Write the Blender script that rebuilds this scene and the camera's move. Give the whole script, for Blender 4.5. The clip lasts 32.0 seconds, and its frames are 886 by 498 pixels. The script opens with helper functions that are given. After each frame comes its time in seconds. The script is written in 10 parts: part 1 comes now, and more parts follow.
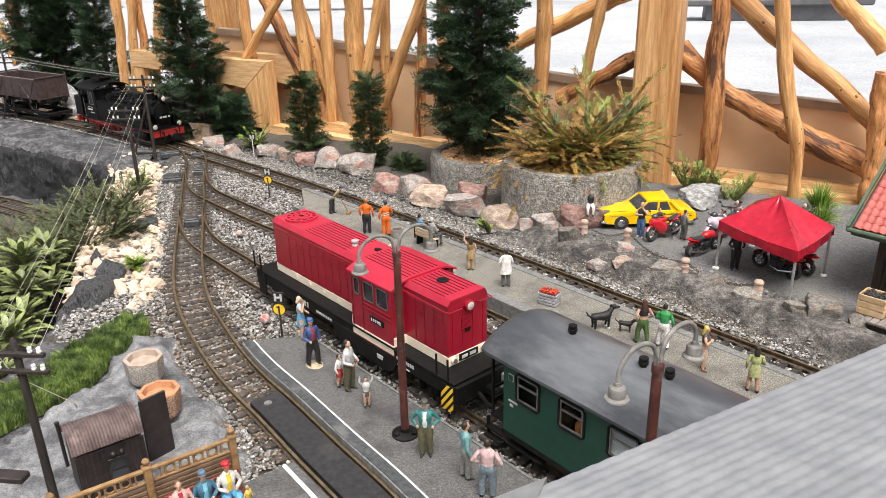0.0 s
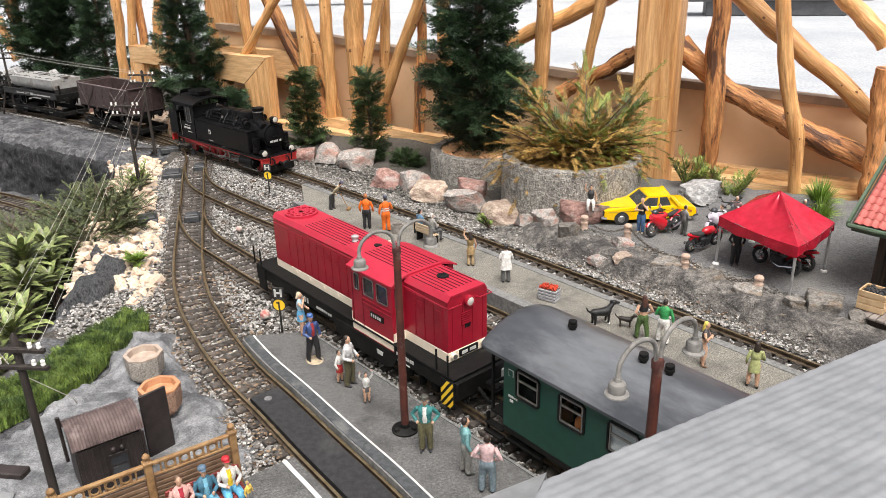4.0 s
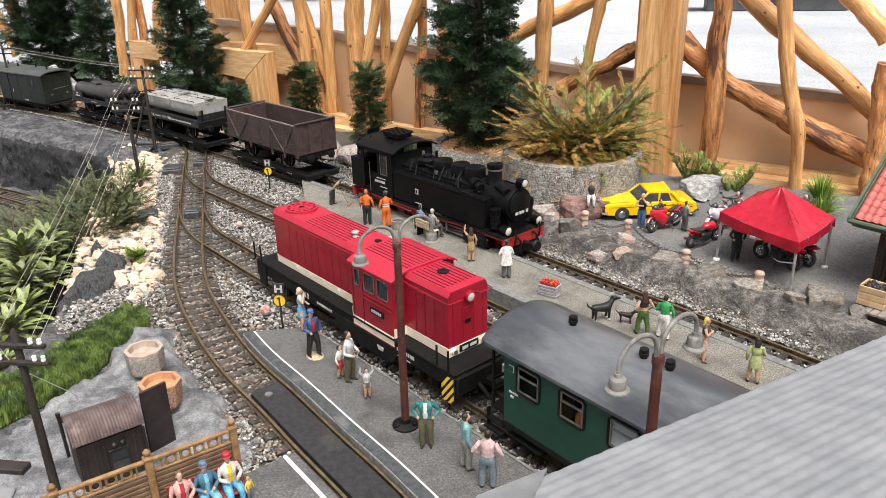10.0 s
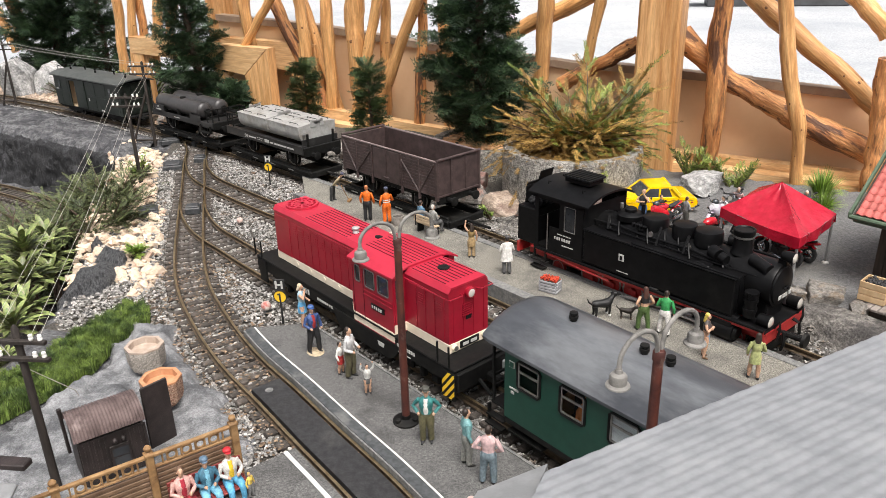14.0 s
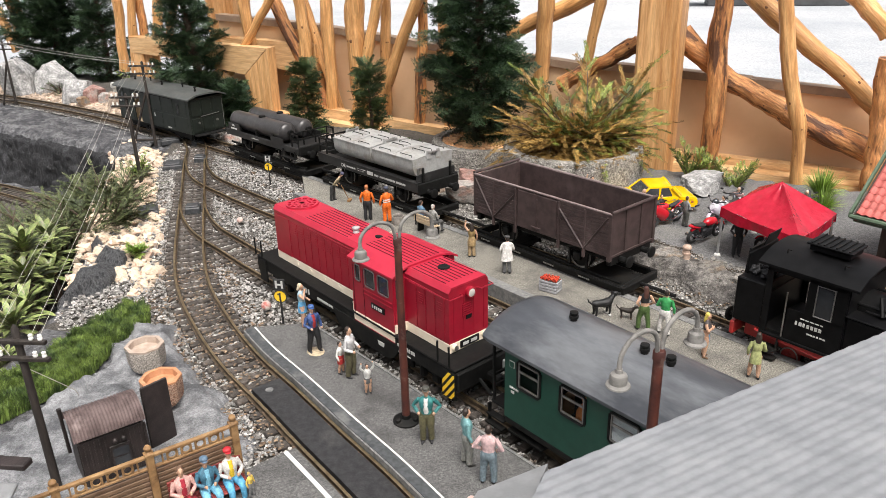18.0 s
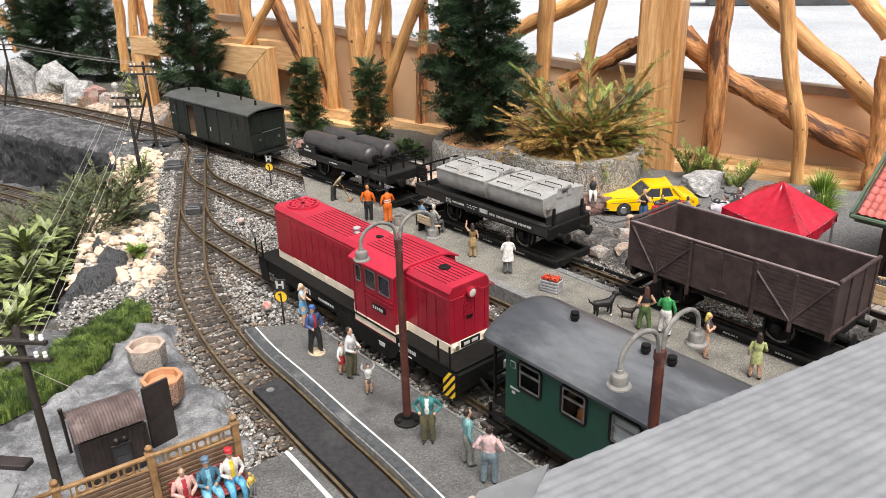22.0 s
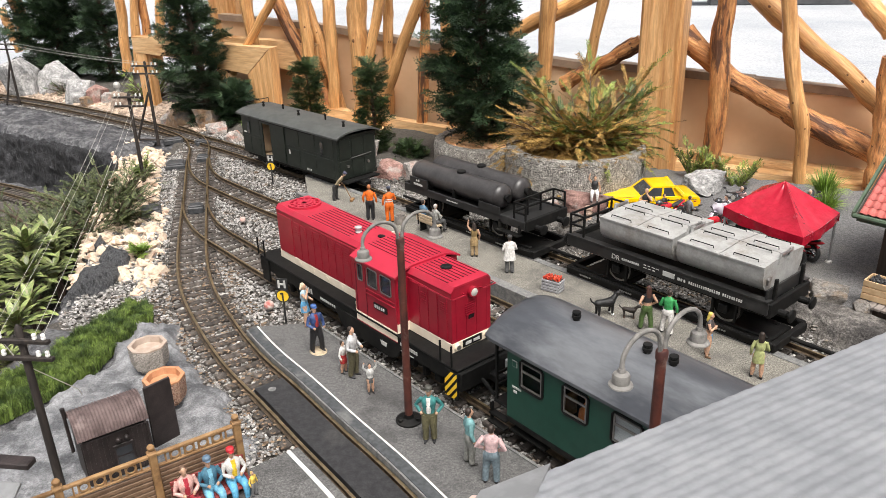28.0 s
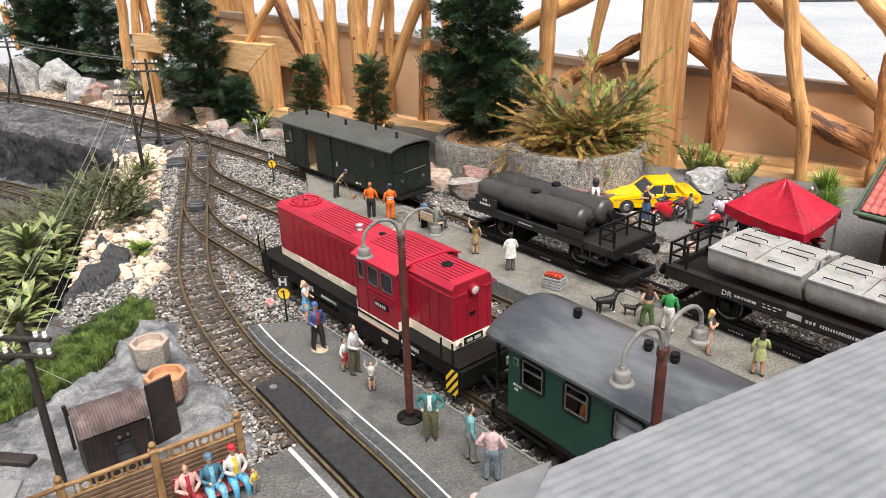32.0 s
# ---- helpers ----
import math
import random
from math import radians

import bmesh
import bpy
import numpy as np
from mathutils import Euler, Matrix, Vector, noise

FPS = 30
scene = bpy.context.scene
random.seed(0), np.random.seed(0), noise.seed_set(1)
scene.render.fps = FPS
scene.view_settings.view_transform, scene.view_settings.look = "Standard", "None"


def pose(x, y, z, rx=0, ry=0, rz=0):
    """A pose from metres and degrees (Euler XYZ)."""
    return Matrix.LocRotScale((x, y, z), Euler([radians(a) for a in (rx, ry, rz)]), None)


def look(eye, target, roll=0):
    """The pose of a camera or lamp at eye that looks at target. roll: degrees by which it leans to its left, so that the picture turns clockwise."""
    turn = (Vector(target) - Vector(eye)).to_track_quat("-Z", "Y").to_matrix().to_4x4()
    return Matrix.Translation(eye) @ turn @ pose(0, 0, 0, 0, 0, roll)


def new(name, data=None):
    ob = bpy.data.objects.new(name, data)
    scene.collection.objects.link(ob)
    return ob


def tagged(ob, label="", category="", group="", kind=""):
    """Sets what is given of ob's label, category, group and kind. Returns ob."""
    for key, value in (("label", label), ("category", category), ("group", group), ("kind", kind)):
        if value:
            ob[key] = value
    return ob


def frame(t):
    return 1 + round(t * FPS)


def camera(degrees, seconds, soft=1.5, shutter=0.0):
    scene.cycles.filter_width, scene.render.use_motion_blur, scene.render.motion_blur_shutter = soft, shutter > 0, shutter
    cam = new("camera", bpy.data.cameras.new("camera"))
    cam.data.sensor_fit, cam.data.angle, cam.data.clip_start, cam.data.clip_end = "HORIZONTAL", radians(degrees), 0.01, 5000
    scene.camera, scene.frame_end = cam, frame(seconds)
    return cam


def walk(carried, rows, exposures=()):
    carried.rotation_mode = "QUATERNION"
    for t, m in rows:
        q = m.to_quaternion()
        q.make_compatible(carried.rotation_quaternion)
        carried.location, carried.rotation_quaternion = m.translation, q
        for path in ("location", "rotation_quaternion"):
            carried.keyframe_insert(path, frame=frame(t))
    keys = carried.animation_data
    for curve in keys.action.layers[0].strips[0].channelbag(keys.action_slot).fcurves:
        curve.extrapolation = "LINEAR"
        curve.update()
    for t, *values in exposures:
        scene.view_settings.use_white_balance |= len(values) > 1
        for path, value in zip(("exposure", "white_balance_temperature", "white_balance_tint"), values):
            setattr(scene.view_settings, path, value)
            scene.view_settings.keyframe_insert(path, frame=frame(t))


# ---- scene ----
from mathutils import kdtree

# ------------------------------------------------------------------ camera
EYE_Z = 0.512
cam = camera(60.5, 32.0, soft=0.5)


BASE = pose(0, 0, EYE_Z, 90 - 21.855) @ pose(0, 0, 0, 0, 0, -1.357)


def aim(back, a, b, c):
    """A pose near the first one: millimetres backwards, and turns about the camera's own axes in thousandths."""
    return BASE @ pose(0, 0, back / 1000, *(math.degrees(k / 1000) for k in (a, b, c)))


TURNS = [(0, 0, -0.01, 0.01, -0.06), (0.5, 0, -0.04, 0.02, -0.13), (1, 0, -0.26, 0.01, -0.03), (1.5, 0.1, -1.17, 0.03, -0.03), (2, -0.1, -2.5, 0.1, -0.24), (2.5, -0.3, -3.95, 0.14, -0.26),
         (3, -0.4, -4.99, 0.05, -0.11), (3.5, -0.4, -5.41, 0, -0.09), (5.5, -0.4, -6.45, -0.06, -0.13), (6.5, -0.6, -6.87, 0.2, -0.2), (7.5, -0.6, -7.86, 0.44, -0.34), (8.5, -0.7, -8.92, 0.57, -0.42),
         (9, -0.8, -9.59, 0.57, -0.36), (9.5, -1, -10.51, 0.5, -0.17), (10, -1.1, -11.51, 0.53, -0.23), (10.5, -1, -12.35, 0.59, -0.52), (11, -1.1, -13.05, 0.75, -0.66), (12, -1.2, -14.36, 0.84, -0.82),
         (13, -1.3, -15.91, 0.92, -0.72), (14, -1.6, -16.82, 1.15, -0.75), (14.5, -1.5, -16.55, 1.17, -0.71), (16.5, -1.7, -16.2, 1.21, -0.7), (17.5, -1.8, -17.07, 1.3, -0.78), (18.5, -1.8, -17.22, 1.39, -0.94),
         (19.5, -1.5, -16.42, 1.67, -0.76), (20.5, -1.6, -16.69, 1.98, -0.71), (21.5, -1.9, -17.23, 2.23, -1.18), (22.5, -1.6, -16.8, 2.7, -1.18), (23.5, -1.4, -16.33, 3.03, -0.85), (24.5, -1.7, -17.27, 3.54, -1.24),
         (25, -1.8, -17.81, 3.73, -1.37), (25.5, -1.8, -18.1, 3.77, -1.4), (27.5, -1.5, -17.68, 4.57, -1.15), (28.5, -1.8, -17.9, 4.79, -1.57), (29.5, -1.5, -17.96, 5.35, -1.67), (30.5, -1.7, -18.13, 5.98, -1.67),
         (31, -1.6, -18.89, 6.05, -1.73), (31.5, -1.8, -20.01, 6.05, -1.57), (32, -1.9, -21.02, 6.03, -1.76)]
walk(cam, [(t, aim(*k)) for t, *k in TURNS], exposures=[(0, 1.04, 6600, 11), (32, 1.04, 6600, 11)])

# ------------------------------------------------------------------ light
SUN_EL, SUN_AZ = 64.0, 165.0         # high, from behind the viewer
world = bpy.data.worlds.new("overcast_sky")
scene.world = world
world.use_nodes = True
wn, wl = world.node_tree.nodes, world.node_tree.links
wn.clear()
sky = wn.new("ShaderNodeTexSky")
sky.sky_type, sky.sun_disc = "NISHITA", False
sky.sun_elevation, sky.sun_rotation = radians(SUN_EL), radians(SUN_AZ)
sky.air_density, sky.dust_density, sky.ozone_density = 1.0, 6.0, 1.0
soften = wn.new("ShaderNodeHueSaturation")
soften.inputs["Saturation"].default_value = 0.25
bg = wn.new("ShaderNodeBackground")
bg.inputs["Strength"].default_value = 0.092
wo = wn.new("ShaderNodeOutputWorld")
wl.new(sky.outputs[0], soften.inputs["Color"])
wl.new(soften.outputs[0], bg.inputs["Color"])
wl.new(bg.outputs[0], wo.inputs["Surface"])
sun = new("sun", bpy.data.lights.new("sun", "SUN"))
sun.data.energy, sun.data.angle, sun.data.color = 2.05, radians(34), (1, 0.97, 0.92)
_d = Vector((math.sin(radians(SUN_AZ)) * math.cos(radians(SUN_EL)), math.cos(radians(SUN_AZ)) * math.cos(radians(SUN_EL)), math.sin(radians(SUN_EL))))
sun.matrix_world = look(_d * 8, (0, 0, 0))


# ------------------------------------------------------------------ materials
def mat(name, c1, c2=None, scale=60.0, rough=0.6, rvar=0.12, metal=0.0, bump=0.25, bscale=400.0, rnd=0.0, island=0.0,
        stain=None, stain_at=0.6, sscale=14.0, stretch=(1, 1, 1), depth=0.0006, spec=0.5, wave=None, coat=0.0, speck=0.0, spscale=900.0, edge=.07, cells=0.0):
    """A surface: two tones in a fine noise, a stain colour in a broad one, grain relief, and a tone of its own a piece."""
    m = bpy.data.materials.new(name)
    m.use_nodes = True
    n, l = m.node_tree.nodes, m.node_tree.links
    b = n["Principled BSDF"]
    tc = n.new("ShaderNodeTexCoord")
    mp = n.new("ShaderNodeMapping")
    mp.inputs["Scale"].default_value = stretch
    l.new(tc.outputs["Object"], mp.inputs["Vector"])

    def noise_node(s, detail=5.0, rough_=0.6):
        k = n.new("ShaderNodeTexNoise")
        k.inputs["Scale"].default_value, k.inputs["Detail"].default_value, k.inputs["Roughness"].default_value = s, detail, rough_
        l.new(mp.outputs[0], k.inputs["Vector"])
        return k

    def ramp(src, a, z):
        k = n.new("ShaderNodeMapRange")
        k.inputs["From Min"].default_value, k.inputs["From Max"].default_value = a, z
        l.new(src, k.inputs["Value"])
        return k.outputs["Result"]

    def mix(f, x, y, kind="MIX"):
        k = n.new("ShaderNodeMix")
        k.data_type, k.blend_type = "RGBA", kind
        for sock, v in ((k.inputs[0], f), (k.inputs[6], x), (k.inputs[7], y)):
            if hasattr(v, "links"):
                l.new(v, sock)
            elif isinstance(v, float):
                sock.default_value = v
            else:
                sock.default_value = (*v, 1)
        return k.outputs[2]

    c2 = c2 or tuple(min(1, x * 1.25 + .004) for x in c1)
    fine = noise_node(scale)
    col = mix(ramp(fine.outputs["Fac"], .38, .62), c1, c2)
    broad = noise_node(sscale, 6.0, 0.65)
    if stain:
        col = mix(ramp(broad.outputs["Fac"], stain_at - edge, stain_at + edge), col, stain)
    else:
        f = ramp(broad.outputs["Fac"], .3, .7)
        k = n.new("ShaderNodeMapRange")
        k.inputs["To Min"].default_value, k.inputs["To Max"].default_value = .86, 1.1
        l.new(f, k.inputs["Value"])
        g = n.new("ShaderNodeCombineColor")
        for i in range(3):
            l.new(k.outputs[0], g.inputs[i])
        col = mix(1.0, col, g.outputs[0], "MULTIPLY")
    if speck:
        k = n.new("ShaderNodeMapRange")
        k.inputs["From Min"].default_value, k.inputs["From Max"].default_value = .36, .64
        k.inputs["To Min"].default_value, k.inputs["To Max"].default_value = 1 - speck, 1 + speck
        l.new(noise_node(spscale, 3.0, .7).outputs["Fac"], k.inputs["Value"])
        g = n.new("ShaderNodeCombineColor")
        for i in range(3):
            l.new(k.outputs[0], g.inputs[i])
        col = mix(1.0, col, g.outputs[0], "MULTIPLY")
    grains = None
    if cells:                # embedded pebbles with dark gaps between them
        vo = n.new("ShaderNodeTexVoronoi")
        vo.inputs["Scale"].default_value = cells
        l.new(mp.outputs[0], vo.inputs["Vector"])
        k = n.new("ShaderNodeMapRange")
        k.inputs["From Min"].default_value, k.inputs["From Max"].default_value = .3, .75
        k.inputs["To Min"].default_value, k.inputs["To Max"].default_value = 1.1, .48
        l.new(vo.outputs["Distance"], k.inputs["Value"])
        grains = k.outputs[0]
        g = n.new("ShaderNodeCombineColor")
        for i in range(3):
            l.new(grains, g.inputs[i])
        col = mix(1.0, col, g.outputs[0], "MULTIPLY")
    if rnd or island:
        src = n.new("ShaderNodeObjectInfo").outputs["Random"] if rnd else n.new("ShaderNodeNewGeometry").outputs["Random Per Island"]
        a = rnd or island
        k = n.new("ShaderNodeMapRange")
        k.inputs["To Min"].default_value, k.inputs["To Max"].default_value = 1 - a, 1 + a
        l.new(src, k.inputs["Value"])
        g = n.new("ShaderNodeCombineColor")
        for i in range(3):
            l.new(k.outputs[0], g.inputs[i])
        col = mix(1.0, col, g.outputs[0], "MULTIPLY")
    l.new(col, b.inputs["Base Color"])
    r = n.new("ShaderNodeMapRange")
    r.inputs["To Min"].default_value, r.inputs["To Max"].default_value = max(.03, rough - rvar), min(1, rough + rvar)
    l.new(broad.outputs["Fac"], r.inputs["Value"])
    l.new(r.outputs[0], b.inputs["Roughness"])
    b.inputs["Metallic"].default_value = metal
    b.inputs["Specular IOR Level"].default_value = spec
    b.inputs["Coat Weight"].default_value = coat
    if bump:
        bn = n.new("ShaderNodeBump")
        bn.inputs["Strength"].default_value, bn.inputs["Distance"].default_value = bump, depth
        h = noise_node(bscale, 4.0).outputs["Fac"]
        if wave:
            w = n.new("ShaderNodeTexWave")
            w.bands_direction = wave[0]
            w.inputs["Scale"].default_value, w.inputs["Distortion"].default_value = wave[1], wave[2]
            l.new(mp.outputs[0], w.inputs["Vector"])
            h = w.outputs["Fac"]
        l.new(grains or h, bn.inputs["Height"])
        l.new(bn.outputs[0], b.inputs["Normal"])
    return m


M_ROCK = mat("dark_rock", (.045, .046, .05), (.16, .16, .165), 60, .85, bump=1.0, bscale=90, depth=.01, stain=(.035, .035, .04), stain_at=.54, sscale=14, speck=.35, spscale=330)
# bluish dark rock, deepened further by painting in the shade of a steep face
M_ROCKFACE = mat("shaded_dark_rock_face", (.005, .005, .006), (.022, .0225, .025), 70, .8, bump=1.0, bscale=110, depth=.008, stain=(.045, .045, .05), stain_at=.6, sscale=18, stretch=(1.6, 1.6, .3), speck=.4, spscale=300)
M_SLAB = mat("grey_rock_slab", (.13, .133, .14), (.24, .243, .25), 55, .85, bump=.8, bscale=120, depth=.004, stain=(.075, .077, .082), stain_at=.55, sscale=22, speck=.3, spscale=500)
M_SOIL = mat("soil_litter", (.035, .031, .027), (.1, .09, .077), 260, .95, bump=.8, bscale=260, depth=.002, stain=(.05, .045, .038), sscale=12, speck=.4, spscale=600)
M_BALLAST = mat("ballast_stone", (.17, .163, .154), (.37, .357, .338), 180, .9, island=.62, stain=(.13, .09, .06), stain_at=.6, sscale=60, bump=.4, bscale=600, speck=.25, spscale=900)
M_SLEEPER = mat("weathered_sleeper", (.032, .026, .022), (.085, .072, .062), 160, .85, rnd=.3, bump=.5, bscale=500, stretch=(.25, 1, 1), speck=.3, spscale=900)
M_RAIL = mat("rusty_rail", (.05, .035, .022), (.12, .085, .052), 120, .5, metal=.35, bump=.2)
M_RAILTOP = mat("worn_rail_head", (.23, .17, .095), (.36, .28, .17), 90, .38, metal=.8, bump=.1)
M_ASPHALT = mat("platform_asphalt", (.075, .074, .073), (.125, .123, .12), 300, .9, stain=(.06, .059, .058), stain_at=.57, sscale=18, bump=.5, bscale=1400, depth=.0004, speck=.45, spscale=650)
M_PALE = mat("sanded_platform", (.12, .112, .095), (.24, .228, .195), 420, .95, stain=(.12, .113, .1), stain_at=.54, sscale=18, bump=.6, bscale=1100, depth=.0005, speck=.42, spscale=650)
M_KERB = mat("kerb_grey", (.12, .12, .12), (.2, .2, .19), 160, .8, bump=.4, bscale=700, stain=(.08, .08, .08), speck=.25, spscale=900)
M_WHITE = mat("white_paint_line", (.6, .59, .56), (.72, .71, .68), 150, .7, stain=(.36, .34, .32), stain_at=.6, sscale=40, speck=.1)
M_DARKPANEL = mat("crossing_board", (.014, .014, .015), (.03, .03, .031), 120, .6, bump=.3, bscale=500, stain=(.05, .049, .047), stain_at=.62, speck=.3)
M_PLATEAU = mat("square_asphalt", (.08, .079, .08), (.15, .148, .147), 240, .95, stain=(.15, .146, .135), stain_at=.6, sscale=12, bump=.6, bscale=700, depth=.001, speck=.45, spscale=900)
# loose stones carry their grain at the scale of one stone
M_CREAM = mat("cream_stone", (.5, .38, .27), (.7, .58, .46), 3, .85, rnd=.2, stain=(.45, .29, .21), stain_at=.56, sscale=1.6, bump=.5, bscale=7, depth=.002, speck=.15, spscale=14)
M_BOULDER = mat("granite_boulder", (.2, .185, .17), (.4, .365, .335), 7, .85, rnd=.2, stain=(.3, .17, .135), stain_at=.55, sscale=1.8, bump=.8, bscale=9, depth=.004, speck=.35, spscale=22)
M_BOULDER_RED = mat("reddish_boulder", (.17, .09, .075), (.34, .2, .17), 6, .85, rnd=.2, stain=(.33, .29, .26), stain_at=.58, sscale=2, bump=.8, bscale=9, depth=.004, speck=.3, spscale=22)
M_CONCRETE = mat("exposed_gravel_concrete", (.25, .235, .21), (.5, .475, .43), 130, .95, bump=1.0, depth=.003, sscale=30, speck=.35, spscale=520, cells=400)
M_PAVE = mat("pale_concrete_yard", (.36, .37, .385), (.45, .458, .47), 25, .9, stain=(.29, .31, .335), stain_at=.54, sscale=.3, edge=.12, bump=.2, bscale=40, speck=.2, spscale=45)
M_WOOD = mat("spruce_timber", (.5, .265, .105), (.68, .4, .18), 30, .6, rnd=.08, stretch=(3.5, 3.5, .28), bump=.25, bscale=120, stain=(.4, .175, .05), stain_at=.58, sscale=8, speck=.14, spscale=90)
M_LOG = mat("peeled_log", (.46, .22, .075), (.66, .37, .15), 60, .5, rnd=.16, stretch=(1.5, 1.5, .13), stain=(.24, .09, .03), stain_at=.63, sscale=26, edge=.05, bump=.8, bscale=150, depth=.002, speck=.2, spscale=170)
M_BARKLOG = mat("bark_log", (.36, .14, .045), (.56, .27, .1), 60, .6, rnd=.18, stretch=(1.5, 1.5, .2), stain=(.1, .04, .018), stain_at=.545, sscale=24, edge=.03, bump=1.0, bscale=130, depth=.004, speck=.3, spscale=170)
M_KNOT = mat("log_knot", (.1, .04, .015), (.2, .085, .03), 300, .6)
M_PANEL = mat("beige_board", (.72, .48, .28), (.78, .54, .33), 9, .8, bump=.15, bscale=80, sscale=2)
M_PANELTOP = mat("brown_capping", (.26, .18, .125), (.34, .25, .175), 30, .7)
M_PLASTER = mat("plain_wall_plaster", (.5, .48, .44), (.56, .54, .5), 12, .9, sscale=2)


# ------------------------------------------------------------------ mesh tools
class Mesh:
    """Gathers simple solids into one mesh."""

    def __init__(self):
        self.v, self.f, self.mi = [], [], []
        self.m = Matrix.Identity(4)
        self.slot = 0

    def add(self, verts, faces):
        o = len(self.v)
        self.v += [tuple(self.m @ Vector(p)) for p in verts]
        self.f += [tuple(i + o for i in f) for f in faces]
        self.mi += [self.slot] * len(faces)
        return self

    def box(self, c, s, b=0.0):
        hx, hy, hz = (x / 2 for x in s)
        if b <= 0:
            v = [(c[0] + x * hx, c[1] + y * hy, c[2] + z * hz) for x in (-1, 1) for y in (-1, 1) for z in (-1, 1)]
            return self.add(v, [(0, 1, 3, 2), (4, 6, 7, 5), (0, 4, 5, 1), (2, 3, 7, 6), (0, 2, 6, 4), (1, 5, 7, 3)])
        b = min(b, hx * .95, hy * .95, hz * .95)
        v, k = [], {}
        for x in (-1, 1):
            for y in (-1, 1):
                for z in (-1, 1):
                    for a in range(3):
                        q = [x * (hx - b), y * (hy - b), z * (hz - b)]
                        q[a] += (x, y, z)[a] * b
                        k[x, y, z, a] = len(v)
                        v.append((c[0] + q[0], c[1] + q[1], c[2] + q[2]))
        f = []
        for s_ in (-1, 1):
            ring = [(-1, -1), (1, -1), (1, 1), (-1, 1)]
            ring = ring if s_ > 0 else ring[::-1]
            f.append(tuple(k[s_, p, q, 0] for p, q in ring))
            f.append(tuple(k[q, s_, p, 1] for p, q in ring))
            f.append(tuple(k[p, q, s_, 2] for p, q in ring))
        for p in (-1, 1):
            for q in (-1, 1):
                e = [(k[-1, p, q, 1], k[1, p, q, 1], k[1, p, q, 2], k[-1, p, q, 2]),
                     (k[p, -1, q, 2], k[p, 1, q, 2], k[p, 1, q, 0], k[p, -1, q, 0]),
                     (k[p, q, -1, 0], k[p, q, 1, 0], k[p, q, 1, 1], k[p, q, -1, 1])]
                f += [t if p * q < 0 else t[::-1] for t in e]
                for r in (-1, 1):
                    t = (k[p, q, r, 0], k[p, q, r, 1], k[p, q, r, 2])
                    f.append(t if p * q * r > 0 else t[::-1])
        return self.add(v, f)

    def ring_tube(self, pts, radii, seg=8, caps=True, squash=1.0):
        """A tube through points, a radius at each."""
        pts = [Vector(p) for p in pts]
        n = len(pts)
        if not hasattr(radii, "__len__"):
            radii = [radii] * n
        v, f, up = [], [], None
        for i, p in enumerate(pts):
            d = (pts[min(i + 1, n - 1)] - pts[max(i - 1, 0)]).normalized()
            if up is None:
                up = Vector((0, 0, 1)) if abs(d.z) < .9 else Vector((1, 0, 0))
            a = d.cross(up)
            a = a.normalized() if a.length > 1e-6 else Vector((1, 0, 0))
            c = a.cross(d).normalized()
            up = c
            for j in range(seg):
                t = 2 * math.pi * j / seg
                v.append(tuple(p + (a * math.cos(t) + c * math.sin(t) * squash) * radii[i]))
        for i in range(n - 1):
            for j in range(seg):
                k = (j + 1) % seg
                f.append((i * seg + j, i * seg + k, (i + 1) * seg + k, (i + 1) * seg + j))
        if caps:
            f.append(tuple(range(seg))[::-1])
            f.append(tuple(range((n - 1) * seg, n * seg)))
        return self.add(v, f)

    def cyl(self, p0, p1, r0, r1=None, seg=12):
        return self.ring_tube([p0, p1], [r0, r0 if r1 is None else r1], seg)

    def lathe(self, c, prof, seg=16, closed=True, sy=1.0):
        """Profile of (radius, height) turned round the vertical through c."""
        v, f, n = [], [], len(prof)
        for r, z in prof:
            for j in range(seg):
                t = 2 * math.pi * j / seg
                v.append((c[0] + r * math.cos(t), c[1] + r * math.sin(t) * sy, c[2] + z))
        for i in range(n - 1):
            for j in range(seg):
                k = (j + 1) % seg
                f.append((i * seg + j, i * seg + k, (i + 1) * seg + k, (i + 1) * seg + j))
        if closed:
            f.append(tuple(range(seg))[::-1])
            f.append(tuple(range((n - 1) * seg, n * seg)))
        return self.add(v, f)

    def ball(self, c, r, seg=10, rings=6, jit=0.0, rng=None):
        rx, ry, rz = r if hasattr(r, "__len__") else (r, r, r)
        v, f = [], []
        for i in range(1, rings):
            a = math.pi * i / rings
            for j in range(seg):
                t = 2 * math.pi * j / seg
                k = 1 + (rng.uniform(-jit, jit) if rng else 0)
                v.append((c[0] + rx * k * math.sin(a) * math.cos(t), c[1] + ry * k * math.sin(a) * math.sin(t), c[2] - rz * k * math.cos(a)))
        v += [(c[0], c[1], c[2] - rz), (c[0], c[1], c[2] + rz)]
        for i in range(rings - 2):
            for j in range(seg):
                k = (j + 1) % seg
                f.append((i * seg + j, i * seg + k, (i + 1) * seg + k, (i + 1) * seg + j))
        b, t = len(v) - 2, len(v) - 1
        for j in range(seg):
            k = (j + 1) % seg
            f.append((b, k, j))
            f.append((t, (rings - 2) * seg + j, (rings - 2) * seg + k))
        return self.add(v, f)

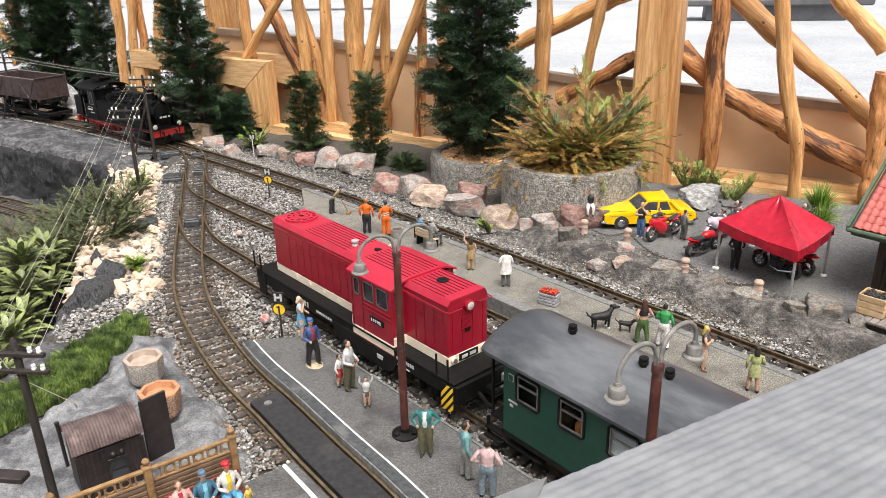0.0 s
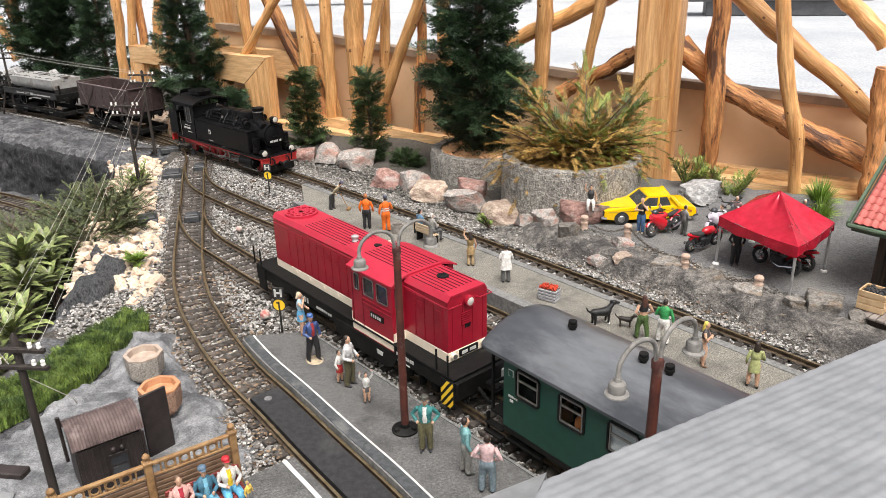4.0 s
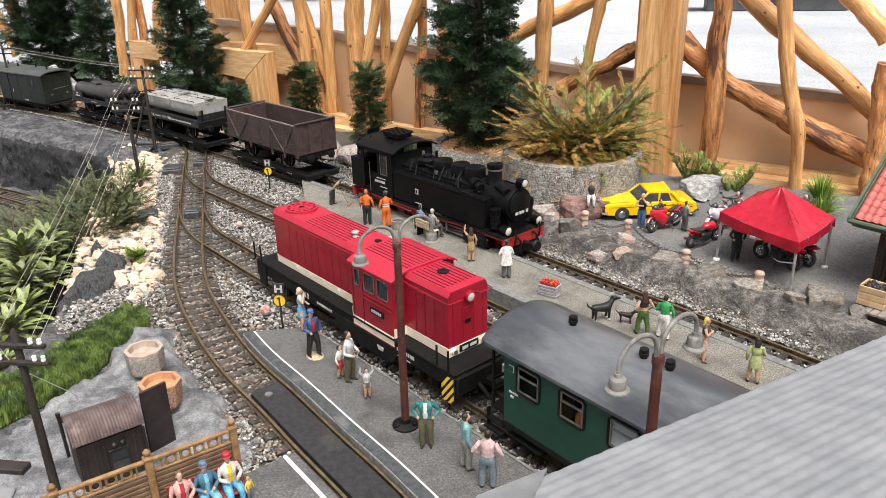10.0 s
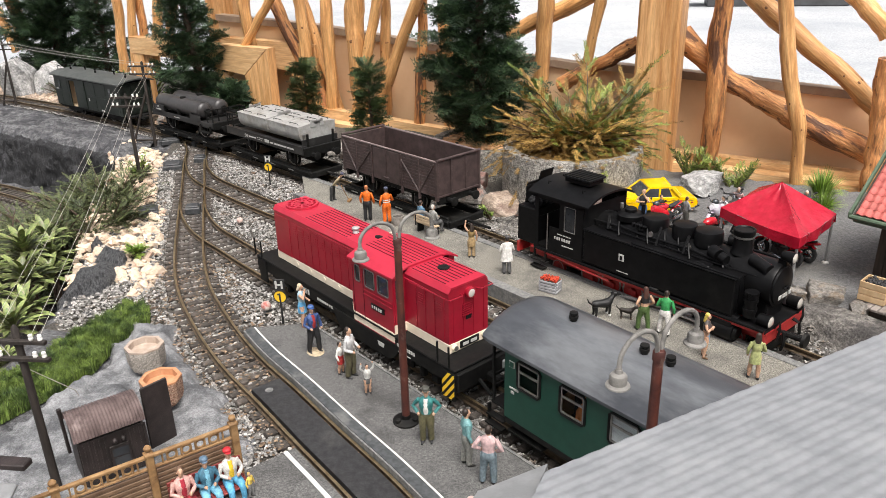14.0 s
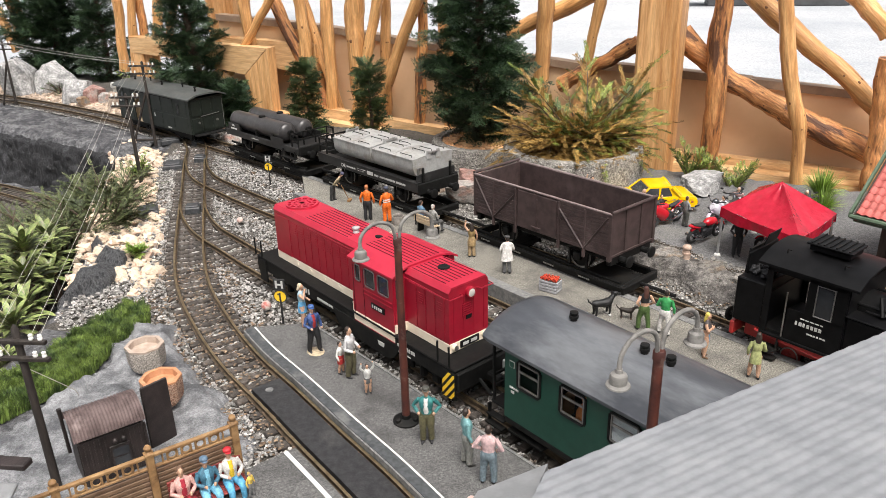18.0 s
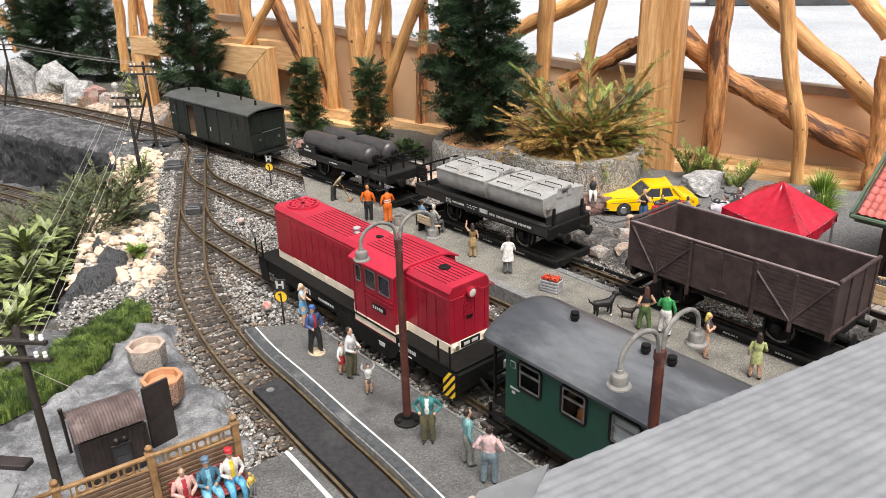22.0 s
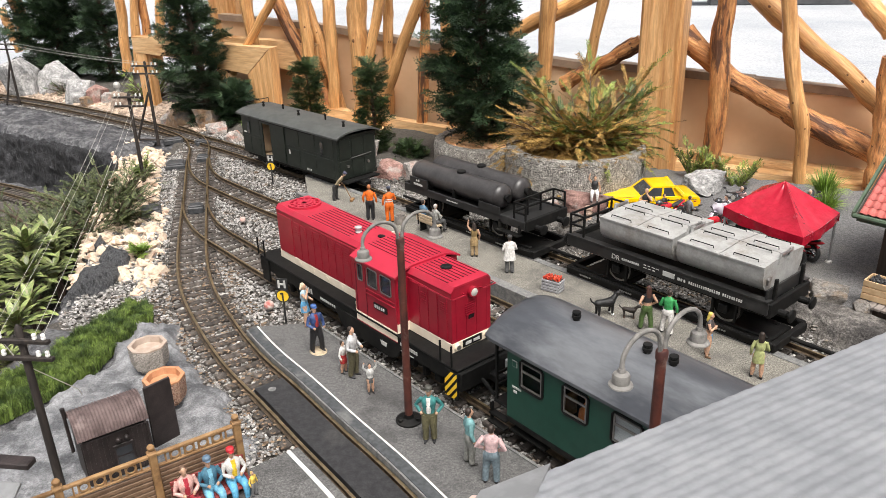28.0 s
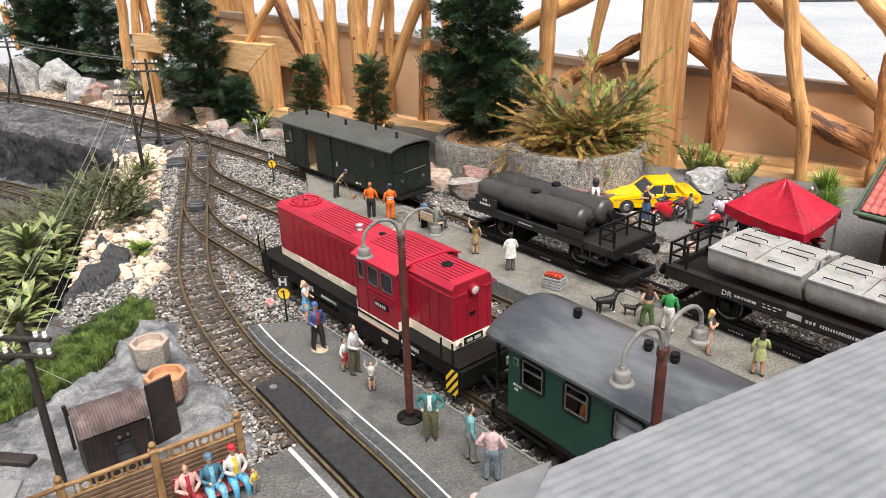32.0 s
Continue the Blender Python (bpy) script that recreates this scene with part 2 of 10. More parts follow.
    def oval(self, rings, seg=12, power=2.0):
        """A skin over upright ovals: centre x, y, z, half depth and half width of each."""
        v, f, n = [], [], len(rings)
        for x, y, z, rx, ry in rings:
            for j in range(seg):
                t = 2 * math.pi * j / seg
                c, s = math.cos(t), math.sin(t)
                v.append((x + rx * math.copysign(abs(c) ** (2 / power), c), y + ry * math.copysign(abs(s) ** (2 / power), s), z))
        for i in range(n - 1):
            for j in range(seg):
                k = (j + 1) % seg
                f.append((i * seg + j, i * seg + k, (i + 1) * seg + k, (i + 1) * seg + j))
        f += [tuple(range(seg))[::-1], tuple(range((n - 1) * seg, n * seg))]
        return self.add(v, f)

    def prism(self, outline, axis, a, b):
        """An outline of (u, v) drawn out from a to b along axis 'x' (u=y, v=z), 'y' (u=x, v=z) or 'z' (u=x, v=y)."""
        put = {"x": lambda u, v, w: (w, u, v), "y": lambda u, v, w: (u, w, v), "z": lambda u, v, w: (u, v, w)}[axis]
        n = len(outline)
        v = [put(p, q, a) for p, q in outline] + [put(p, q, b) for p, q in outline]
        f = [tuple(range(n))[::-1], tuple(range(n, 2 * n))] + [(i, (i + 1) % n, n + (i + 1) % n, n + i) for i in range(n)]
        return self.add(v, f)

    def mesh(self, name, mats, smooth=35):
        me = bpy.data.meshes.new(name)
        me.from_pydata(self.v, [], self.f)
        mats = mats if isinstance(mats, (list, tuple)) else [mats]
        for m in mats:
            me.materials.append(m)
        if len(mats) > 1:
            me.polygons.foreach_set("material_index", self.mi)
        bm = bmesh.new()
        bm.from_mesh(me)
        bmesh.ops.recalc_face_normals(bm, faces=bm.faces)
        bm.to_mesh(me)
        bm.free()
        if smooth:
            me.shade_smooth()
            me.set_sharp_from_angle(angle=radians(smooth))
        return me


def part(name, ms, material, parent, label="", at=None, smooth=35):
    """Links a Mesh, or mesh data, as one object under a thing or part."""
    data = ms.mesh(name, material, smooth) if isinstance(ms, Mesh) else ms
    ob = new(name, data)
    ob.parent = parent
    if at is not None:
        ob.matrix_basis = at
    if label:
        ob["label"] = label
    return ob


def thing(name, label, category, at=None, group="", kind="", ms=None, material=None, smooth=35):
    """A top-level thing: an empty at its base, or one mesh."""
    ob = new(name, ms.mesh(name, material, smooth) if ms else None)
    if not ms:
        ob.empty_display_size = .02
    if at is not None:
        ob.matrix_basis = at
    return tagged(ob, label, category, group, kind)


def stone_mesh(name, seed, material, sub=2, rough=.22, flat=.75):
    """A broken stone about one unit across."""
    bm = bmesh.new()
    bmesh.ops.create_icosphere(bm, subdivisions=sub, radius=.5)
    rng = random.Random(seed)
    cuts = [(Vector((rng.uniform(-1, 1), rng.uniform(-1, 1), rng.uniform(-1, 1))).normalized(), rng.uniform(.2, .33)) for _ in range(11)]
    for v in bm.verts:
        for n, d in cuts:
            h = v.co.dot(n)
            if h > d:
                v.co -= n * (h - d)
        v.co *= 1 + rough * .35 * noise.noise(v.co * 4 + Vector((seed, 0, 0)))
        v.co.z *= flat
    me = bpy.data.meshes.new(name)
    bm.to_mesh(me)
    bm.free()
    me.materials.append(material)
    me.shade_smooth()
    me.set_sharp_from_angle(angle=radians(20))
    return me


def block_mesh(name, seed, material):
    """A quarried block with worn corners, one unit across."""
    rng = random.Random(seed)
    bm = bmesh.new()
    bmesh.ops.create_cube(bm, size=1.0)
    bmesh.ops.subdivide_edges(bm, edges=bm.edges[:], cuts=11, use_grid_fill=True)
    jit = {(a, b, c): Vector([rng.uniform(-.16, .16) for _ in range(3)]) for a in (0, 1) for b in (0, 1) for c in (0, 1)}
    cuts = [(Vector((rng.choice((-1, 1)) * rng.uniform(.3, 1), rng.choice((-1, 1)) * rng.uniform(.3, 1), rng.uniform(-.2, 1))).normalized(), rng.uniform(.4, .56)) for _ in range(6)]
    for v in bm.verts:
        p = v.co + Vector((.5, .5, .5))
        q = v.co.copy()
        for (a, b, c), d in jit.items():
            q += d * (p.x if a else 1 - p.x) * (p.y if b else 1 - p.y) * (p.z if c else 1 - p.z)
        for n, d in cuts:
            h = q.dot(n)
            if h > d:
                q -= n * (h - d)
        k = Vector((seed * 3.1, 0, 0)) + q
        q *= 1 + .09 * noise.noise(k * 2.3) + .05 * noise.noise(k * 6) + .025 * noise.noise(k * 15)
        v.co = q
    lo = Vector([min(v.co[i] for v in bm.verts) for i in range(3)])
    hi = Vector([max(v.co[i] for v in bm.verts) for i in range(3)])
    for v in bm.verts:
        v.co = Vector([(v.co[i] - (lo[i] + hi[i]) / 2) / (hi[i] - lo[i]) for i in range(3)])
    me = bpy.data.meshes.new(name)
    bm.to_mesh(me)
    bm.free()
    me.materials.append(material)
    me.shade_smooth()
    me.set_sharp_from_angle(angle=radians(32))
    return me


# ------------------------------------------------------------------ plan of the tracks
CX = [-0.000203, 0.002426, -0.004036, -0.056206, 0.914864, -1.992262]
CY = [-0.000364, 0.002733, 0.004341, -0.101804, -0.414654, 2.93445]
_s = np.linspace(0, 3.6218, 1200)
_q = np.stack([np.polyval(CX, _s), np.polyval(CY, _s)], -1)
_al = np.r_[0, np.cumsum(np.linalg.norm(np.diff(_q, axis=0), axis=1))]


def main_line(u):
    """The place on the through track at u metres; it runs on straight at both ends."""
    if u < 0:
        return _q[0] + (_q[0] - _q[10]) / _al[10] * -u
    if u > _al[-1]:
        return _q[-1] + (_q[-1] - _q[-11]) / (_al[-1] - _al[-11]) * (u - _al[-1])
    return np.array([np.interp(u, _al, _q[:, 0]), np.interp(u, _al, _q[:, 1])])


def smooth_line(pts, step=.01):
    """A smooth line through points, at even steps."""
    pts = np.array(pts, float)
    k = np.r_[0, np.cumsum(np.linalg.norm(np.diff(pts, axis=0), axis=1))]
    t = np.linspace(0, k[-1], max(8, int(k[-1] / step)))
    out = []
    for a in t:
        i = min(max(int(np.searchsorted(k, a)) - 1, 0), len(pts) - 2)
        p0, p1, p2, p3 = pts[max(i - 1, 0)], pts[i], pts[i + 1], pts[min(i + 2, len(pts) - 1)]
        h = (a - k[i]) / (k[i + 1] - k[i])
        m1 = (p2 - p0) / (k[i + 1] - k[max(i - 1, 0)]) * (k[i + 1] - k[i])
        m2 = (p3 - p1) / (k[min(i + 2, len(pts) - 1)] - k[i]) * (k[i + 1] - k[i])
        out.append((2 * h**3 - 3 * h**2 + 1) * p1 + (h**3 - 2 * h**2 + h) * m1 + (-2 * h**3 + 3 * h**2) * p2 + (h**3 - h**2) * m2)
    return np.array(out)


def offset_line(line, d):
    t = np.gradient(line, axis=0)
    t /= np.linalg.norm(t, axis=1)[:, None]
    return line + np.stack([-t[:, 1], t[:, 0]], -1) * d


LOCO = np.array((-.1026, .9496))
LYAW = -49.707
LD = np.array((math.cos(radians(LYAW)), math.sin(radians(LYAW))))
LN = np.array((-LD[1], LD[0]))


def by_loco(s, o):
    return tuple(LOCO + LD * s + LN * o)


LINE_MAIN = np.array([main_line(u) for u in np.arange(-.3, 3.9, .01)])
LINE_FRONT = offset_line(smooth_line([(-.83, 2.19), (-.72, 2.06), (-.665, 1.94), (-.63, 1.8), (-.57, 1.587), (-.521, 1.406), (-.476, 1.246), (-.44, 1.135), (-.404, 1.049),
                                      (-.365, .975), (-.324, .904), (-.279, .836), (-.224, .765), (-.161, .68), (-.1, .6), (-.03, .5), (.05, .39)]), .0225)
LINE_MID = smooth_line([(-.62, 1.86), (-.585, 1.755), (-.54, 1.668), (-.46, 1.575), (-.36, 1.468), by_loco(-.45, .148), by_loco(-.2, .153), by_loco(.05, .156), by_loco(.3, .158), by_loco(.6, .16), by_loco(1.1, .16)])
LINE_LOCO = smooth_line([(-.535, 1.54), (-.5, 1.44), (-.45, 1.345), (-.375, 1.253), by_loco(-.28, -.011), by_loco(-.15, -.003), by_loco(0, 0), by_loco(.3, 0), by_loco(.6, -.006), by_loco(.9, -.014)])
LINE_LOW = smooth_line([(-1.6, 2.2), (-1.225, 2.016), (-.996, 1.859), (-.8, 1.7)])
LOW_Z = -.12


def nearest(line, x, y):
    return float(np.min(np.hypot(line[:, 0] - x, line[:, 1] - y)))


# ------------------------------------------------------------------ ground of the layout
VALLEY = [(-2.4, 2.62), (-1.75, 2.42), (-1.3, 2.2), (-1.07, 2.06), (-.87, 1.925), (-.80, 1.80), (-.765, 1.62), (-.70, 1.42), (-.645, 1.25), (-.60, 1.12), (-.58, 1.0), (-.585, .85), (-.62, .7), (-.66, .35), (-2.4, .35)]
PLAT_B = .012
SQUARE = .018
SLAB = [(-.468, .979), (-.403, .972), (-.363, .894), (-.303, .809), (-.255, .748), (-.225, .69), (-.25, .62), (-.30, .56), (-.46, .52), (-.56, .60), (-.52, .70), (-.47, .788), (-.449, .834)]


def smooth(a):
    a = min(max(a, 0), 1)
    return a * a * (3 - 2 * a)


def in_poly(poly, x, y):
    c = False
    for (x0, y0), (x1, y1) in zip(poly, poly[1:] + poly[:1]):
        if (y0 > y) != (y1 > y) and x < (x1 - x0) * (y - y0) / (y1 - y0) + x0:
            c = not c
    return c


def edge_gap(poly, x, y):
    best = 9
    for (x0, y0), (x1, y1) in zip(poly, poly[1:]):
        dx, dy = x1 - x0, y1 - y0
        t = min(max(((x - x0) * dx + (y - y0) * dy) / (dx * dx + dy * dy), 0), 1)
        best = min(best, math.hypot(x - x0 - t * dx, y - y0 - t * dy))
    return best


MAIN_T = np.gradient(LINE_MAIN, axis=0)
LOW_EDGE = VALLEY[:13]


def main_side(x, y):
    """Distance from the through track, positive on its far side."""
    i = int(np.argmin((LINE_MAIN[:, 0] - x) ** 2 + (LINE_MAIN[:, 1] - y) ** 2))
    t, d = MAIN_T[i], (x - LINE_MAIN[i, 0], y - LINE_MAIN[i, 1])
    return math.hypot(*d) * (1 if t[0] * d[1] - t[1] * d[0] > 0 else -1)


def ground_z(x, y):
    steep_edge = .006
    z = -.0105
    d = main_side(x, y)
    if d > .05:
        z += (SQUARE + .0105) * smooth((d - .062) / .035) * smooth((x - .10) / .12)
        z += .02 * smooth((d - .06) / .1) * smooth((.1 - x) / .2)
    if in_poly(VALLEY, x, y):
        g = edge_gap(LOW_EDGE, x, y)
        steep = .006 if y > 1.75 else .07 if y > 1.05 else .13
        z -= .125 * smooth((g + .03 * smooth((y - 1.93) / .06)) / steep)
    elif y > 1.93 and x < -.8 and edge_gap(LOW_EDGE, x, y) < .03:
        z -= .125 * smooth((.03 * smooth((y - 1.93) / .06) - edge_gap(LOW_EDGE, x, y)) / steep_edge)
    elif x < -.38 and y < 1.02:
        z += .012 * smooth((-.38 - x) / .08) * smooth((1.02 - y) / .1)
    back = (x - .5) * .451 + (y - 1.77) * .892
    if x > .4 and back > -.17:                   # the landscape ends before the railing
        z -= .11 * smooth((back + .17) / .05) * smooth((x - .4) / .04)
    if d < -.06 and x < -.75 and y > 1.85:      # dark rock shelf under the through track
        z += .012 * smooth((-.06 - d) / .05) * noise.noise(Vector((x * 14, y * 14, 2))) * 2
    return z


def build_ground():
    nx, ny = 190, 190
    xs, ys = np.linspace(-2.2, 1.5, nx), np.linspace(.15, 3.1, ny)
    v, f, mi = [], [], []
    for y in ys:
        for x in xs:
            z = ground_z(x, y)
            k = .0035 if main_side(x, y) < .1 or x < 0 else .0015
            if in_poly(VALLEY, x, y) or x < -.55:
                k = .009
            z += k * noise.fractal(Vector((x * 22, y * 22, 0)), 1, 2, 3) - (.003 if k > .002 else .0)
            v.append((x, y, z))
    for j in range(ny - 1):
        for i in range(nx - 1):
            f.append((j * nx + i, j * nx + i + 1, (j + 1) * nx + i + 1, (j + 1) * nx + i))
            x, y = xs[i], ys[j]
            d = main_side(x, y)
            if x > -.75 and (x - .5) * .451 + (y - 1.77) * .892 > .05:
                f.pop()
                continue
            if in_poly(VALLEY, x, y):
                g = edge_gap(LOW_EDGE, x, y)
                mi.append(1 if g < .09 and y > 1.0 else 0)
            elif (x < -.75 and y > 1.85 and d < -.045) or (x < -.36 and y < .96):
                mi.append(1)
            elif d > .075 and x > .16 and y < 1.6:
                mi.append(2)
            else:
                mi.append(0)
    me = bpy.data.meshes.new("ground")
    me.from_pydata(v, [], f)
    for m in (M_SOIL, M_ROCK, M_PLATEAU):
        me.materials.append(m)
    me.polygons.foreach_set("material_index", mi)
    me.shade_smooth()
    return tagged(new("ground", me), "grey model landscape of rock, soil and asphalt with tracks", "ground", kind="structure")


build_ground()
FLOOR_Z = -.78
_g = Mesh()
_g.add([(-400, -400, FLOOR_Z), (400, -400, FLOOR_Z), (400, 900, FLOOR_Z), (-400, 900, FLOOR_Z)], [(0, 1, 2, 3)])
thing("yard_ground", "pale grey concrete yard outside the wooden railing", "ground", kind="structure", ms=_g, material=M_PAVE, smooth=0)
_g = Mesh()
_g.prism([(-2.15, .25), (1.45, .25), (1.45, 1.42), (-.72, 2.5), (-.72, 2.95), (-2.15, 2.95)], "z", -.77, -.17)
thing("table", "boxed timber table under the model landscape", "table", kind="structure", ms=_g, material=M_PANEL)
# unseen wall, added to close the place and hold back front light
_g = Mesh()
_g.box((0, -4.2, .7), (12, .2, 3.0), 0)
thing("wall_south", "unseen plain wall added behind the viewer to cut front light", "wall", kind="structure", ms=_g, material=M_PLASTER)


# ------------------------------------------------------------------ tracks
def rail_mesh(line, z, m_foot, m_head):
    prof = [(-.0033, -.0083, 0), (.0033, -.0083, 0), (.0033, -.0073, 0), (.0008, -.006, 0), (.0008, -.003, 0), (.0017, -.0024, 0), (.0017, -.0002, 1), (.0012, 0, 1), (-.0012, 0, 1), (-.0017, -.0002, 1), (-.0017, -.0024, 0), (-.0008, -.003, 0), (-.0008, -.006, 0), (-.0033, -.0073, 0)]
    n, k = len(line), len(prof)
    t = np.gradient(line, axis=0)
    t /= np.linalg.norm(t, axis=1)[:, None]
    nn = np.stack([-t[:, 1], t[:, 0]], -1)
    ms = Mesh()
    v = [(line[i][0] + nn[i][0] * a, line[i][1] + nn[i][1] * a, z + b) for i in range(n) for a, b, _ in prof]
    for i in range(n - 1):
        for j in range(k):
            ms.f.append((i * k + j, i * k + (j + 1) % k, (i + 1) * k + (j + 1) % k, (i + 1) * k + j))
            ms.mi.append(1 if prof[j][2] and j in (6, 7, 8) else 0)
    ms.v = v
    return ms.mesh("rail", [m_foot, m_head], 40)


SLEEPER = Mesh().box((0, 0, -.0125), (.0105, .083, .0085), .0012).box((0, .0225, -.0079), (.0075, .012, .0012), 0).box((0, -.0225, -.0079), (.0075, .012, .0012), 0).mesh("sleeper", M_SLEEPER, 30)


def lay_track(label, line, z=0.0, skip=None, pitch=.0215):
    tr = thing("track", label, "railway track", group="tracks of the layout", kind="structure")
    for d in (-.0242, .0242):
        part("rail", rail_mesh(offset_line(line, d), z, M_RAIL, M_RAILTOP), None, tr)
    k = np.r_[0, np.cumsum(np.linalg.norm(np.diff(line, axis=0), axis=1))]
    rng = random.Random(len(line))
    u = .01
    while u < k[-1]:
        i = min(int(np.searchsorted(k, u)), len(line) - 2)
        t = line[i + 1] - line[i]
        x, y = line[i]
        if not (skip and skip(x, y)):
            part("sleeper", SLEEPER, None, tr, at=pose(x, y, z, 0, 0, math.degrees(math.atan2(t[1], t[0])) + rng.uniform(-2, 2)))
        u += pitch
    return tr


lay_track("long curved through track with rusty rails on dark sleepers", LINE_MAIN[::2], skip=lambda x, y: x < -1.75 or x > .75)
lay_track("curved platform track with brass-brown worn rails", LINE_FRONT, skip=lambda x, y: nearest(LINE_MAIN, x, y) < .03 or y < .5)
lay_track("straight middle track beside the island platform", LINE_MID, skip=lambda x, y: nearest(LINE_FRONT, x, y) < .03 or y < .5)
lay_track("track under the red diesel locomotive", LINE_LOCO, skip=lambda x, y: nearest(LINE_FRONT, x, y) < .03 or y < .45)
lay_track("lower track at the foot of the rock cliff", LINE_LOW, z=LOW_Z, skip=lambda x, y: x < -1.5)

# turnout motors and sleepers boxes
M_BOX = mat("dark_plastic_box", (.03, .032, .035), (.06, .062, .065), 150, .55)
for x, y, a, sx, sy in [(-.655, 1.79, 15, .045, .05), (-.60, 1.46, 20, .04, .045), (-.605, 1.845, 10, .028, .03), (-.512, 1.47, 12, .03, .028), (-.74, 2.03, 25, .05, .025), (-.655, 2.0, 40, .03, .02)]:
    m = Mesh().box((0, 0, .001), (sx, sy, .014), .002).box((0, 0, .0095), (sx * .8, sy * .8, .004), .0015)
    b = thing("turnout_motor", "flat dark plastic box of a turnout drive on the ballast", "turnout motor", pose(x, y, -.006, 0, 0, a), group="turnout drives")
    part("case", m, M_BOX, b)
    part("lever", Mesh().cyl((sx / 2, 0, 0), (sx / 2 + .014, 0, 0), .0015, seg=6), M_BOX, b)


# ------------------------------------------------------------------ platforms
def ribbon(ms, left, right, z0, z1):
    """A slab between two lines."""
    n = len(left)
    v = [(p[0], p[1], z1) for p in left] + [(p[0], p[1], z1) for p in right] + [(p[0], p[1], z0) for p in left] + [(p[0], p[1], z0) for p in right]
    f = []
    for i in range(n - 1):
        f += [(i, i + 1, n + i + 1, n + i), (2 * n + i, 3 * n + i, 3 * n + i + 1, 2 * n + i + 1), (i, 2 * n + i, 2 * n + i + 1, i + 1), (n + i, n + i + 1, 3 * n + i + 1, 3 * n + i)]
    f += [(0, n, 3 * n, 2 * n), (n - 1, 3 * n - 1, 4 * n - 1, 2 * n - 1)]
    return ms.add(v, f)


def resample(line, n):
    k = np.r_[0, np.cumsum(np.linalg.norm(np.diff(line, axis=0), axis=1))]
    t = np.linspace(0, k[-1], n)
    return np.stack([np.interp(t, k, line[:, 0]), np.interp(t, k, line[:, 1])], -1)


PLAT_A = .006
_fr = LINE_FRONT[(LINE_FRONT[:, 1] < .918) & (LINE_FRONT[:, 1] > .42)]
_l0, _l1, _l2, _l3 = (resample(offset_line(_fr, d), 60) for d in (.0275, .0295, .0424, .0449))
_e0 = resample(np.array([by_loco(-.055, -.068), by_loco(.1, -.0665), by_loco(.35, -.064), by_loco(.75, -.066)]), 60)
_e1 = resample(np.array([by_loco(-.055, -.071), by_loco(.1, -.0695), by_loco(.35, -.067), by_loco(.75, -.069)]), 60)
plat = thing("pavement_platform", "grey asphalt platform with white edge line between two tracks", "platform", kind="structure")
M_KERBD = mat("dark_kerb", (.035, .04, .043), (.065, .07, .074), 160, .75, bump=.3, bscale=600, stain=(.17, .17, .165), stain_at=.62)
part("kerb", ribbon(Mesh(), _l1, _l2, -.012, PLAT_A + .001), M_KERBD, plat, "dark grey kerb stones")
part("white_line", ribbon(Mesh(), _l2, _l3, -.012, PLAT_A + .0006), M_WHITE, plat, "worn white safety line")
part("edge_strip", ribbon(Mesh(), _l0, _l1, -.012, PLAT_A), M_KERB, plat, "pale worn kerb edge")
part("surface", ribbon(Mesh(), _l3, _e1, -.012, PLAT_A), M_ASPHALT, plat)
part("edge_strip", ribbon(Mesh(), _e1, _e0, -.012, PLAT_A + .0015), M_KERB, plat, "pale concrete platform edge")

# crossing boards in the curved track
_cb = LINE_FRONT[(LINE_FRONT[:, 1] < .808) & (LINE_FRONT[:, 1] > .42)]
cross = thing("crossing_board", "black rubber board laid between the curved rails", "crossing board", kind="structure")
part("board", ribbon(Mesh(), resample(offset_line(_cb, -.019), 50), resample(offset_line(_cb, .0185), 50), -.009, .0005), M_DARKPANEL, cross)
part("lid", Mesh().lathe((-.2165, .787, .0005), [(.0048, 0), (.0048, .0008), (.0042, .0012)], 16), M_KERB, cross, "small round grey lid")

# asphalt on the near side of the curved track
_fc = LINE_FRONT[(LINE_FRONT[:, 1] < .69) & (LINE_FRONT[:, 1] > .42)]
fore = thing("pavement_forecourt", "grey asphalt forecourt with a white line beside the curved track", "pavement", kind="structure")
_n0, _n1, _n2, _n3 = (resample(offset_line(_fc, d), 40) for d in (-.0412, -.0457, -.36, -.032))
part("white_line", ribbon(Mesh(), _n0, _n1, .0, .0046), M_WHITE, fore, "worn white safety line")
part("surface", ribbon(Mesh(), _n3, _n2, -.012, .004), M_ASPHALT, fore)

# island platform
_mB = LINE_MAIN[(LINE_MAIN[:, 1] < 1.66) & (LINE_MAIN[:, 0] < .62) & (LINE_MAIN[:, 0] > -.5)]
_b0, _b1 = resample(offset_line(_mB, -.0305), 60), resample(offset_line(_mB, -.043), 60)
_n = resample(np.array([by_loco(-.56, .20), by_loco(-.3, .19), by_loco(0, .1935), by_loco(.3, .197), by_loco(.75, .2)]), 60)
_nk = resample(np.array([by_loco(-.54, .217), by_loco(-.3, .207), by_loco(0, .2105), by_loco(.3, .214), by_loco(.75, .217)]), 60)
isl = thing("pavement_island", "pale sanded island platform with grey kerbs between the tracks", "platform", kind="structure")
part("kerb", ribbon(Mesh(), _b0, _b1, -.012, PLAT_B + .001), M_KERB, isl, "rough grey kerb")
part("kerb", ribbon(Mesh(), _nk, _n, -.012, PLAT_B + .001), M_KERB, isl, "rough grey kerb")
part("surface", ribbon(Mesh(), _b1, _nk, -.012, PLAT_B), M_PALE, isl)


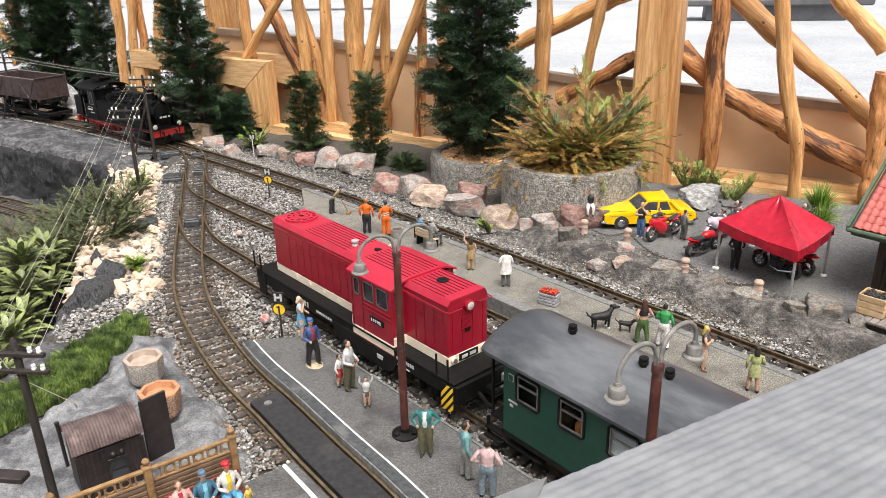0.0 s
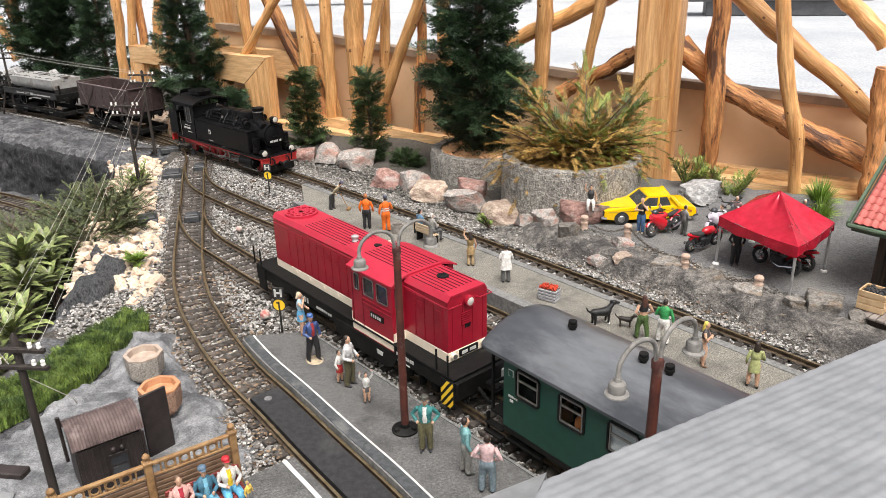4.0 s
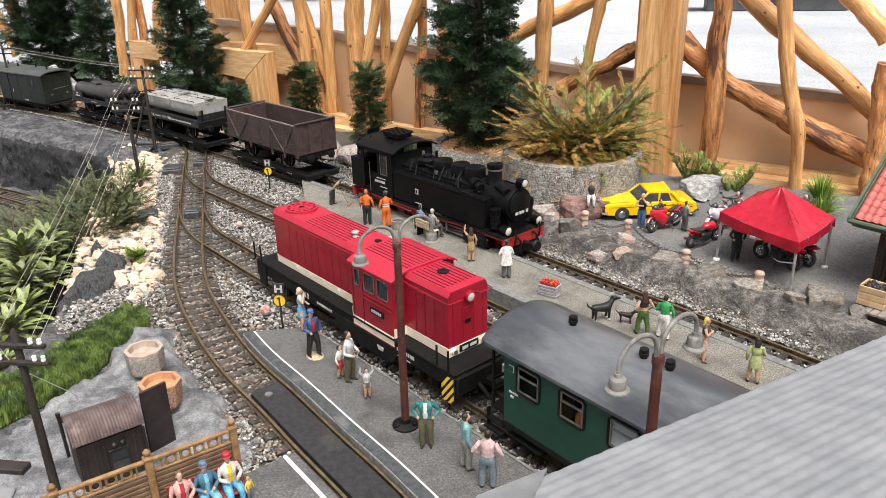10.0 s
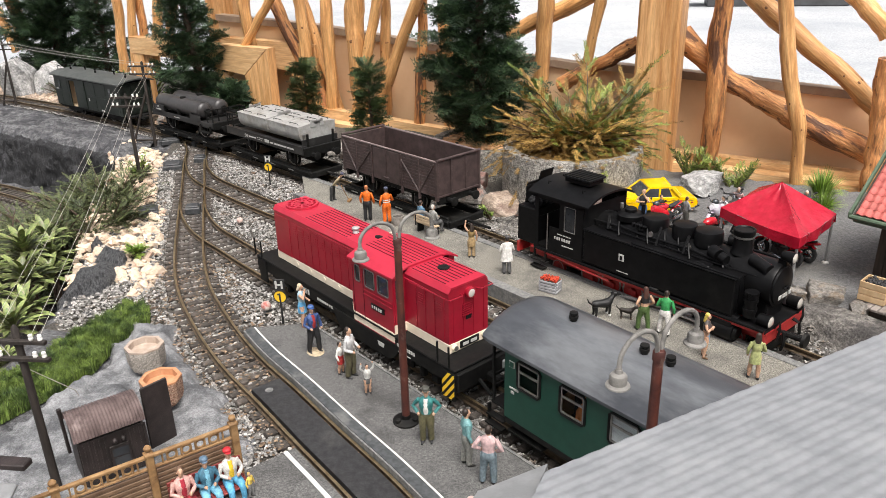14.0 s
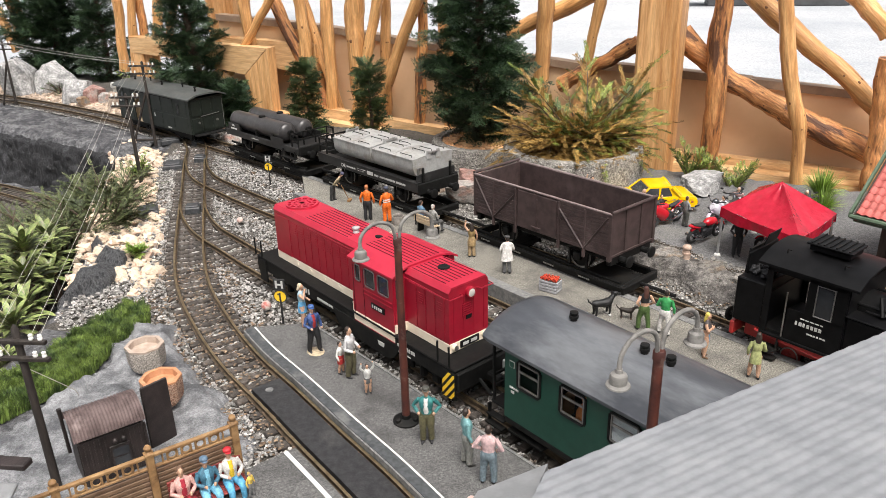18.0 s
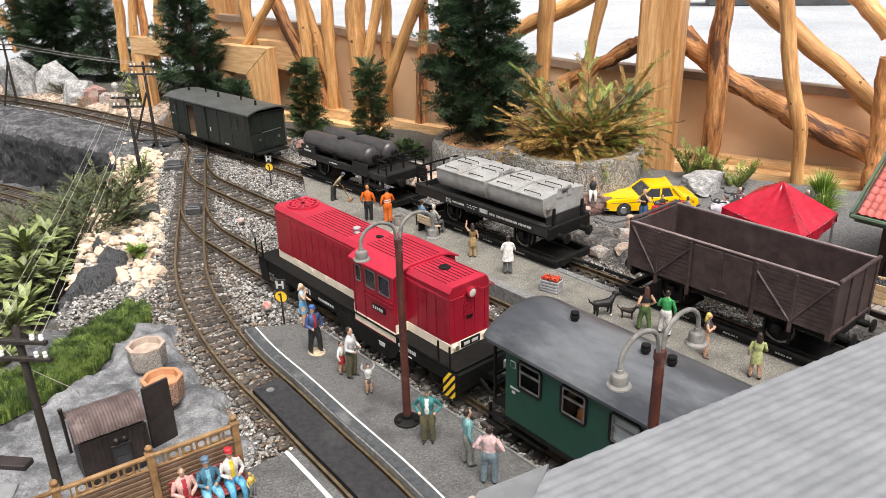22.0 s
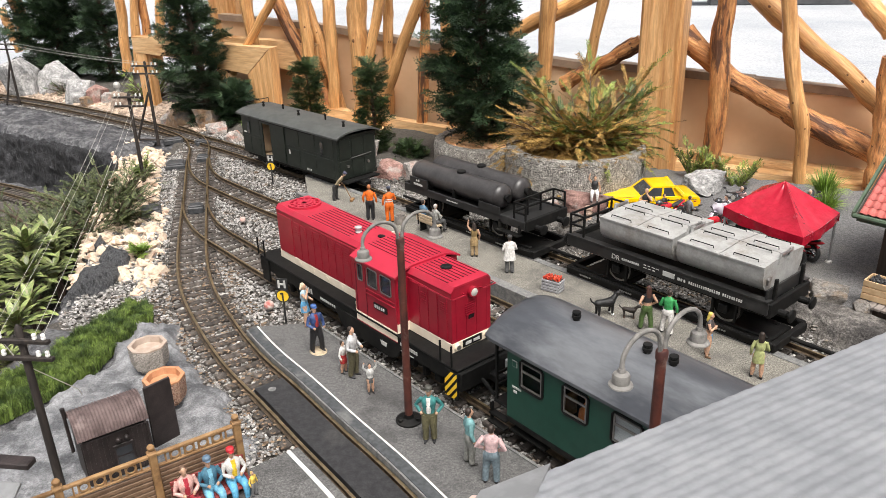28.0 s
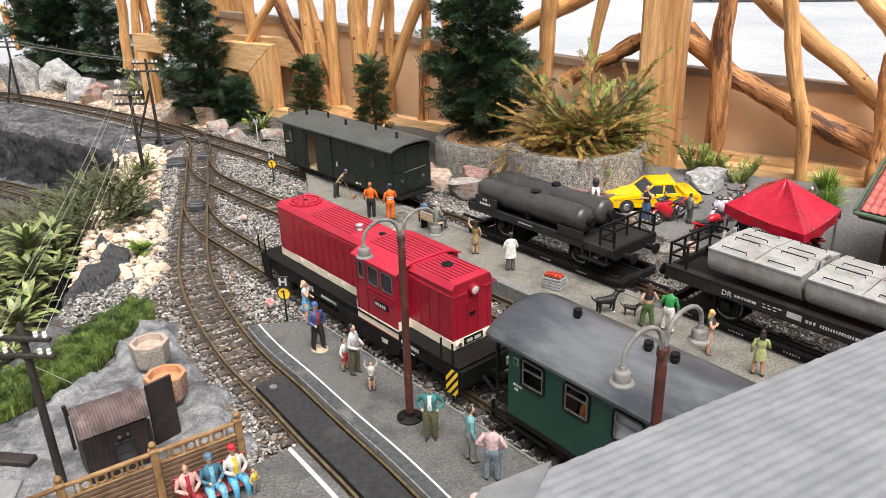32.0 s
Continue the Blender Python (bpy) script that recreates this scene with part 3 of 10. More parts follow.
# ------------------------------------------------------------------ ballast
def scatter_stones(count, place, size, seed, flat=.7):
    """Small broken stones; place() gives x, y, z or nothing."""
    rng = random.Random(seed)
    base = [(-.5, -.35, -.4), (.45, -.5, -.35), (.5, .4, -.4), (-.4, .5, -.35), (-.35, -.4, .35), (.4, -.3, .5), (.3, .45, .4), (-.45, .3, .45)]
    quads = [(0, 3, 2, 1), (4, 5, 6, 7), (0, 1, 5, 4), (1, 2, 6, 5), (2, 3, 7, 6), (3, 0, 4, 7)]
    v, f = [], []
    while len(f) < count * 6:
        p = place(rng)
        if not p:
            continue
        s = rng.uniform(*size) * (1.5 if rng.random() < .06 else 1)
        r = Euler((rng.uniform(0, 6), rng.uniform(0, 6), rng.uniform(0, 6))).to_matrix()
        o = len(v)
        for b in base:
            q = r @ Vector([c * s * rng.uniform(.6, 1.25) for c in b])
            v.append((p[0] + q.x, p[1] + q.y, p[2] + q.z * flat))
        f += [tuple(i + o for i in q) for q in quads]
    me = bpy.data.meshes.new("ballast")
    me.from_pydata(v, [], f)
    return me


_ALL = [LINE_MAIN, LINE_FRONT, LINE_MID, LINE_LOCO]


def tree_of(points):
    """A search tree over points of the plan."""
    kd = kdtree.KDTree(len(points))
    for i, (a, b) in enumerate(points):
        kd.insert((a, b, 0), i)
    kd.balance()
    return kd


TREE_TRACK = tree_of(np.concatenate([l[::2] for l in _ALL]))
TREE_RAIL = tree_of(np.concatenate([resample(offset_line(l, d), int(len(l) * 3.5)) for l in _ALL for d in (-.0242, .0242)]))
TREE_FRONT = tree_of(LINE_FRONT)


def ballast_place(rng):
    x, y = rng.uniform(-1.5, .62), rng.uniform(.62, 2.75)
    d = TREE_TRACK.find((x, y, 0))[2]
    if d > .2:
        return None
    between = x > -.66 + (1.5 - y) * .12 and main_side(x, y) < 0
    if d > (.085 if not between else .2) or in_poly(VALLEY, x, y):
        return None
    side = main_side(x, y)
    if x > -.34 and -.30 < side < -.03:          # under the island platform
        q = np.array((x, y)) - LOCO
        if q @ LN > .19 and q @ LD > -.56:
            return None
    q = np.array((x, y)) - LOCO
    if -.3 < q @ LD and -.2 < q @ LN < -.066 and y < .93 and TREE_FRONT.find((x, y, 0))[2] > .034 and q @ LN > -.3:
        return None
    if x < -.7 and side < -.05 or y < 1.0 and in_poly(SLAB, x, y):
        return None
    if TREE_RAIL.find((x, y, 0))[2] < .004:
        return None
    z = -.0095 + .002 * rng.random()
    if d < .045:
        z = -.0135 + .003 * rng.random()
    elif side > .055:
        z = ground_z(x, y) + .001
    return x, y, z


bal = new("ballast", scatter_stones(56000, ballast_place, (.0019, .0047), 5, .62))
bal.data.materials.append(M_BALLAST)
tagged(bal, "grey-brown crushed stone ballast around the tracks", "ballast", kind="stuff")


# ------------------------------------------------------------------ wooden railing behind the layout
def on_rail(u, back=0.0):
    """A place along the railing; u from its post, back away from the layout."""
    return (.5 + .892 * u + .451 * back, 1.77 - .451 * u + .892 * back)


RAILYAW = math.degrees(math.atan2(-.451, .892))
LOGS = [([(-1.734, 3.142, .263), (-1.693, 3.121, .101)], .0157, 0), ([(-1.664, 3.132, .349), (-1.662, 3.132, .11)], .0243, 1), ([(-1.018, 2.538, .372), (-1.04, 2.548, .104)], .0161, 0),
        ([(-.959, 2.508, .372), (-.978, 2.517, .22)], .0142, 0), ([(-.95, 2.537, .37), (-.956, 2.54, .216)], .0125, 1), ([(-.852, 2.453, .373), (-.889, 2.473, .223)], .0139, 0),
        ([(-.804, 2.429, .341), (-.836, 2.445, .225)], .0121, 1), ([(-.564, 2.308, .376), (-.552, 2.302, .225)], .0163, 0), ([(-.439, 2.211, .38), (-.559, 2.272, .221)], .0125, 0),
        ([(-.481, 2.299, .344), (-.385, 2.251, .139)], .0196, 1), ([(-.39, 2.22, .378), (-.375, 2.212, .129)], .0173, 0), ([(-.384, 2.262, .345), (-.29, 2.214, .011)], .0129, 0),
        ([(-.306, 2.177, .379), (-.31, 2.18, .019)], .0154, 0), ([(-.229, 2.139, .38), (-.224, 2.136, .027)], .0227, 0), ([(-.153, 2.067, .355), (-.246, 2.113, .025)], .0132, 0),
        ([(-.141, 2.128, .378), (-.149, 2.132, .154)], .0151, 0), ([(-.041, 2.01, .384), (-.16, 2.07, .088)], .0157, 0), ([(-.038, 2.042, .354), (-.059, 2.052, .003)], .0131, 1),
        ([(.012, 2.05, .38), (.025, 2.044, .042)], .016, 0), ([(.257, 1.893, .384), (.25, 1.896, .156)], .0175, 0), ([(.403, 1.853, .384), (.307, 1.901, .331), (.177, 1.967, .266)], .0197, 0),
        ([(.375, 1.811, .387), (.342, 1.827, .174)], .0129, 0), ([(.467, 1.809, .259), (.299, 1.894, .149)], .0172, 1), ([(.546, 1.769, .282), (.607, 1.738, .215), (.778, 1.652, .108), (.925, 1.578, .047)], .0244, 1),
        ([(.604, 1.695, .389), (.611, 1.692, .211), (.612, 1.691, .017)], .0193, 1), ([(.705, 1.622, .392), (.732, 1.608, .222), (.761, 1.593, .116), (.776, 1.586, -.009)], .0138, 0),
        ([(.657, 1.724, .386), (.92, 1.591, .143)], .0196, 0), ([(.833, 1.635, .388), (.92, 1.591, .289)], .0198, 0), ([(.896, 1.536, .253), (.901, 1.534, .054)], .017, 1)]


def build_log(i, pts, r, dark):
    """A crooked peeled trunk; it goes on past the seen stretch by a little at both ends."""
    rng = random.Random(100 + i)
    pts = [Vector(p) for p in pts]
    a, b = pts[0] - pts[1], pts[-1] - pts[-2]
    if pts[0].z > .33:
        pts.insert(0, pts[0] + a.normalized() * .3)
    if abs(b.z) > .12 and not .1 <= pts[-1].z <= .12:
        pts.append(pts[-1] + b.normalized() * max(.02, min(.12, pts[-1].z + .04)))
    fine, n = [], 26
    k = [0]
    for p, q in zip(pts, pts[1:]):
        k.append(k[-1] + (q - p).length)
    for j in range(n + 1):
        u = k[-1] * j / n
        s = max(i_ for i_ in range(len(pts) - 1) if k[i_] <= u + 1e-9)
        h = (u - k[s]) / (k[s + 1] - k[s])
        fine.append(pts[s].lerp(pts[s + 1], h))
    # the trunk's own space has z along it, so that its grain follows it
    at = Matrix.Translation(fine[0]) @ (fine[-1] - fine[0]).to_track_quat("Z", "Y").to_matrix().to_4x4()
    back = at.inverted()
    fine = [back @ p for p in fine]
    for j in range(1, n):
        wob = Vector((noise.noise(Vector((j * .33, i * 7.1, 0))), noise.noise(Vector((j * .33, i * 7.1, 9))), 0))
        fine[j] = fine[j] + wob * r * .42 + Vector((rng.uniform(-1, 1), rng.uniform(-1, 1), 0)) * r * .05
    rad = [r * rng.uniform(.95, 1.05) * (1.03 - .1 * math.cos(j / 4.5 + i)) for j in range(n + 1)]
    for _ in range(3):
        j = rng.randrange(2, n - 2)
        rad[j] *= 1.05
        rad[j + 1] *= 1.03
    ms = Mesh().ring_tube(fine, rad, 16)
    ms.slot = 1
    out = back.to_3x3() @ Vector((-.25, -1, .1)).normalized()
    for j in range(6):
        c = rng.randrange(2, n - 1)
        side = (Matrix.Rotation(rng.uniform(-1.3, 1.3), 3, "Z") @ Vector((out.x, out.y, 0))).normalized()
        m_ = rng.uniform(.12, .26) * r
        ms.ball(fine[c] + side * (rad[c] * .985 - m_ * .7), (m_, m_, m_ * 1.3), 8, 6)
    lab = "crooked peeled log with reddish bark remains in the railing" if dark else "crooked peeled pale log upright in the railing"
    if abs((pts[0] - pts[-1]).normalized().z) < .8:
        lab = "slanting bark-stained log braced across the railing" if dark else "slanting peeled pale log braced across the railing"
    thing("railing_log", lab, "log", at, group="logs of the railing", ms=ms, material=[M_BARKLOG if dark else M_LOG, M_KNOT], smooth=60)


for i, (p, r, dark) in enumerate(LOGS):
    build_log(i, p, r, dark)

_p = Mesh().box((0, 0, .25), (.09, .092, 1.1), .006)
post = thing("timber_post", "thick square spruce post with grain and knots", "post", pose(.489, 1.717, 0, 0, 0, RAILYAW), ms=_p, material=M_WOOD)
_p = Mesh().box((0, 0, .25), (.11, .06, 1.0), .005)
thing("timber_post", "broad flat spruce post behind the railing", "post", pose(-.67, 2.50, .05, 0, 0, RAILYAW), ms=_p, material=M_WOOD)

# beige board with a brown cap, behind the logs
_x0, _y0 = on_rail(-1.0, .09)
brd = thing("wall_panel", "low beige board with brown capping behind the railing", "panel wall", kind="structure")
for u0, u1, z0, z1 in [(-1.36, -.98, .283, .262), (-.98, -.6, .262, .222), (-.6, -.2, .229, .192), (-.2, .2, .20, .18), (.2, .8, .178, .142)]:
    a, b = on_rail(u0, .07), on_rail(u1, .07)
    c, d = on_rail(u0, .085), on_rail(u1, .085)
    m = Mesh().add([(*a, -.2), (*b, -.2), (*b, z1), (*a, z0), (*c, -.2), (*d, -.2), (*d, z1), (*c, z0)], [(0, 1, 2, 3), (5, 4, 7, 6), (3, 2, 6, 7), (0, 3, 7, 4), (1, 5, 6, 2), (0, 4, 5, 1)])
    part("board", m, M_PANEL, brd)
    m = Mesh().add([(*on_rail(u0, .06), z0 - .014), (*on_rail(u1, .06), z1 - .014), (*on_rail(u1, .06), z1 + .004), (*on_rail(u0, .06), z0 + .004), (*on_rail(u0, .095), z0 - .014), (*on_rail(u1, .095), z1 - .014), (*on_rail(u1, .095), z1 + .004), (*on_rail(u0, .095), z0 + .004)],
                   [(0, 1, 2, 3), (5, 4, 7, 6), (3, 2, 6, 7), (0, 3, 7, 4), (1, 5, 6, 2), (0, 4, 5, 1)])
    part("capping", m, M_PANELTOP, brd, "brown capping strip")

# sill boards on which the logs stand
def sloped_board(label, u0, u1, zt0, zt1, h, back, th):
    """A board along the railing whose top falls from zt0 to zt1."""
    ms = Mesh()
    c = [(*on_rail(u, back + b), z) for b in (0, th) for u, z in ((u0, zt0 - h), (u1, zt1 - h), (u1, zt1), (u0, zt0))]
    ms.add(c, [(0, 1, 2, 3), (5, 4, 7, 6), (3, 2, 6, 7), (0, 4, 5, 1), (0, 3, 7, 4), (1, 5, 6, 2)])
    thing("sill_board", label, "board", group="sill boards", ms=ms, material=M_WOODH, smooth=0)


M_WOODH = mat("planed_spruce", (.55, .33, .15), (.7, .46, .24), 30, .6, rnd=.08, stretch=(.4, .5, 4), bump=.25, bscale=120, stain=(.42, .19, .06), stain_at=.58, sscale=8, speck=.14, spscale=90)
sloped_board("long pale spruce sill board under the logs", -1.12, -.35, .033, -.016, .06, -.06, .035)
sloped_board("upper spruce board behind the sill of the logs", -1.02, -.3, .052, .004, .05, -.022, .03)
sloped_board("narrow spruce board at the foot of the railing", -.1, .9, -.004, -.03, .07, -.02, .04)
sloped_board("upper spruce board at the foot of the railing", -.1, .9, .012, -.012, .07, .022, .03)

# timber frame in front of the logs
frm = thing("wooden_trestle", "low mitred trestle of thick planed spruce timber", "trestle", pose(*on_rail(-1.3, -.06), 0, 0, 0, RAILYAW))
part("beam", Mesh().prism([(-.315, .178), (-.17, .170), (.132, .134), (.222, .212), (-.315, .226)], "y", 0, .036), M_WOODH, frm, smooth=0)
part("leg", Mesh().prism([(.133, .133), (.223, .211), (.222, .02), (.15, .02)], "y", .0005, .0355), M_WOOD, frm, smooth=0)
frm2 = thing("wooden_trestle", "second mitred spruce trestle standing behind the first", "trestle", pose(*on_rail(-1.215, .02), 0, 0, 0, RAILYAW))
part("beam", Mesh().prism([(-.1, .165), (.154, .136), (.246, .217), (-.1, .225)], "y", 0, .036), M_WOODH, frm2, smooth=0)
part("leg", Mesh().prism([(.155, .135), (.247, .216), (.243, -.02), (.163, -.02)], "y", .0005, .0355), M_WOOD, frm2, smooth=0)
part("leg", Mesh().prism([(-.31, -.02), (-.265, -.02), (-.265, .174), (-.31, .177)], "y", .002, .034), M_WOOD, frm, smooth=0)


# ------------------------------------------------------------------ vehicles: materials
M_BLACK = mat("matt_black_paint", (.003, .003, .0034), (.006, .006, .0065), 90, .42, bump=.08, spec=.15, stain=(.012, .0115, .011), stain_at=.64, sscale=12)
M_FRAME = mat("dusty_black_frame", (.004, .004, .004), (.009, .009, .0085), 120, .6, bump=.15, spec=.2, stain=(.018, .017, .015), stain_at=.62, sscale=25)
M_REDPART = mat("signal_red_paint", (.3, .014, .014), (.38, .022, .02), 90, .5, stain=(.2, .03, .025), stain_at=.62, sscale=30)
M_STEEL = mat("dull_steel", (.2, .19, .18), (.32, .31, .3), 90, .4, metal=.8)
M_COAL = mat("coal", (.01, .01, .011), (.03, .03, .032), 200, .5, bump=.8, bscale=300, depth=.002)
M_LAMPGLASS = mat("lamp_lens", (.42, .4, .36), (.52, .5, .45), 40, .1, bump=0, coat=.8)
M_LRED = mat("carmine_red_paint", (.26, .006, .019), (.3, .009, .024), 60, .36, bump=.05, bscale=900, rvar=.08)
# the same carmine, brightened for upward faces: sky reflection put into the colour
M_LREDLIT = mat("sky_lit_carmine_red", (.37, .012, .034), (.42, .016, .04), 60, .45, bump=.05, rvar=.08, stain=(.34, .03, .045), stain_at=.62)
M_CREAMP = mat("cream_band_paint", (.74, .64, .5), (.8, .71, .57), 60, .5, bump=.05)
M_GROOVE = mat("dark_groove", (.09, .003, .01), (.12, .004, .012), 60, .6, bump=0)
M_YELLOW = mat("warning_yellow", (.8, .5, .02), (.85, .55, .03), 60, .5)
M_GREENC = mat("bottle_green_paint", (.006, .045, .03), (.009, .055, .037), 60, .38, bump=.04, rvar=.08)
M_CROOF = mat("grey_coach_roof", (.035, .038, .045), (.07, .075, .085), 8, .36, bump=.06, stain=(.12, .126, .135), stain_at=.54, sscale=9, stretch=(.5, 1.6, 1.6), speck=.12, spscale=60)
M_GLASS = mat("dim_window_glass", (.02, .022, .025), (.035, .038, .042), 30, .08, bump=0, spec=.7)
M_INNER = mat("coach_interior_dark", (.02, .02, .02), (.04, .035, .03), 60, .8)
M_CURTAIN = mat("pale_blind", (.5, .5, .52), (.58, .58, .6), 60, .9)
M_BROWNW = mat("brown_wagon_paint", (.034, .021, .02), (.06, .039, .037), 70, .6, bump=.12, stain=(.1, .072, .068), stain_at=.6, sscale=9)
M_GREYPOT = mat("light_grey_paint", (.27, .27, .26), (.34, .34, .33), 60, .5, bump=.06, stain=(.2, .18, .155), stain_at=.6, sscale=18, speck=.08, spscale=300)
M_TANK = mat("graphite_tank_paint", (.03, .028, .028), (.05, .047, .047), 50, .36, bump=.05, stain=(.075, .07, .068), stain_at=.58, sscale=14, speck=.15, spscale=300)
M_SILL = mat("black_wagon_sill", (.009, .009, .009), (.018, .018, .018), 60, .5, bump=.08, stain=(.035, .034, .033), stain_at=.6, sscale=20)
M_VAN = mat("dark_green_van_paint", (.006, .0095, .007), (.011, .016, .012), 60, .5, bump=.06, stain=(.03, .036, .03), stain_at=.64)
M_VROOF = mat("slate_van_roof", (.05, .055, .052), (.075, .08, .077), 50, .55)
M_BAR = mat("white_marking", (.42, .42, .4), (.5, .5, .48), 60, .6, bump=0)
M_CHAIR = mat("brown_chair_wood", (.2, .1, .035), (.28, .15, .06), 80, .6)
M_PALEIN = mat("pale_wood_lining", (.45, .34, .22), (.52, .4, .27), 40, .7)


def wheel(parent, x, y, z, r, w=.007, material=None, spokes=0, name="wheel"):
    ms = Mesh()
    s = 1 if y > 0 else -1
    ms.ring_tube([(x, y - w / 2, z), (x, y + w / 2, z)], r, 20)
    ms.ring_tube([(x, y + s * w / 2, z), (x, y + s * (w / 2 + .0012), z)], [r * .32, r * .28], 12)
    wh = part(name, ms, material or M_FRAME, parent)
    rim = Mesh()
    n = 20
    v = []
    for j in range(n):
        t = 2 * math.pi * j / n
        for rr in (r * .99, r * .84):
            v.append((x + rr * math.cos(t), y + s * (w / 2 + .0008), z + rr * math.sin(t)))
    rim.add(v, [(2 * j, 2 * ((j + 1) % n), 2 * ((j + 1) % n) + 1, 2 * j + 1) for j in range(n)])
    part("tyre", rim, M_STEEL, wh, "worn steel tyre", smooth=0)
    return wh


def buffer(parent, x, y, z, d=1, r=.0085):
    ms = Mesh().cyl((x, y, z), (x + d * .012, y, z), r * .55, seg=10).cyl((x + d * .012, y, z), (x + d * .016, y, z), r * .35, seg=10)
    ms.ring_tube([(x + d * .016, y, z), (x + d * .0185, y, z), (x + d * .0195, y, z)], [r, r, r * .75], 16)
    return part("buffer", ms, M_FRAME, parent)


def bars(parent, x, y, z, w, h, n, material=None, side=-1, name="marking"):
    """Small unreadable lettering: plain bars on a side wall."""
    ms = Mesh()
    rng = random.Random(int(abs(x * 7919 + z * 104729) * 10))
    u = x
    for i in range(n):
        k = w / n * rng.uniform(.45, .8)
        ms.box((u + k / 2, y + side * .0004, z), (k, .0008, h))
        u += w / n
    return part(name, ms, material or M_BAR, parent)


def lettering(parent, body, x, y, z, size, turn=(90, 0, 0), material=None, name="lettering"):
    """Readable writing, in the built-in letters."""
    cu = bpy.data.curves.new("lettering", "FONT")
    cu.body, cu.size, cu.extrude, cu.resolution_u = body, size, .0003, 2
    cu.align_x = "CENTER"
    tmp = bpy.data.objects.new("lettering", cu)
    scene.collection.objects.link(tmp)
    me = bpy.data.meshes.new_from_object(tmp.evaluated_get(bpy.context.evaluated_depsgraph_get()))
    bpy.data.objects.remove(tmp)
    me.materials.clear()
    me.materials.append(material or M_BAR)
    ob = new(name, me)
    ob.parent = parent
    ob.matrix_basis = pose(x, y, z, *turn)
    return ob


# ------------------------------------------------------------------ transporter wagon below the standard-gauge cars
def transporter(parent, half, xc=0.0):
    """The low carrier frame on which a standard-gauge wagon rides."""
    for s in (-1, 1):
        part("carrier_beam", Mesh().box((xc, s * .041, .021), (half * 2, .006, .012), .001).box((xc, s * .045, .0245), (half * 2, .004, .003), 0).box((xc, s * .036, .029), (half * 1.9, .006, .003), .0005), M_FRAME, parent, "low black carrier beam")
        for k in range(4):
            bars(parent, xc - half * .85 + k * half * .45, s * .0442, .020, .022, .0022, 6, side=s)
    for k in (-1, 1):
        x = xc + k * (half - .05)
        part("carrier_bogie", Mesh().box((x, 0, .014), (.075, .066, .01), .002).box((x, -.04, .010), (.07, .004, .007), .001).box((x, .04, .010), (.07, .004, .007), .001), M_FRAME, parent)
        for d in (-.022, .022):
            for s in (-1, 1):
                wheel(parent, x + d, s * .0245, .010, .010, .006)
        part("drawbar", Mesh().cyl((xc + k * half, 0, .02), (xc + k * (half + .062), 0, .02), .0028, seg=8).box((xc + k * half, 0, .02), (.008, .085, .012), .001), M_FRAME, parent)


def running_gear(parent, xs, z, r):
    for x in xs:
        for s in (-1, 1):
            wheel(parent, x, s * .033, z, r, .007)
            part("axle_box", Mesh().box((x, s * .0435, z + .001), (.013, .009, .013), .002).ring_tube([(x - .028, s * .043, z + .012), (x, s * .043, z + .017), (x + .028, s * .043, z + .012)], .003, 6).box((x - .016, s * .042, z - .002), (.003, .004, .026), 0).box((x + .016, s * .042, z - .002), (.003, .004, .026), 0), M_FRAME, parent)
        part("axle", Mesh().cyl((x, -.033, z), (x, .033, z), .003, seg=8), M_FRAME, parent)


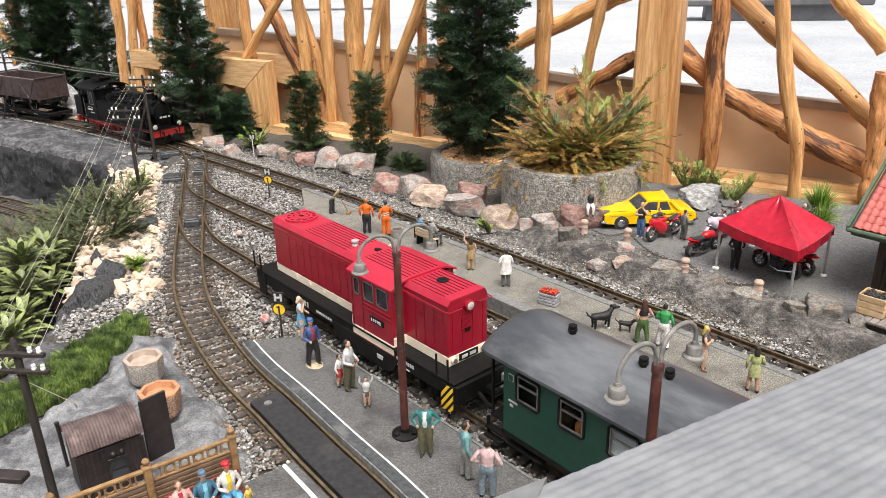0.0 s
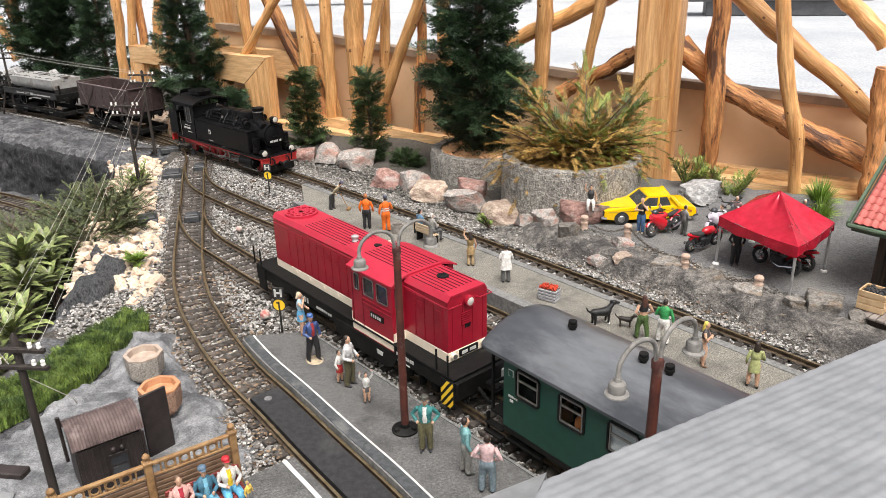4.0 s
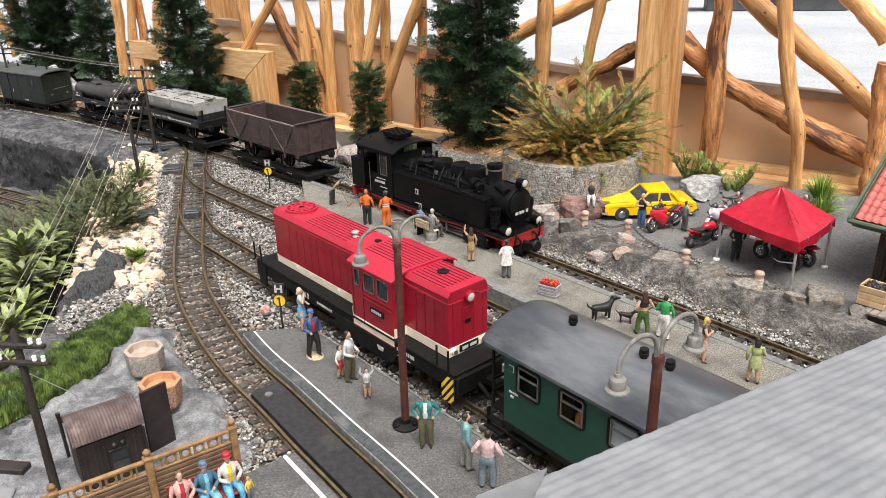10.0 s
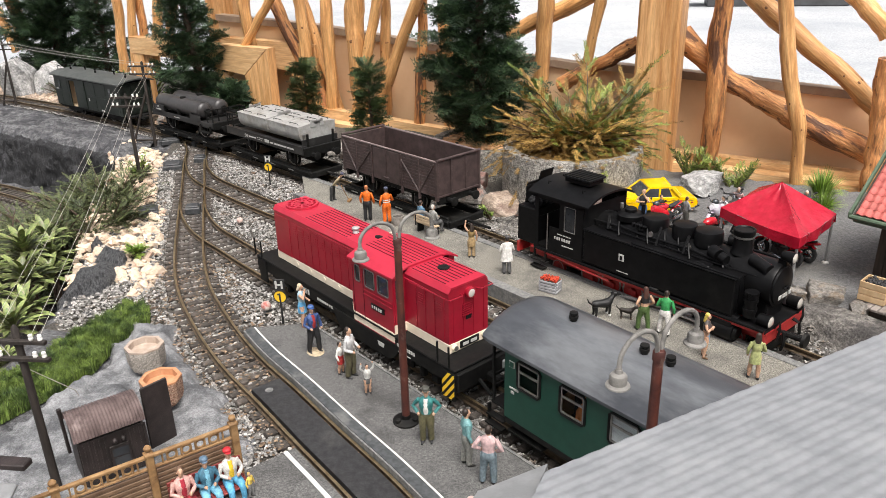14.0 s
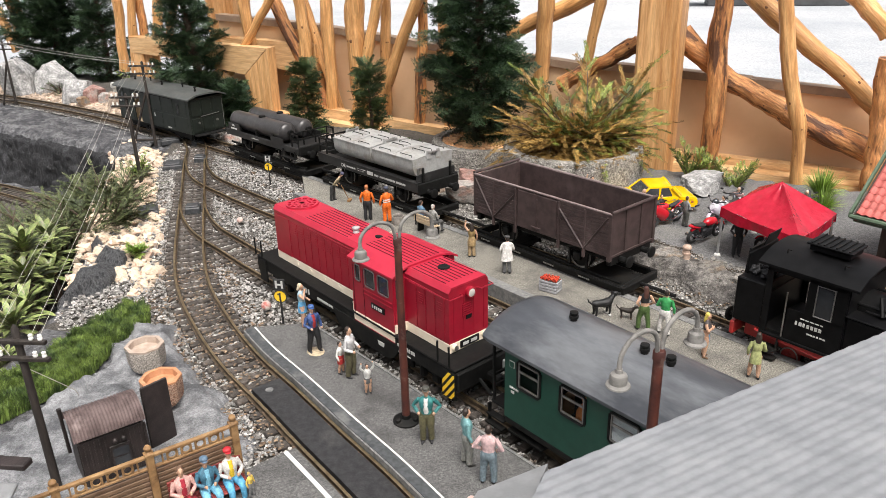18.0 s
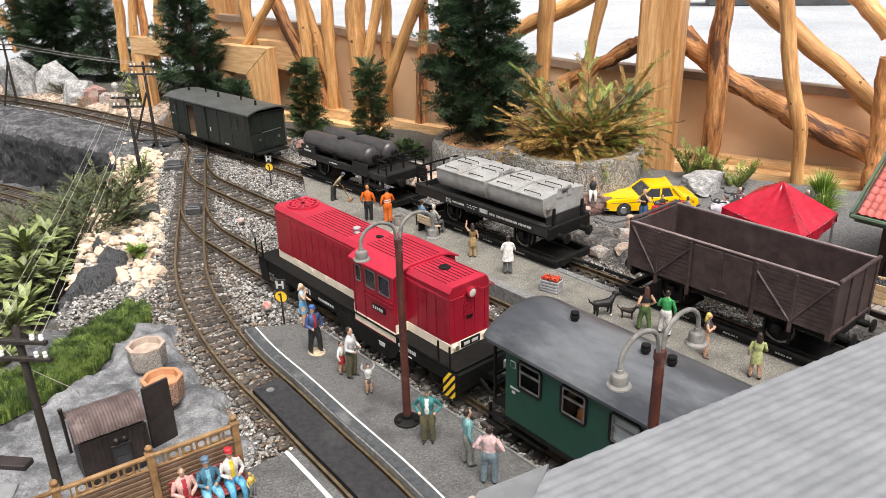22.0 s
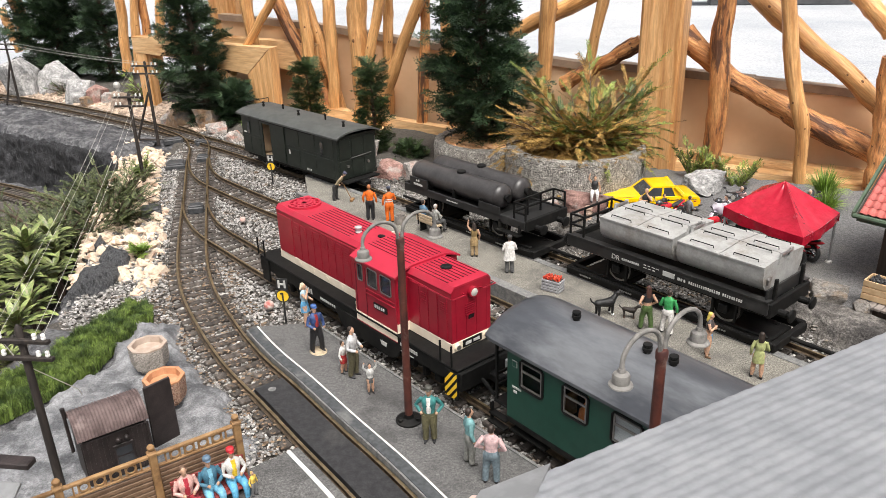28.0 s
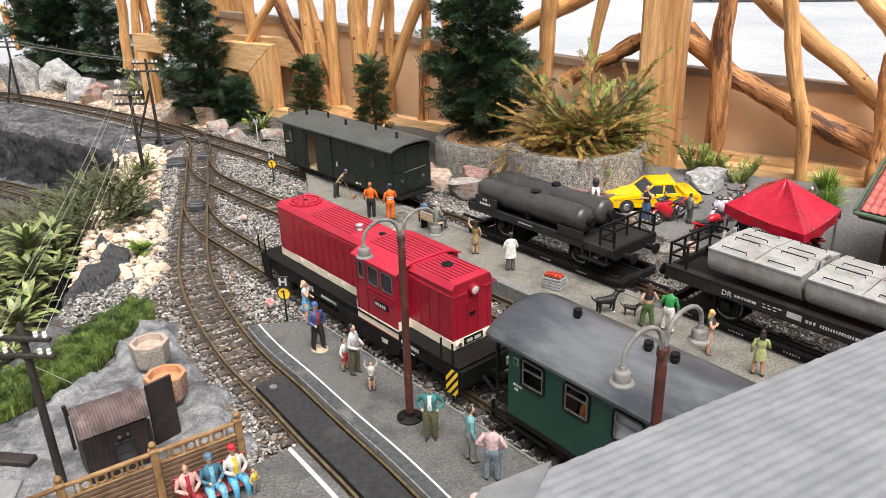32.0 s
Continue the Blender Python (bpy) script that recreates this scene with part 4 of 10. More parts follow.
# ------------------------------------------------------------------ open wagon
def build_gondola():
    w = thing("open_wagon", "empty brown high-sided open goods wagon on a carrier frame", "wagon")
    L, W, z0, z1 = .279, .108, .071, .1355
    hx, hy = L / 2, W / 2
    transporter(w, .157)
    running_gear(w, (-.075, .075), .0505, .0205)
    part("underframe", Mesh().box((0, -.036, .064), (L - .004, .007, .013), .001).box((0, .036, .064), (L - .004, .007, .013), .001).box((hx - .004, 0, .063), (.008, W - .01, .015), .001).box((-hx + .004, 0, .063), (.008, W - .01, .015), .001).box((0, 0, .066), (.02, .07, .008), .001), M_FRAME, w)
    part("floor", Mesh().box((0, 0, z0 + .002), (L - .004, W - .004, .004), 0), M_BROWNW, w)
    t = .0032
    for s in (-1, 1):
        side = part("side_wall", Mesh().box((0, s * (hy - t / 2), (z0 + z1) / 2), (L, t, z1 - z0), .0006), M_BROWNW, w)
        n = 11
        for k in range(n):       # plank lines stand proud by a hair
            z = z0 + (z1 - z0) * (k + .5) / n
            for a, b in ((-hx + .002, -.043), (.043, hx - .002)):
                part("plank", Mesh().box(((a + b) / 2, s * (hy + .0004), z), (b - a, .0012, (z1 - z0) / n - .0009), .0003), M_BROWNW, side)
        part("door", Mesh().box((-.0205, s * (hy + .0006), (z0 + z1) / 2 - .001), (.0385, .0016, z1 - z0 - .004), .0005).box((.0205, s * (hy + .0006), (z0 + z1) / 2 - .001), (.0385, .0016, z1 - z0 - .004), .0005).box((0, s * (hy + .0016), z0 + .03), (.002, .002, .05), 0).box((0, s * (hy + .0022), z0 + .008), (.02, .0025, .003), .0005), M_BROWNW, side)
        for a, za, b, zb in ((-hx + .004, z1 - .004, -.094, z0 + .002), (-.094, z0 + .002, -.046, z1 - .012), (.046, z1 - .012, .094, z0 + .002), (.094, z0 + .002, hx - .004, z1 - .004)):
            part("brace", Mesh().ring_tube([(a, s * (hy + .0016), za), (b, s * (hy + .0016), zb)], .0016, 4), M_BROWNW, side)
        for x in (-.094, -.045, .045, .094):
            part("stanchion", Mesh().box((x, s * (hy + .0012), (z0 + z1) / 2 - .004), (.0035, .0024, z1 - z0 + .004), .0005).box((x, s * (hy + .0006), z0 - .006), (.0045, .004, .012), .0005), M_BROWNW, side)
        part("top_rail", Mesh().box((0, s * (hy - .001), z1 + .001), (L + .002, .0042, .0026), .0008), mat("worn_brown_edge", (.16, .12, .115), (.21, .165, .16), 80, .5), side, "rubbed bare brown top edge")
        part("marking", Mesh().box((-.11, s * (hy + .0014), z0 + .03), (.018, .0006, .004)).box((-.11, s * (hy + .0014), z0 + .022), (.012, .0006, .003)), M_BROWNW, side)
    for s in (-1, 1):
        end = part("end_wall", Mesh().box((s * (hx - t / 2), 0, (z0 + z1) / 2), (t, W - .007, z1 - z0), .0006), M_BROWNW, w)
        part("top_rail", Mesh().cyl((s * (hx + .001), -hy, z1 + .003), (s * (hx + .001), hy, z1 + .003), .0026, seg=8), M_BROWNW, end)
        for y in (-.018, .018):
            part("stanchion", Mesh().box((s * (hx + .0008), y, (z0 + z1) / 2), (.0022, .004, z1 - z0), .0004), M_BROWNW, end)
        for y in (-hy + .002, hy - .002):
            part("corner_post", Mesh().box((s * (hx - .001), y, (z0 + z1) / 2 - .003), (.006, .006, z1 - z0 + .008), .0006), M_BROWNW, end)
        part("bottom_rail", Mesh().box((s * (hx + .001), 0, z0), (.003, W, .003), 0), M_BROWNW, end)
        for y in (-.027, .027):
            buffer(w, s * (hx + .0), y, .0615, s)
    return w


# ------------------------------------------------------------------ twin-container wagon
def build_pots():
    w = thing("container_wagon", "grey wagon with two tilting lidded containers and white lettering", "wagon")
    transporter(w, .165, -.051)
    running_gear(w, (-.125, .045), .0505, .0205)
    L, hy, xc = .319, .05, -.0535
    part("underframe", Mesh().box((xc, 0, .0675), (L, .07, .008), .001), M_FRAME, w)
    for s in (-1, 1):
        sole = part("side_sill", Mesh().box((xc, s * hy, .0735), (L, .004, .017), .001).box((xc, s * (hy - .003), .083), (L, .012, .002), 0), M_SILL, w, "black sill with white lettering")
        if s < 0:
            lettering(sole, "DR", -.122, -hy - .0024, .0697, .0105)
            bars(sole, -.111, -hy - .002, .0735, .03, .003, 9)
            bars(sole, -.074, -hy - .002, .0765, .026, .001, 4)
            bars(sole, -.074, -hy - .002, .0725, .022, .001, 3)
            part("plate", Mesh().box((-.034, -hy - .0024, .0745), (.018, .0008, .007)), M_BAR, sole)
            bars(sole, -.02, -hy - .002, .0735, .014, .0036, 3)
            bars(sole, -.003, -hy - .002, .0735, .046, .0036, 15)
            bars(sole, .046, -hy - .002, .0735, .028, .0036, 9)
    M = M_GREYPOT
    for x0, n in ((-.095, 0), (.033, 1)):
        ms = Mesh()
        h0, h1, hw = .087, .1245, .049
        out = [(-hw + .024 * (1 - math.sin(math.pi / 2 * k / 6)), h0 + .024 * (1 - math.cos(math.pi / 2 * k / 6))) for k in range(7)]
        prof = out + [(-hw, h1)] + [(hw, h1)] + [(-u, v) for u, v in out[::-1]]
        ms.prism(prof, "x", x0 - .0605, x0 + .0605)
        pot = part("container", ms, M, w, "")
        # four low-pitched lids with grab bars, a hinge line along the middle
        rise = .0045
        for a, b in ((-.0605, -.0008), (.0008, .0605)):
            for sy in (-1, 1):
                y0, y1 = sy * .0008, sy * (hw + .001)
                c = [(x0 + a, y0, h1 + rise), (x0 + b, y0, h1 + rise), (x0 + b, y1, h1 + .0008), (x0 + a, y1, h1 + .0008)]
                lid = Mesh().add(c + [(p[0], p[1], p[2] - .0022) for p in c], [(0, 1, 2, 3), (7, 6, 5, 4), (0, 4, 5, 1), (1, 5, 6, 2), (2, 6, 7, 3), (3, 7, 4, 0)])
                lp = part("lid", lid, M, pot, smooth=0)
                for y in (.009, .04):
                    zz = h1 + rise * (1 - y / hw) + .0006
                    part("handle", Mesh().ring_tube([(x0 + a + .013, sy * y, zz), (x0 + a + .0135, sy * y, zz + .003), (x0 + b - .0135, sy * y, zz + .003), (x0 + b - .013, sy * y, zz)], .0007, 5), M_FRAME, lp)
                for k in range(4):
                    part("rivet", Mesh().lathe((x0 + a + .006 + k * .0158, sy * (hw - .002), h1 + .001), [(.0007, 0), (.0005, .0007)], 6), M, lp)
        for s in (-1, 1):
            for y in (-.012, .012):
                part("bracket", Mesh().prism([(y - .006, h1 - .004), (y + .006, h1 - .004), (y + .003, h1 + .011), (y - .003, h1 + .011)], "x", x0 + s * .0615 - .0012, x0 + s * .0615 + .0012), M, pot, "grey lifting lug")
            part("lug_pin", Mesh().cyl((x0 + s * .0615, -.013, h1 + .007), (x0 + s * .0615, .013, h1 + .007), .0022, seg=8), M_STEEL, pot)
            part("hook", Mesh().box((x0 + s * .0618, -.036, .106), (.003, .009, .005), .001).box((x0 + s * .0625, -.039, .1035), (.003, .004, .009), .001), M_STEEL, pot, "steel tipping catch")
    for s in (-1, 1):
        part("headstock", Mesh().box((xc + s * L / 2, 0, .071), (.006, .1, .02), .001), M_FRAME, w)
        for y in (-.027, .027):
            buffer(w, xc + s * (L / 2 + .002), y, .0635, s)
    part("end_board", Mesh().box((.100, 0, .088), (.003, .095, .018), .0005), M_SILL, w)
    for y in (-.034, .034):
        part("end_stake", Mesh().box((.1035, y, .094), (.004, .005, .03), .0008), M_FRAME, w)
    # brake platform with railings
    rail_end(w, -.210, .083, 0)
    return w


def rail_end(w, x, z, s):
    """A guard railing across one end."""
    g = part("guard_rail", Mesh().box((x, 0, z + .032), (.0026, .098, .0028)), M_FRAME, w, "black angle-iron guard rail")
    part("rail_bar", Mesh().box((x, 0, z + .016), (.0026, .098, .0028)), M_FRAME, g)
    for y in (-.048, -.016, .016, .048):
        part("rail_post", Mesh().box((x, y, z + .0165), (.0026, .0026, .033)), M_FRAME, g)
    for y in (-.048, .048):
        part("rail_bar", Mesh().box((x + .0125, y, z + .032), (.025, .0026, .0026)), M_FRAME, g)
        part("rail_bar", Mesh().box((x + .0125, y, z + .016), (.025, .0026, .0026)), M_FRAME, g)
        part("rail_post", Mesh().box((x + .025, y, z + .0165), (.0026, .0026, .033)), M_FRAME, g)
    return g


# ------------------------------------------------------------------ twin-tank wagon
def build_tanks():
    w = thing("tank_wagon", "dark grey wagon with two long parallel tanks and end railing", "wagon")
    transporter(w, .16, -.026)
    running_gear(w, (-.105, .055), .0505, .0205)
    L, hy, xc = .303, .05, -.026
    part("deck", Mesh().box((xc, 0, .069), (L, .1, .006), .001), M_FRAME, w)
    for s in (-1, 1):
        sill = part("side_sill", Mesh().box((xc, s * hy, .0695), (L, .004, .014), .001), M_SILL, w)
        bars(sill, -.06, s * (hy + .002), .07, .03, .002, 6, side=s)
        part("end_plate", Mesh().box((-.137, s * (hy + .001), .082), (.05, .002, .022), .0004), M_SILL, w, "low dark lettered board")
        part("end_plate", Mesh().box((.045, s * (hy + .001), .08), (.05, .002, .017), .0004), M_SILL, w)
        bars(w, -.143, s * (hy + .002), .0885, .01, .004, 2, side=s)
        bars(w, -.15, s * (hy + .002), .081, .026, .0035, 6, side=s)
        part("headstock", Mesh().box((xc + s * L / 2, 0, .069), (.006, .1, .018), .001), M_FRAME, w)
        for y in (-.027, .027):
            buffer(w, xc + s * (L / 2 + .002), y, .0625, s)
        # a long tank with domed ends
        y, r, zc = s * .0245, .0212, .0958
        ms = Mesh()
        xs = [-.172, -.1715, -.169, -.165, -.159, .047, .052, .0555, .0575, .058]
        rs = [.004, .35 * r, .7 * r, .92 * r, r, r, .92 * r, .7 * r, .35 * r, .004]
        ms.ring_tube([(x, y, zc) for x in xs], rs, 24)
        tank = part("tank", ms, M_TANK, w, "long dark grey cylinder with domed ends")
        part("seam_ring", Mesh().ring_tube([(-.155, y, zc), (-.153, y, zc)], r + .0006, 24, False), M_TANK, tank)
        part("seam_ring", Mesh().ring_tube([(.045, y, zc), (.047, y, zc)], r + .0006, 24, False), M_TANK, tank)
        part("end_valve", Mesh().ring_tube([(.056, y, zc), (.063, y, zc)], .0055, 12).ring_tube([(.063, y, zc), (.066, y, zc)], .0072, 12).cyl((.064, y, zc), (.064, y, zc - .012), .0018, seg=6), M_FRAME, tank, "black flanged outlet valve")
        for a in range(8):
            part("bolt", Mesh().ring_tube([(.066, y + .0058 * math.cos(a * .785), zc + .0058 * math.sin(a * .785)), (.0672, y + .0058 * math.cos(a * .785), zc + .0058 * math.sin(a * .785))], .0008, 5), M_FRAME, tank)
        part("dome", Mesh().lathe((-.05, y, zc + r - .001), [(.008, 0), (.008, .0035), (.006, .005), (.003, .0055)], 14), M_FRAME, tank, "small filler cap")
        for x in (-.12, -.05, .02):
            part("saddle", Mesh().prism([(y - .02, .072), (y + .02, .072), (y + .0225, .09), (y - .0225, .09)], "x", x - .003, x + .003), M_FRAME, w)
    rail_end(w, .099, .072, 0)
    part("tread_plate", Mesh().box((.094, 0, .073), (.06, .094, .002), 0), M_SILL, w)
    part("step", Mesh().box((.093, -.054, .052), (.05, .012, .002), 0).box((.071, -.052, .06), (.002, .006, .018), 0).box((.115, -.052, .06), (.002, .006, .018), 0), M_FRAME, w)
    return w


# ------------------------------------------------------------------ guard's van
def build_van():
    w = thing("baggage_van", "dark green panelled baggage van with half-open sliding door", "railway van")
    L, hy, z0, z1 = .374, .05, .03, .122
    hx = L / 2
    part("underframe", Mesh().box((0, 0, .027), (L, .07, .01), .001).box((0, -.045, .027), (L - .02, .004, .008), 0).box((0, .045, .027), (L - .02, .004, .008), 0), M_FRAME, w)
    for k in (-1, 1):
        part("bogie", Mesh().box((k * .115, -.034, .016), (.085, .005, .012), .001).box((k * .115, .034, .016), (.085, .005, .012), .001).box((k * .115, 0, .017), (.02, .07, .01), .001), M_FRAME, w)
        for d in (-.027, .027):
            for s in (-1, 1):
                wheel(w, k * .115 + d, s * .0245, .0135, .0135, .006)
    # walls with the door opening on the near side
    d0, d1 = -.098, -.062
    near = part("side_wall", Mesh().box(((-hx + d0) / 2, -hy, (z0 + z1) / 2), (d0 + hx, .003, z1 - z0), .0004).box(((d1 + hx) / 2, -hy, (z0 + z1) / 2), (hx - d1, .003, z1 - z0), .0004).box(((d0 + d1) / 2, -hy, z1 - .006), (d1 - d0, .003, .012), 0), M_VAN, w)
    part("side_wall", Mesh().box((0, hy, (z0 + z1) / 2), (L, .003, z1 - z0), .0004), M_VAN, w)
    for s in (-1, 1):
        e = part("end_wall", Mesh().box((s * (hx - .0015), 0, (z0 + z1) / 2), (.003, 2 * hy - .003, z1 - z0), .0004), M_VAN, w)
        for y in (-.032, 0, .032):
            part("panel", Mesh().box((s * (hx + .0006), y, z0 + .022), (.0016, .028, .036), .0004).box((s * (hx + .0006), y, z0 + .066), (.0016, .028, .04), .0004), M_VAN, e)
        part("handrail", Mesh().ring_tube([(s * (hx + .003), -.02, z0 + .044), (s * (hx + .003), .035, z0 + .047)], .0009, 6), M_STEEL, e, "pale handrail")
        part("handrail", Mesh().ring_tube([(s * (hx + .003), .047, z0 + .01), (s * (hx + .003), .047, z1 - .012)], .0009, 6), M_STEEL, e, "pale handrail")
        for y in (-.027, .027):
            part("lamp", Mesh().ring_tube([(s * (hx + .001), y, z0 + .028), (s * (hx + .005), y, z0 + .028)], .003, 10), M_STEEL, e)
        part("platform_step", Mesh().box((s * (hx + .008), 0, z0 - .003), (.018, .09, .004), .001), M_FRAME, w)
        part("coupling", Mesh().box((s * (hx + .022), 0, .022), (.02, .02, .009), .002).cyl((s * (hx + .02), -.008, .025), (s * (hx + .045), -.012, .02), .0022, seg=6), M_FRAME, w)
    part("floor", Mesh().box((0, 0, z0 + .001), (L - .006, 2 * hy - .004, .003), 0), M_PALEIN, w)
    part("lining", Mesh().box((d1 + .006, .0, (z0 + z1) / 2), (.002, 2 * hy - .01, z1 - z0 - .008), 0).box((d0 - .02, .0, (z0 + z1) / 2), (.002, 2 * hy - .01, z1 - z0 - .008), 0).box(((d0 + d1) / 2, .02, (z0 + z1) / 2), (.07, .002, z1 - z0 - .008), 0), M_PALEIN, w, "pale wooden inner lining")
    part("chair", Mesh().box((-.073, -.03, z0 + .022), (.016, .016, .003), .0006).box((-.073, -.023, z0 + .036), (.016, .002, .026), .0006).box((-.080, -.037, z0 + .012), (.002, .002, .02)).box((-.066, -.037, z0 + .012), (.002, .002, .02)).box((-.080, -.023, z0 + .012), (.002, .002, .02)).box((-.066, -.023, z0 + .012), (.002, .002, .02)), M_CHAIR, w, "small brown wooden chair behind the door")
    # sliding door pushed aside, panels, windows
    dr = part("sliding_door", Mesh().box((-.032, -hy - .003, (z0 + z1) / 2 - .001), (.056, .0025, z1 - z0 - .008), .0004), M_VAN, near)
    part("door_rail", Mesh().box((.0, -hy - .004, z1 - .005), (.2, .003, .002), 0), M_FRAME, near)
    for x, w_ in ((-.165, .03), (-.125, .035), (.025, .05), (.085, .05), (.145, .06)):
        part("panel", Mesh().box((x, -hy - .0018, z0 + .022), (w_, .0012, .04), .0004).box((x, -hy - .0018, z0 + .068), (w_, .0012, .04), .0004), M_VAN, near)
    for x in (-.155, .135):
        part("window", Mesh().box((x, -hy - .0026, z0 + .062), (.013, .0012, .03), .0004), M_VAN, near)
        part("pane", Mesh().box((x, -hy - .0034, z0 + .062), (.010, .0008, .026), 0), M_GLASS, near, "small dark window pane")
    bars(near, .075, -hy - .003, z0 + .0065, .018, .004, 4)
    bars(near, -.175, -hy - .003, z0 + .05, .012, .003, 4)
    part("plate", Mesh().box((.012, -hy - .0028, z0 + .033), (.004, .0008, .01)), M_BAR, near)
    # arched roof with vents
    out = []
    rw, n = .058, 20
    for k in range(n + 1):
        y = -rw + 2 * rw * k / n
        out.append((y, z1 + .001 + .0105 * (1 - abs(y / rw) ** 3)))
    prof = out + [(y, z - .0035) for y, z in out[::-1]]
    roof = part("roof", Mesh().prism(prof, "x", -.198, .198), M_VROOF, w, "slate grey arched roof")
    for i, x in enumerate((-.155, -.09, -.01, .075, .155)):
        part("vent", Mesh().lathe((x, -.006, z1 + .0105), [(.003, 0), (.003, .006), (.0018, .007), (.0018, .009), (.0034, .010), (.0034, .012)], 10) if i % 2 == 0 else Mesh().ring_tube([(x, .006, z1 + .012), (x, .006, z1 + .019), (x, .006, z1 + .022), (x, .006, z1 + .024)], [.002, .002, .003, .001], 8), M_FRAME, roof)
    part("end_rail", Mesh().ring_tube([(-.19, -.03, z1 + .01), (-.19, -.03, z1 + .022), (-.165, -.03, z1 + .022)], .001, 5).ring_tube([(-.19, .03, z1 + .01), (-.19, .03, z1 + .022), (-.19, -.03, z1 + .022)], .001, 5), M_FRAME, roof)
    return w


# ------------------------------------------------------------------ tank locomotive
def build_steam():
    w = thing("steam_locomotive", "black steam tank locomotive with red frame and wheels", "locomotive")
    W = .05
    # frame, buffer beams and cylinders
    part("main_frame", Mesh().box((0, -.026, .031), (.43, .004, .022), .001).box((0, .026, .031), (.43, .004, .022), .001).box((0, 0, .036), (.42, .05, .008), .001), M_REDPART, w, "red plate frame")
    for s in (-1, 1):
        part("running_board", Mesh().box((.02, s * .044, .046), (.40, .018, .004), .0008), M_BLACK, w)
        part("valance", Mesh().box((.03, s * .05, .043), (.38, .002, .006), 0), M_REDPART, w, "red running-board edge")
        cylr = part("cylinder", Mesh().ring_tube([(.125, s * .042, .026), (.178, s * .042, .026)], .0135, 18).ring_tube([(.178, s * .042, .026), (.182, s * .042, .026)], [.0105, .008], 14).ring_tube([(.12, s * .043, .044), (.182, s * .043, .044)], .0075, 12).box((.152, s * .041, .036), (.05, .022, .016), .003), M_BLACK, w)
        part("drain_cock", Mesh().cyl((.13, s * .048, .012), (.20, s * .05, .012), .0012, seg=6), M_STEEL, cylr)
        for k, x in enumerate((-.082, -.041, 0.0, .041, .082)):
            wh = wheel(w, x, s * .0245, .0195, .0195, .006, M_REDPART, name="driving_wheel")
            part("crank", Mesh().ring_tube([(x, s * .028, .0195), (x, s * .0315, .0195)], [.006, .005], 10).box((x + .004, s * .0305, .014), (.008, .003, .016), .001), M_REDPART, wh)
        part("coupling_rod", Mesh().box((0, s * .0345, .0125), (.175, .0022, .005), .0008), M_STEEL, w, "steel coupling rod")
        part("connecting_rod", Mesh().ring_tube([(0, s * .039, .0125), (.11, s * .039, .025)], .0024, 6), M_STEEL, w)
        part("crosshead_guide", Mesh().box((.098, s * .042, .032), (.055, .006, .003), .0005).box((.098, s * .042, .02), (.055, .006, .003), .0005).box((.07, s * .044, .036), (.004, .01, .034), .001), M_STEEL, w)
        part("valve_gear", Mesh().ring_tube([(.045, s * .045, .044), (.05, s * .046, .028), (.03, s * .046, .018)], .0022, 6).ring_tube([(.05, s * .046, .036), (.13, s * .046, .042)], .0016, 6).ring_tube([(.0, s * .046, .018), (.05, s * .046, .022)], .0016, 6).box((.05, s * .045, .043), (.016, .01, .016), .002), M_STEEL, w)
        for x in (-.15, .17):
            wheel(w, x, s * .0245, .0125, .0125, .006, M_REDPART, name="carrying_wheel")
        part("cab_step", Mesh().box((-.17, s * .052, .028), (.028, .01, .002), 0).box((-.182, s * .05, .036), (.002, .004, .02), 0).box((-.158, s * .05, .036), (.002, .004, .02), 0).box((-.17, s * .053, .016), (.028, .01, .002), 0), M_FRAME, w)
        part("red_ladder", Mesh().ring_tube([(-.19, s * .049, .044), (-.08, s * .049, .036), (-.03, s * .049, .034)], .0022, 6), M_REDPART, w, "red pipe below the tank")
        # side tanks
        tank = part("side_tank", Mesh().box((.0455, s * .0395, .0755), (.255, .0225, .053), .002).prism([(.173, .049), (.1745, .049), (.1745, .088), (.173, .1)], "y", s * .03 - .01, s * .03 + .01), M_BLACK, w)
        part("plate", Mesh().box((-.008, s * .0515, .0785), (.0095, .0012, .0105), .0003), M_BAR, tank, "small white square plate")
        part("plate_mark", Mesh().box((-.008, s * .0524, .0785), (.004, .0006, .006)), M_BLACK, tank)
        part("tank_step", Mesh().box((.09, s * .048, .104), (.17, .003, .004), .001), M_BLACK, tank)
        part("tank_filler", Mesh().box((.12, s * .04, .104), (.02, .014, .006), .002), M_BLACK, tank)
        part("marking", Mesh().box((-.005, s * .0514, .0565), (.02, .0006, .0012)), M_BAR, tank)
    part("buffer_beam", Mesh().box((.219, 0, .033), (.006, .1, .017), .001), M_REDPART, w, "red front buffer beam")
    part("front_platform", Mesh().box((.2, 0, .0435), (.045, .1, .004), .001), M_BLACK, w)
    part("beam_edge", Mesh().box((.2225, 0, .042), (.0015, .1, .003)), M_REDPART, w)
    part("buffer_beam", Mesh().box((-.222, 0, .035), (.006, .1, .018), .001), M_REDPART, w)
    part("coupler", Mesh().cyl((.222, 0, .026), (.25, 0, .026), .004, seg=8).ring_tube([(.25, 0, .026), (.254, 0, .026)], [.011, .009], 14).box((.235, .014, .02), (.02, .004, .008), .001), M_FRAME, w)
    part("coupler", Mesh().cyl((-.222, 0, .026), (-.252, 0, .026), .004, seg=8).ring_tube([(-.252, 0, .026), (-.256, 0, .026)], [.011, .009], 14), M_FRAME, w)
    part("snow_plough", Mesh().box((.215, 0, .012), (.006, .09, .016), .002), M_FRAME, w)
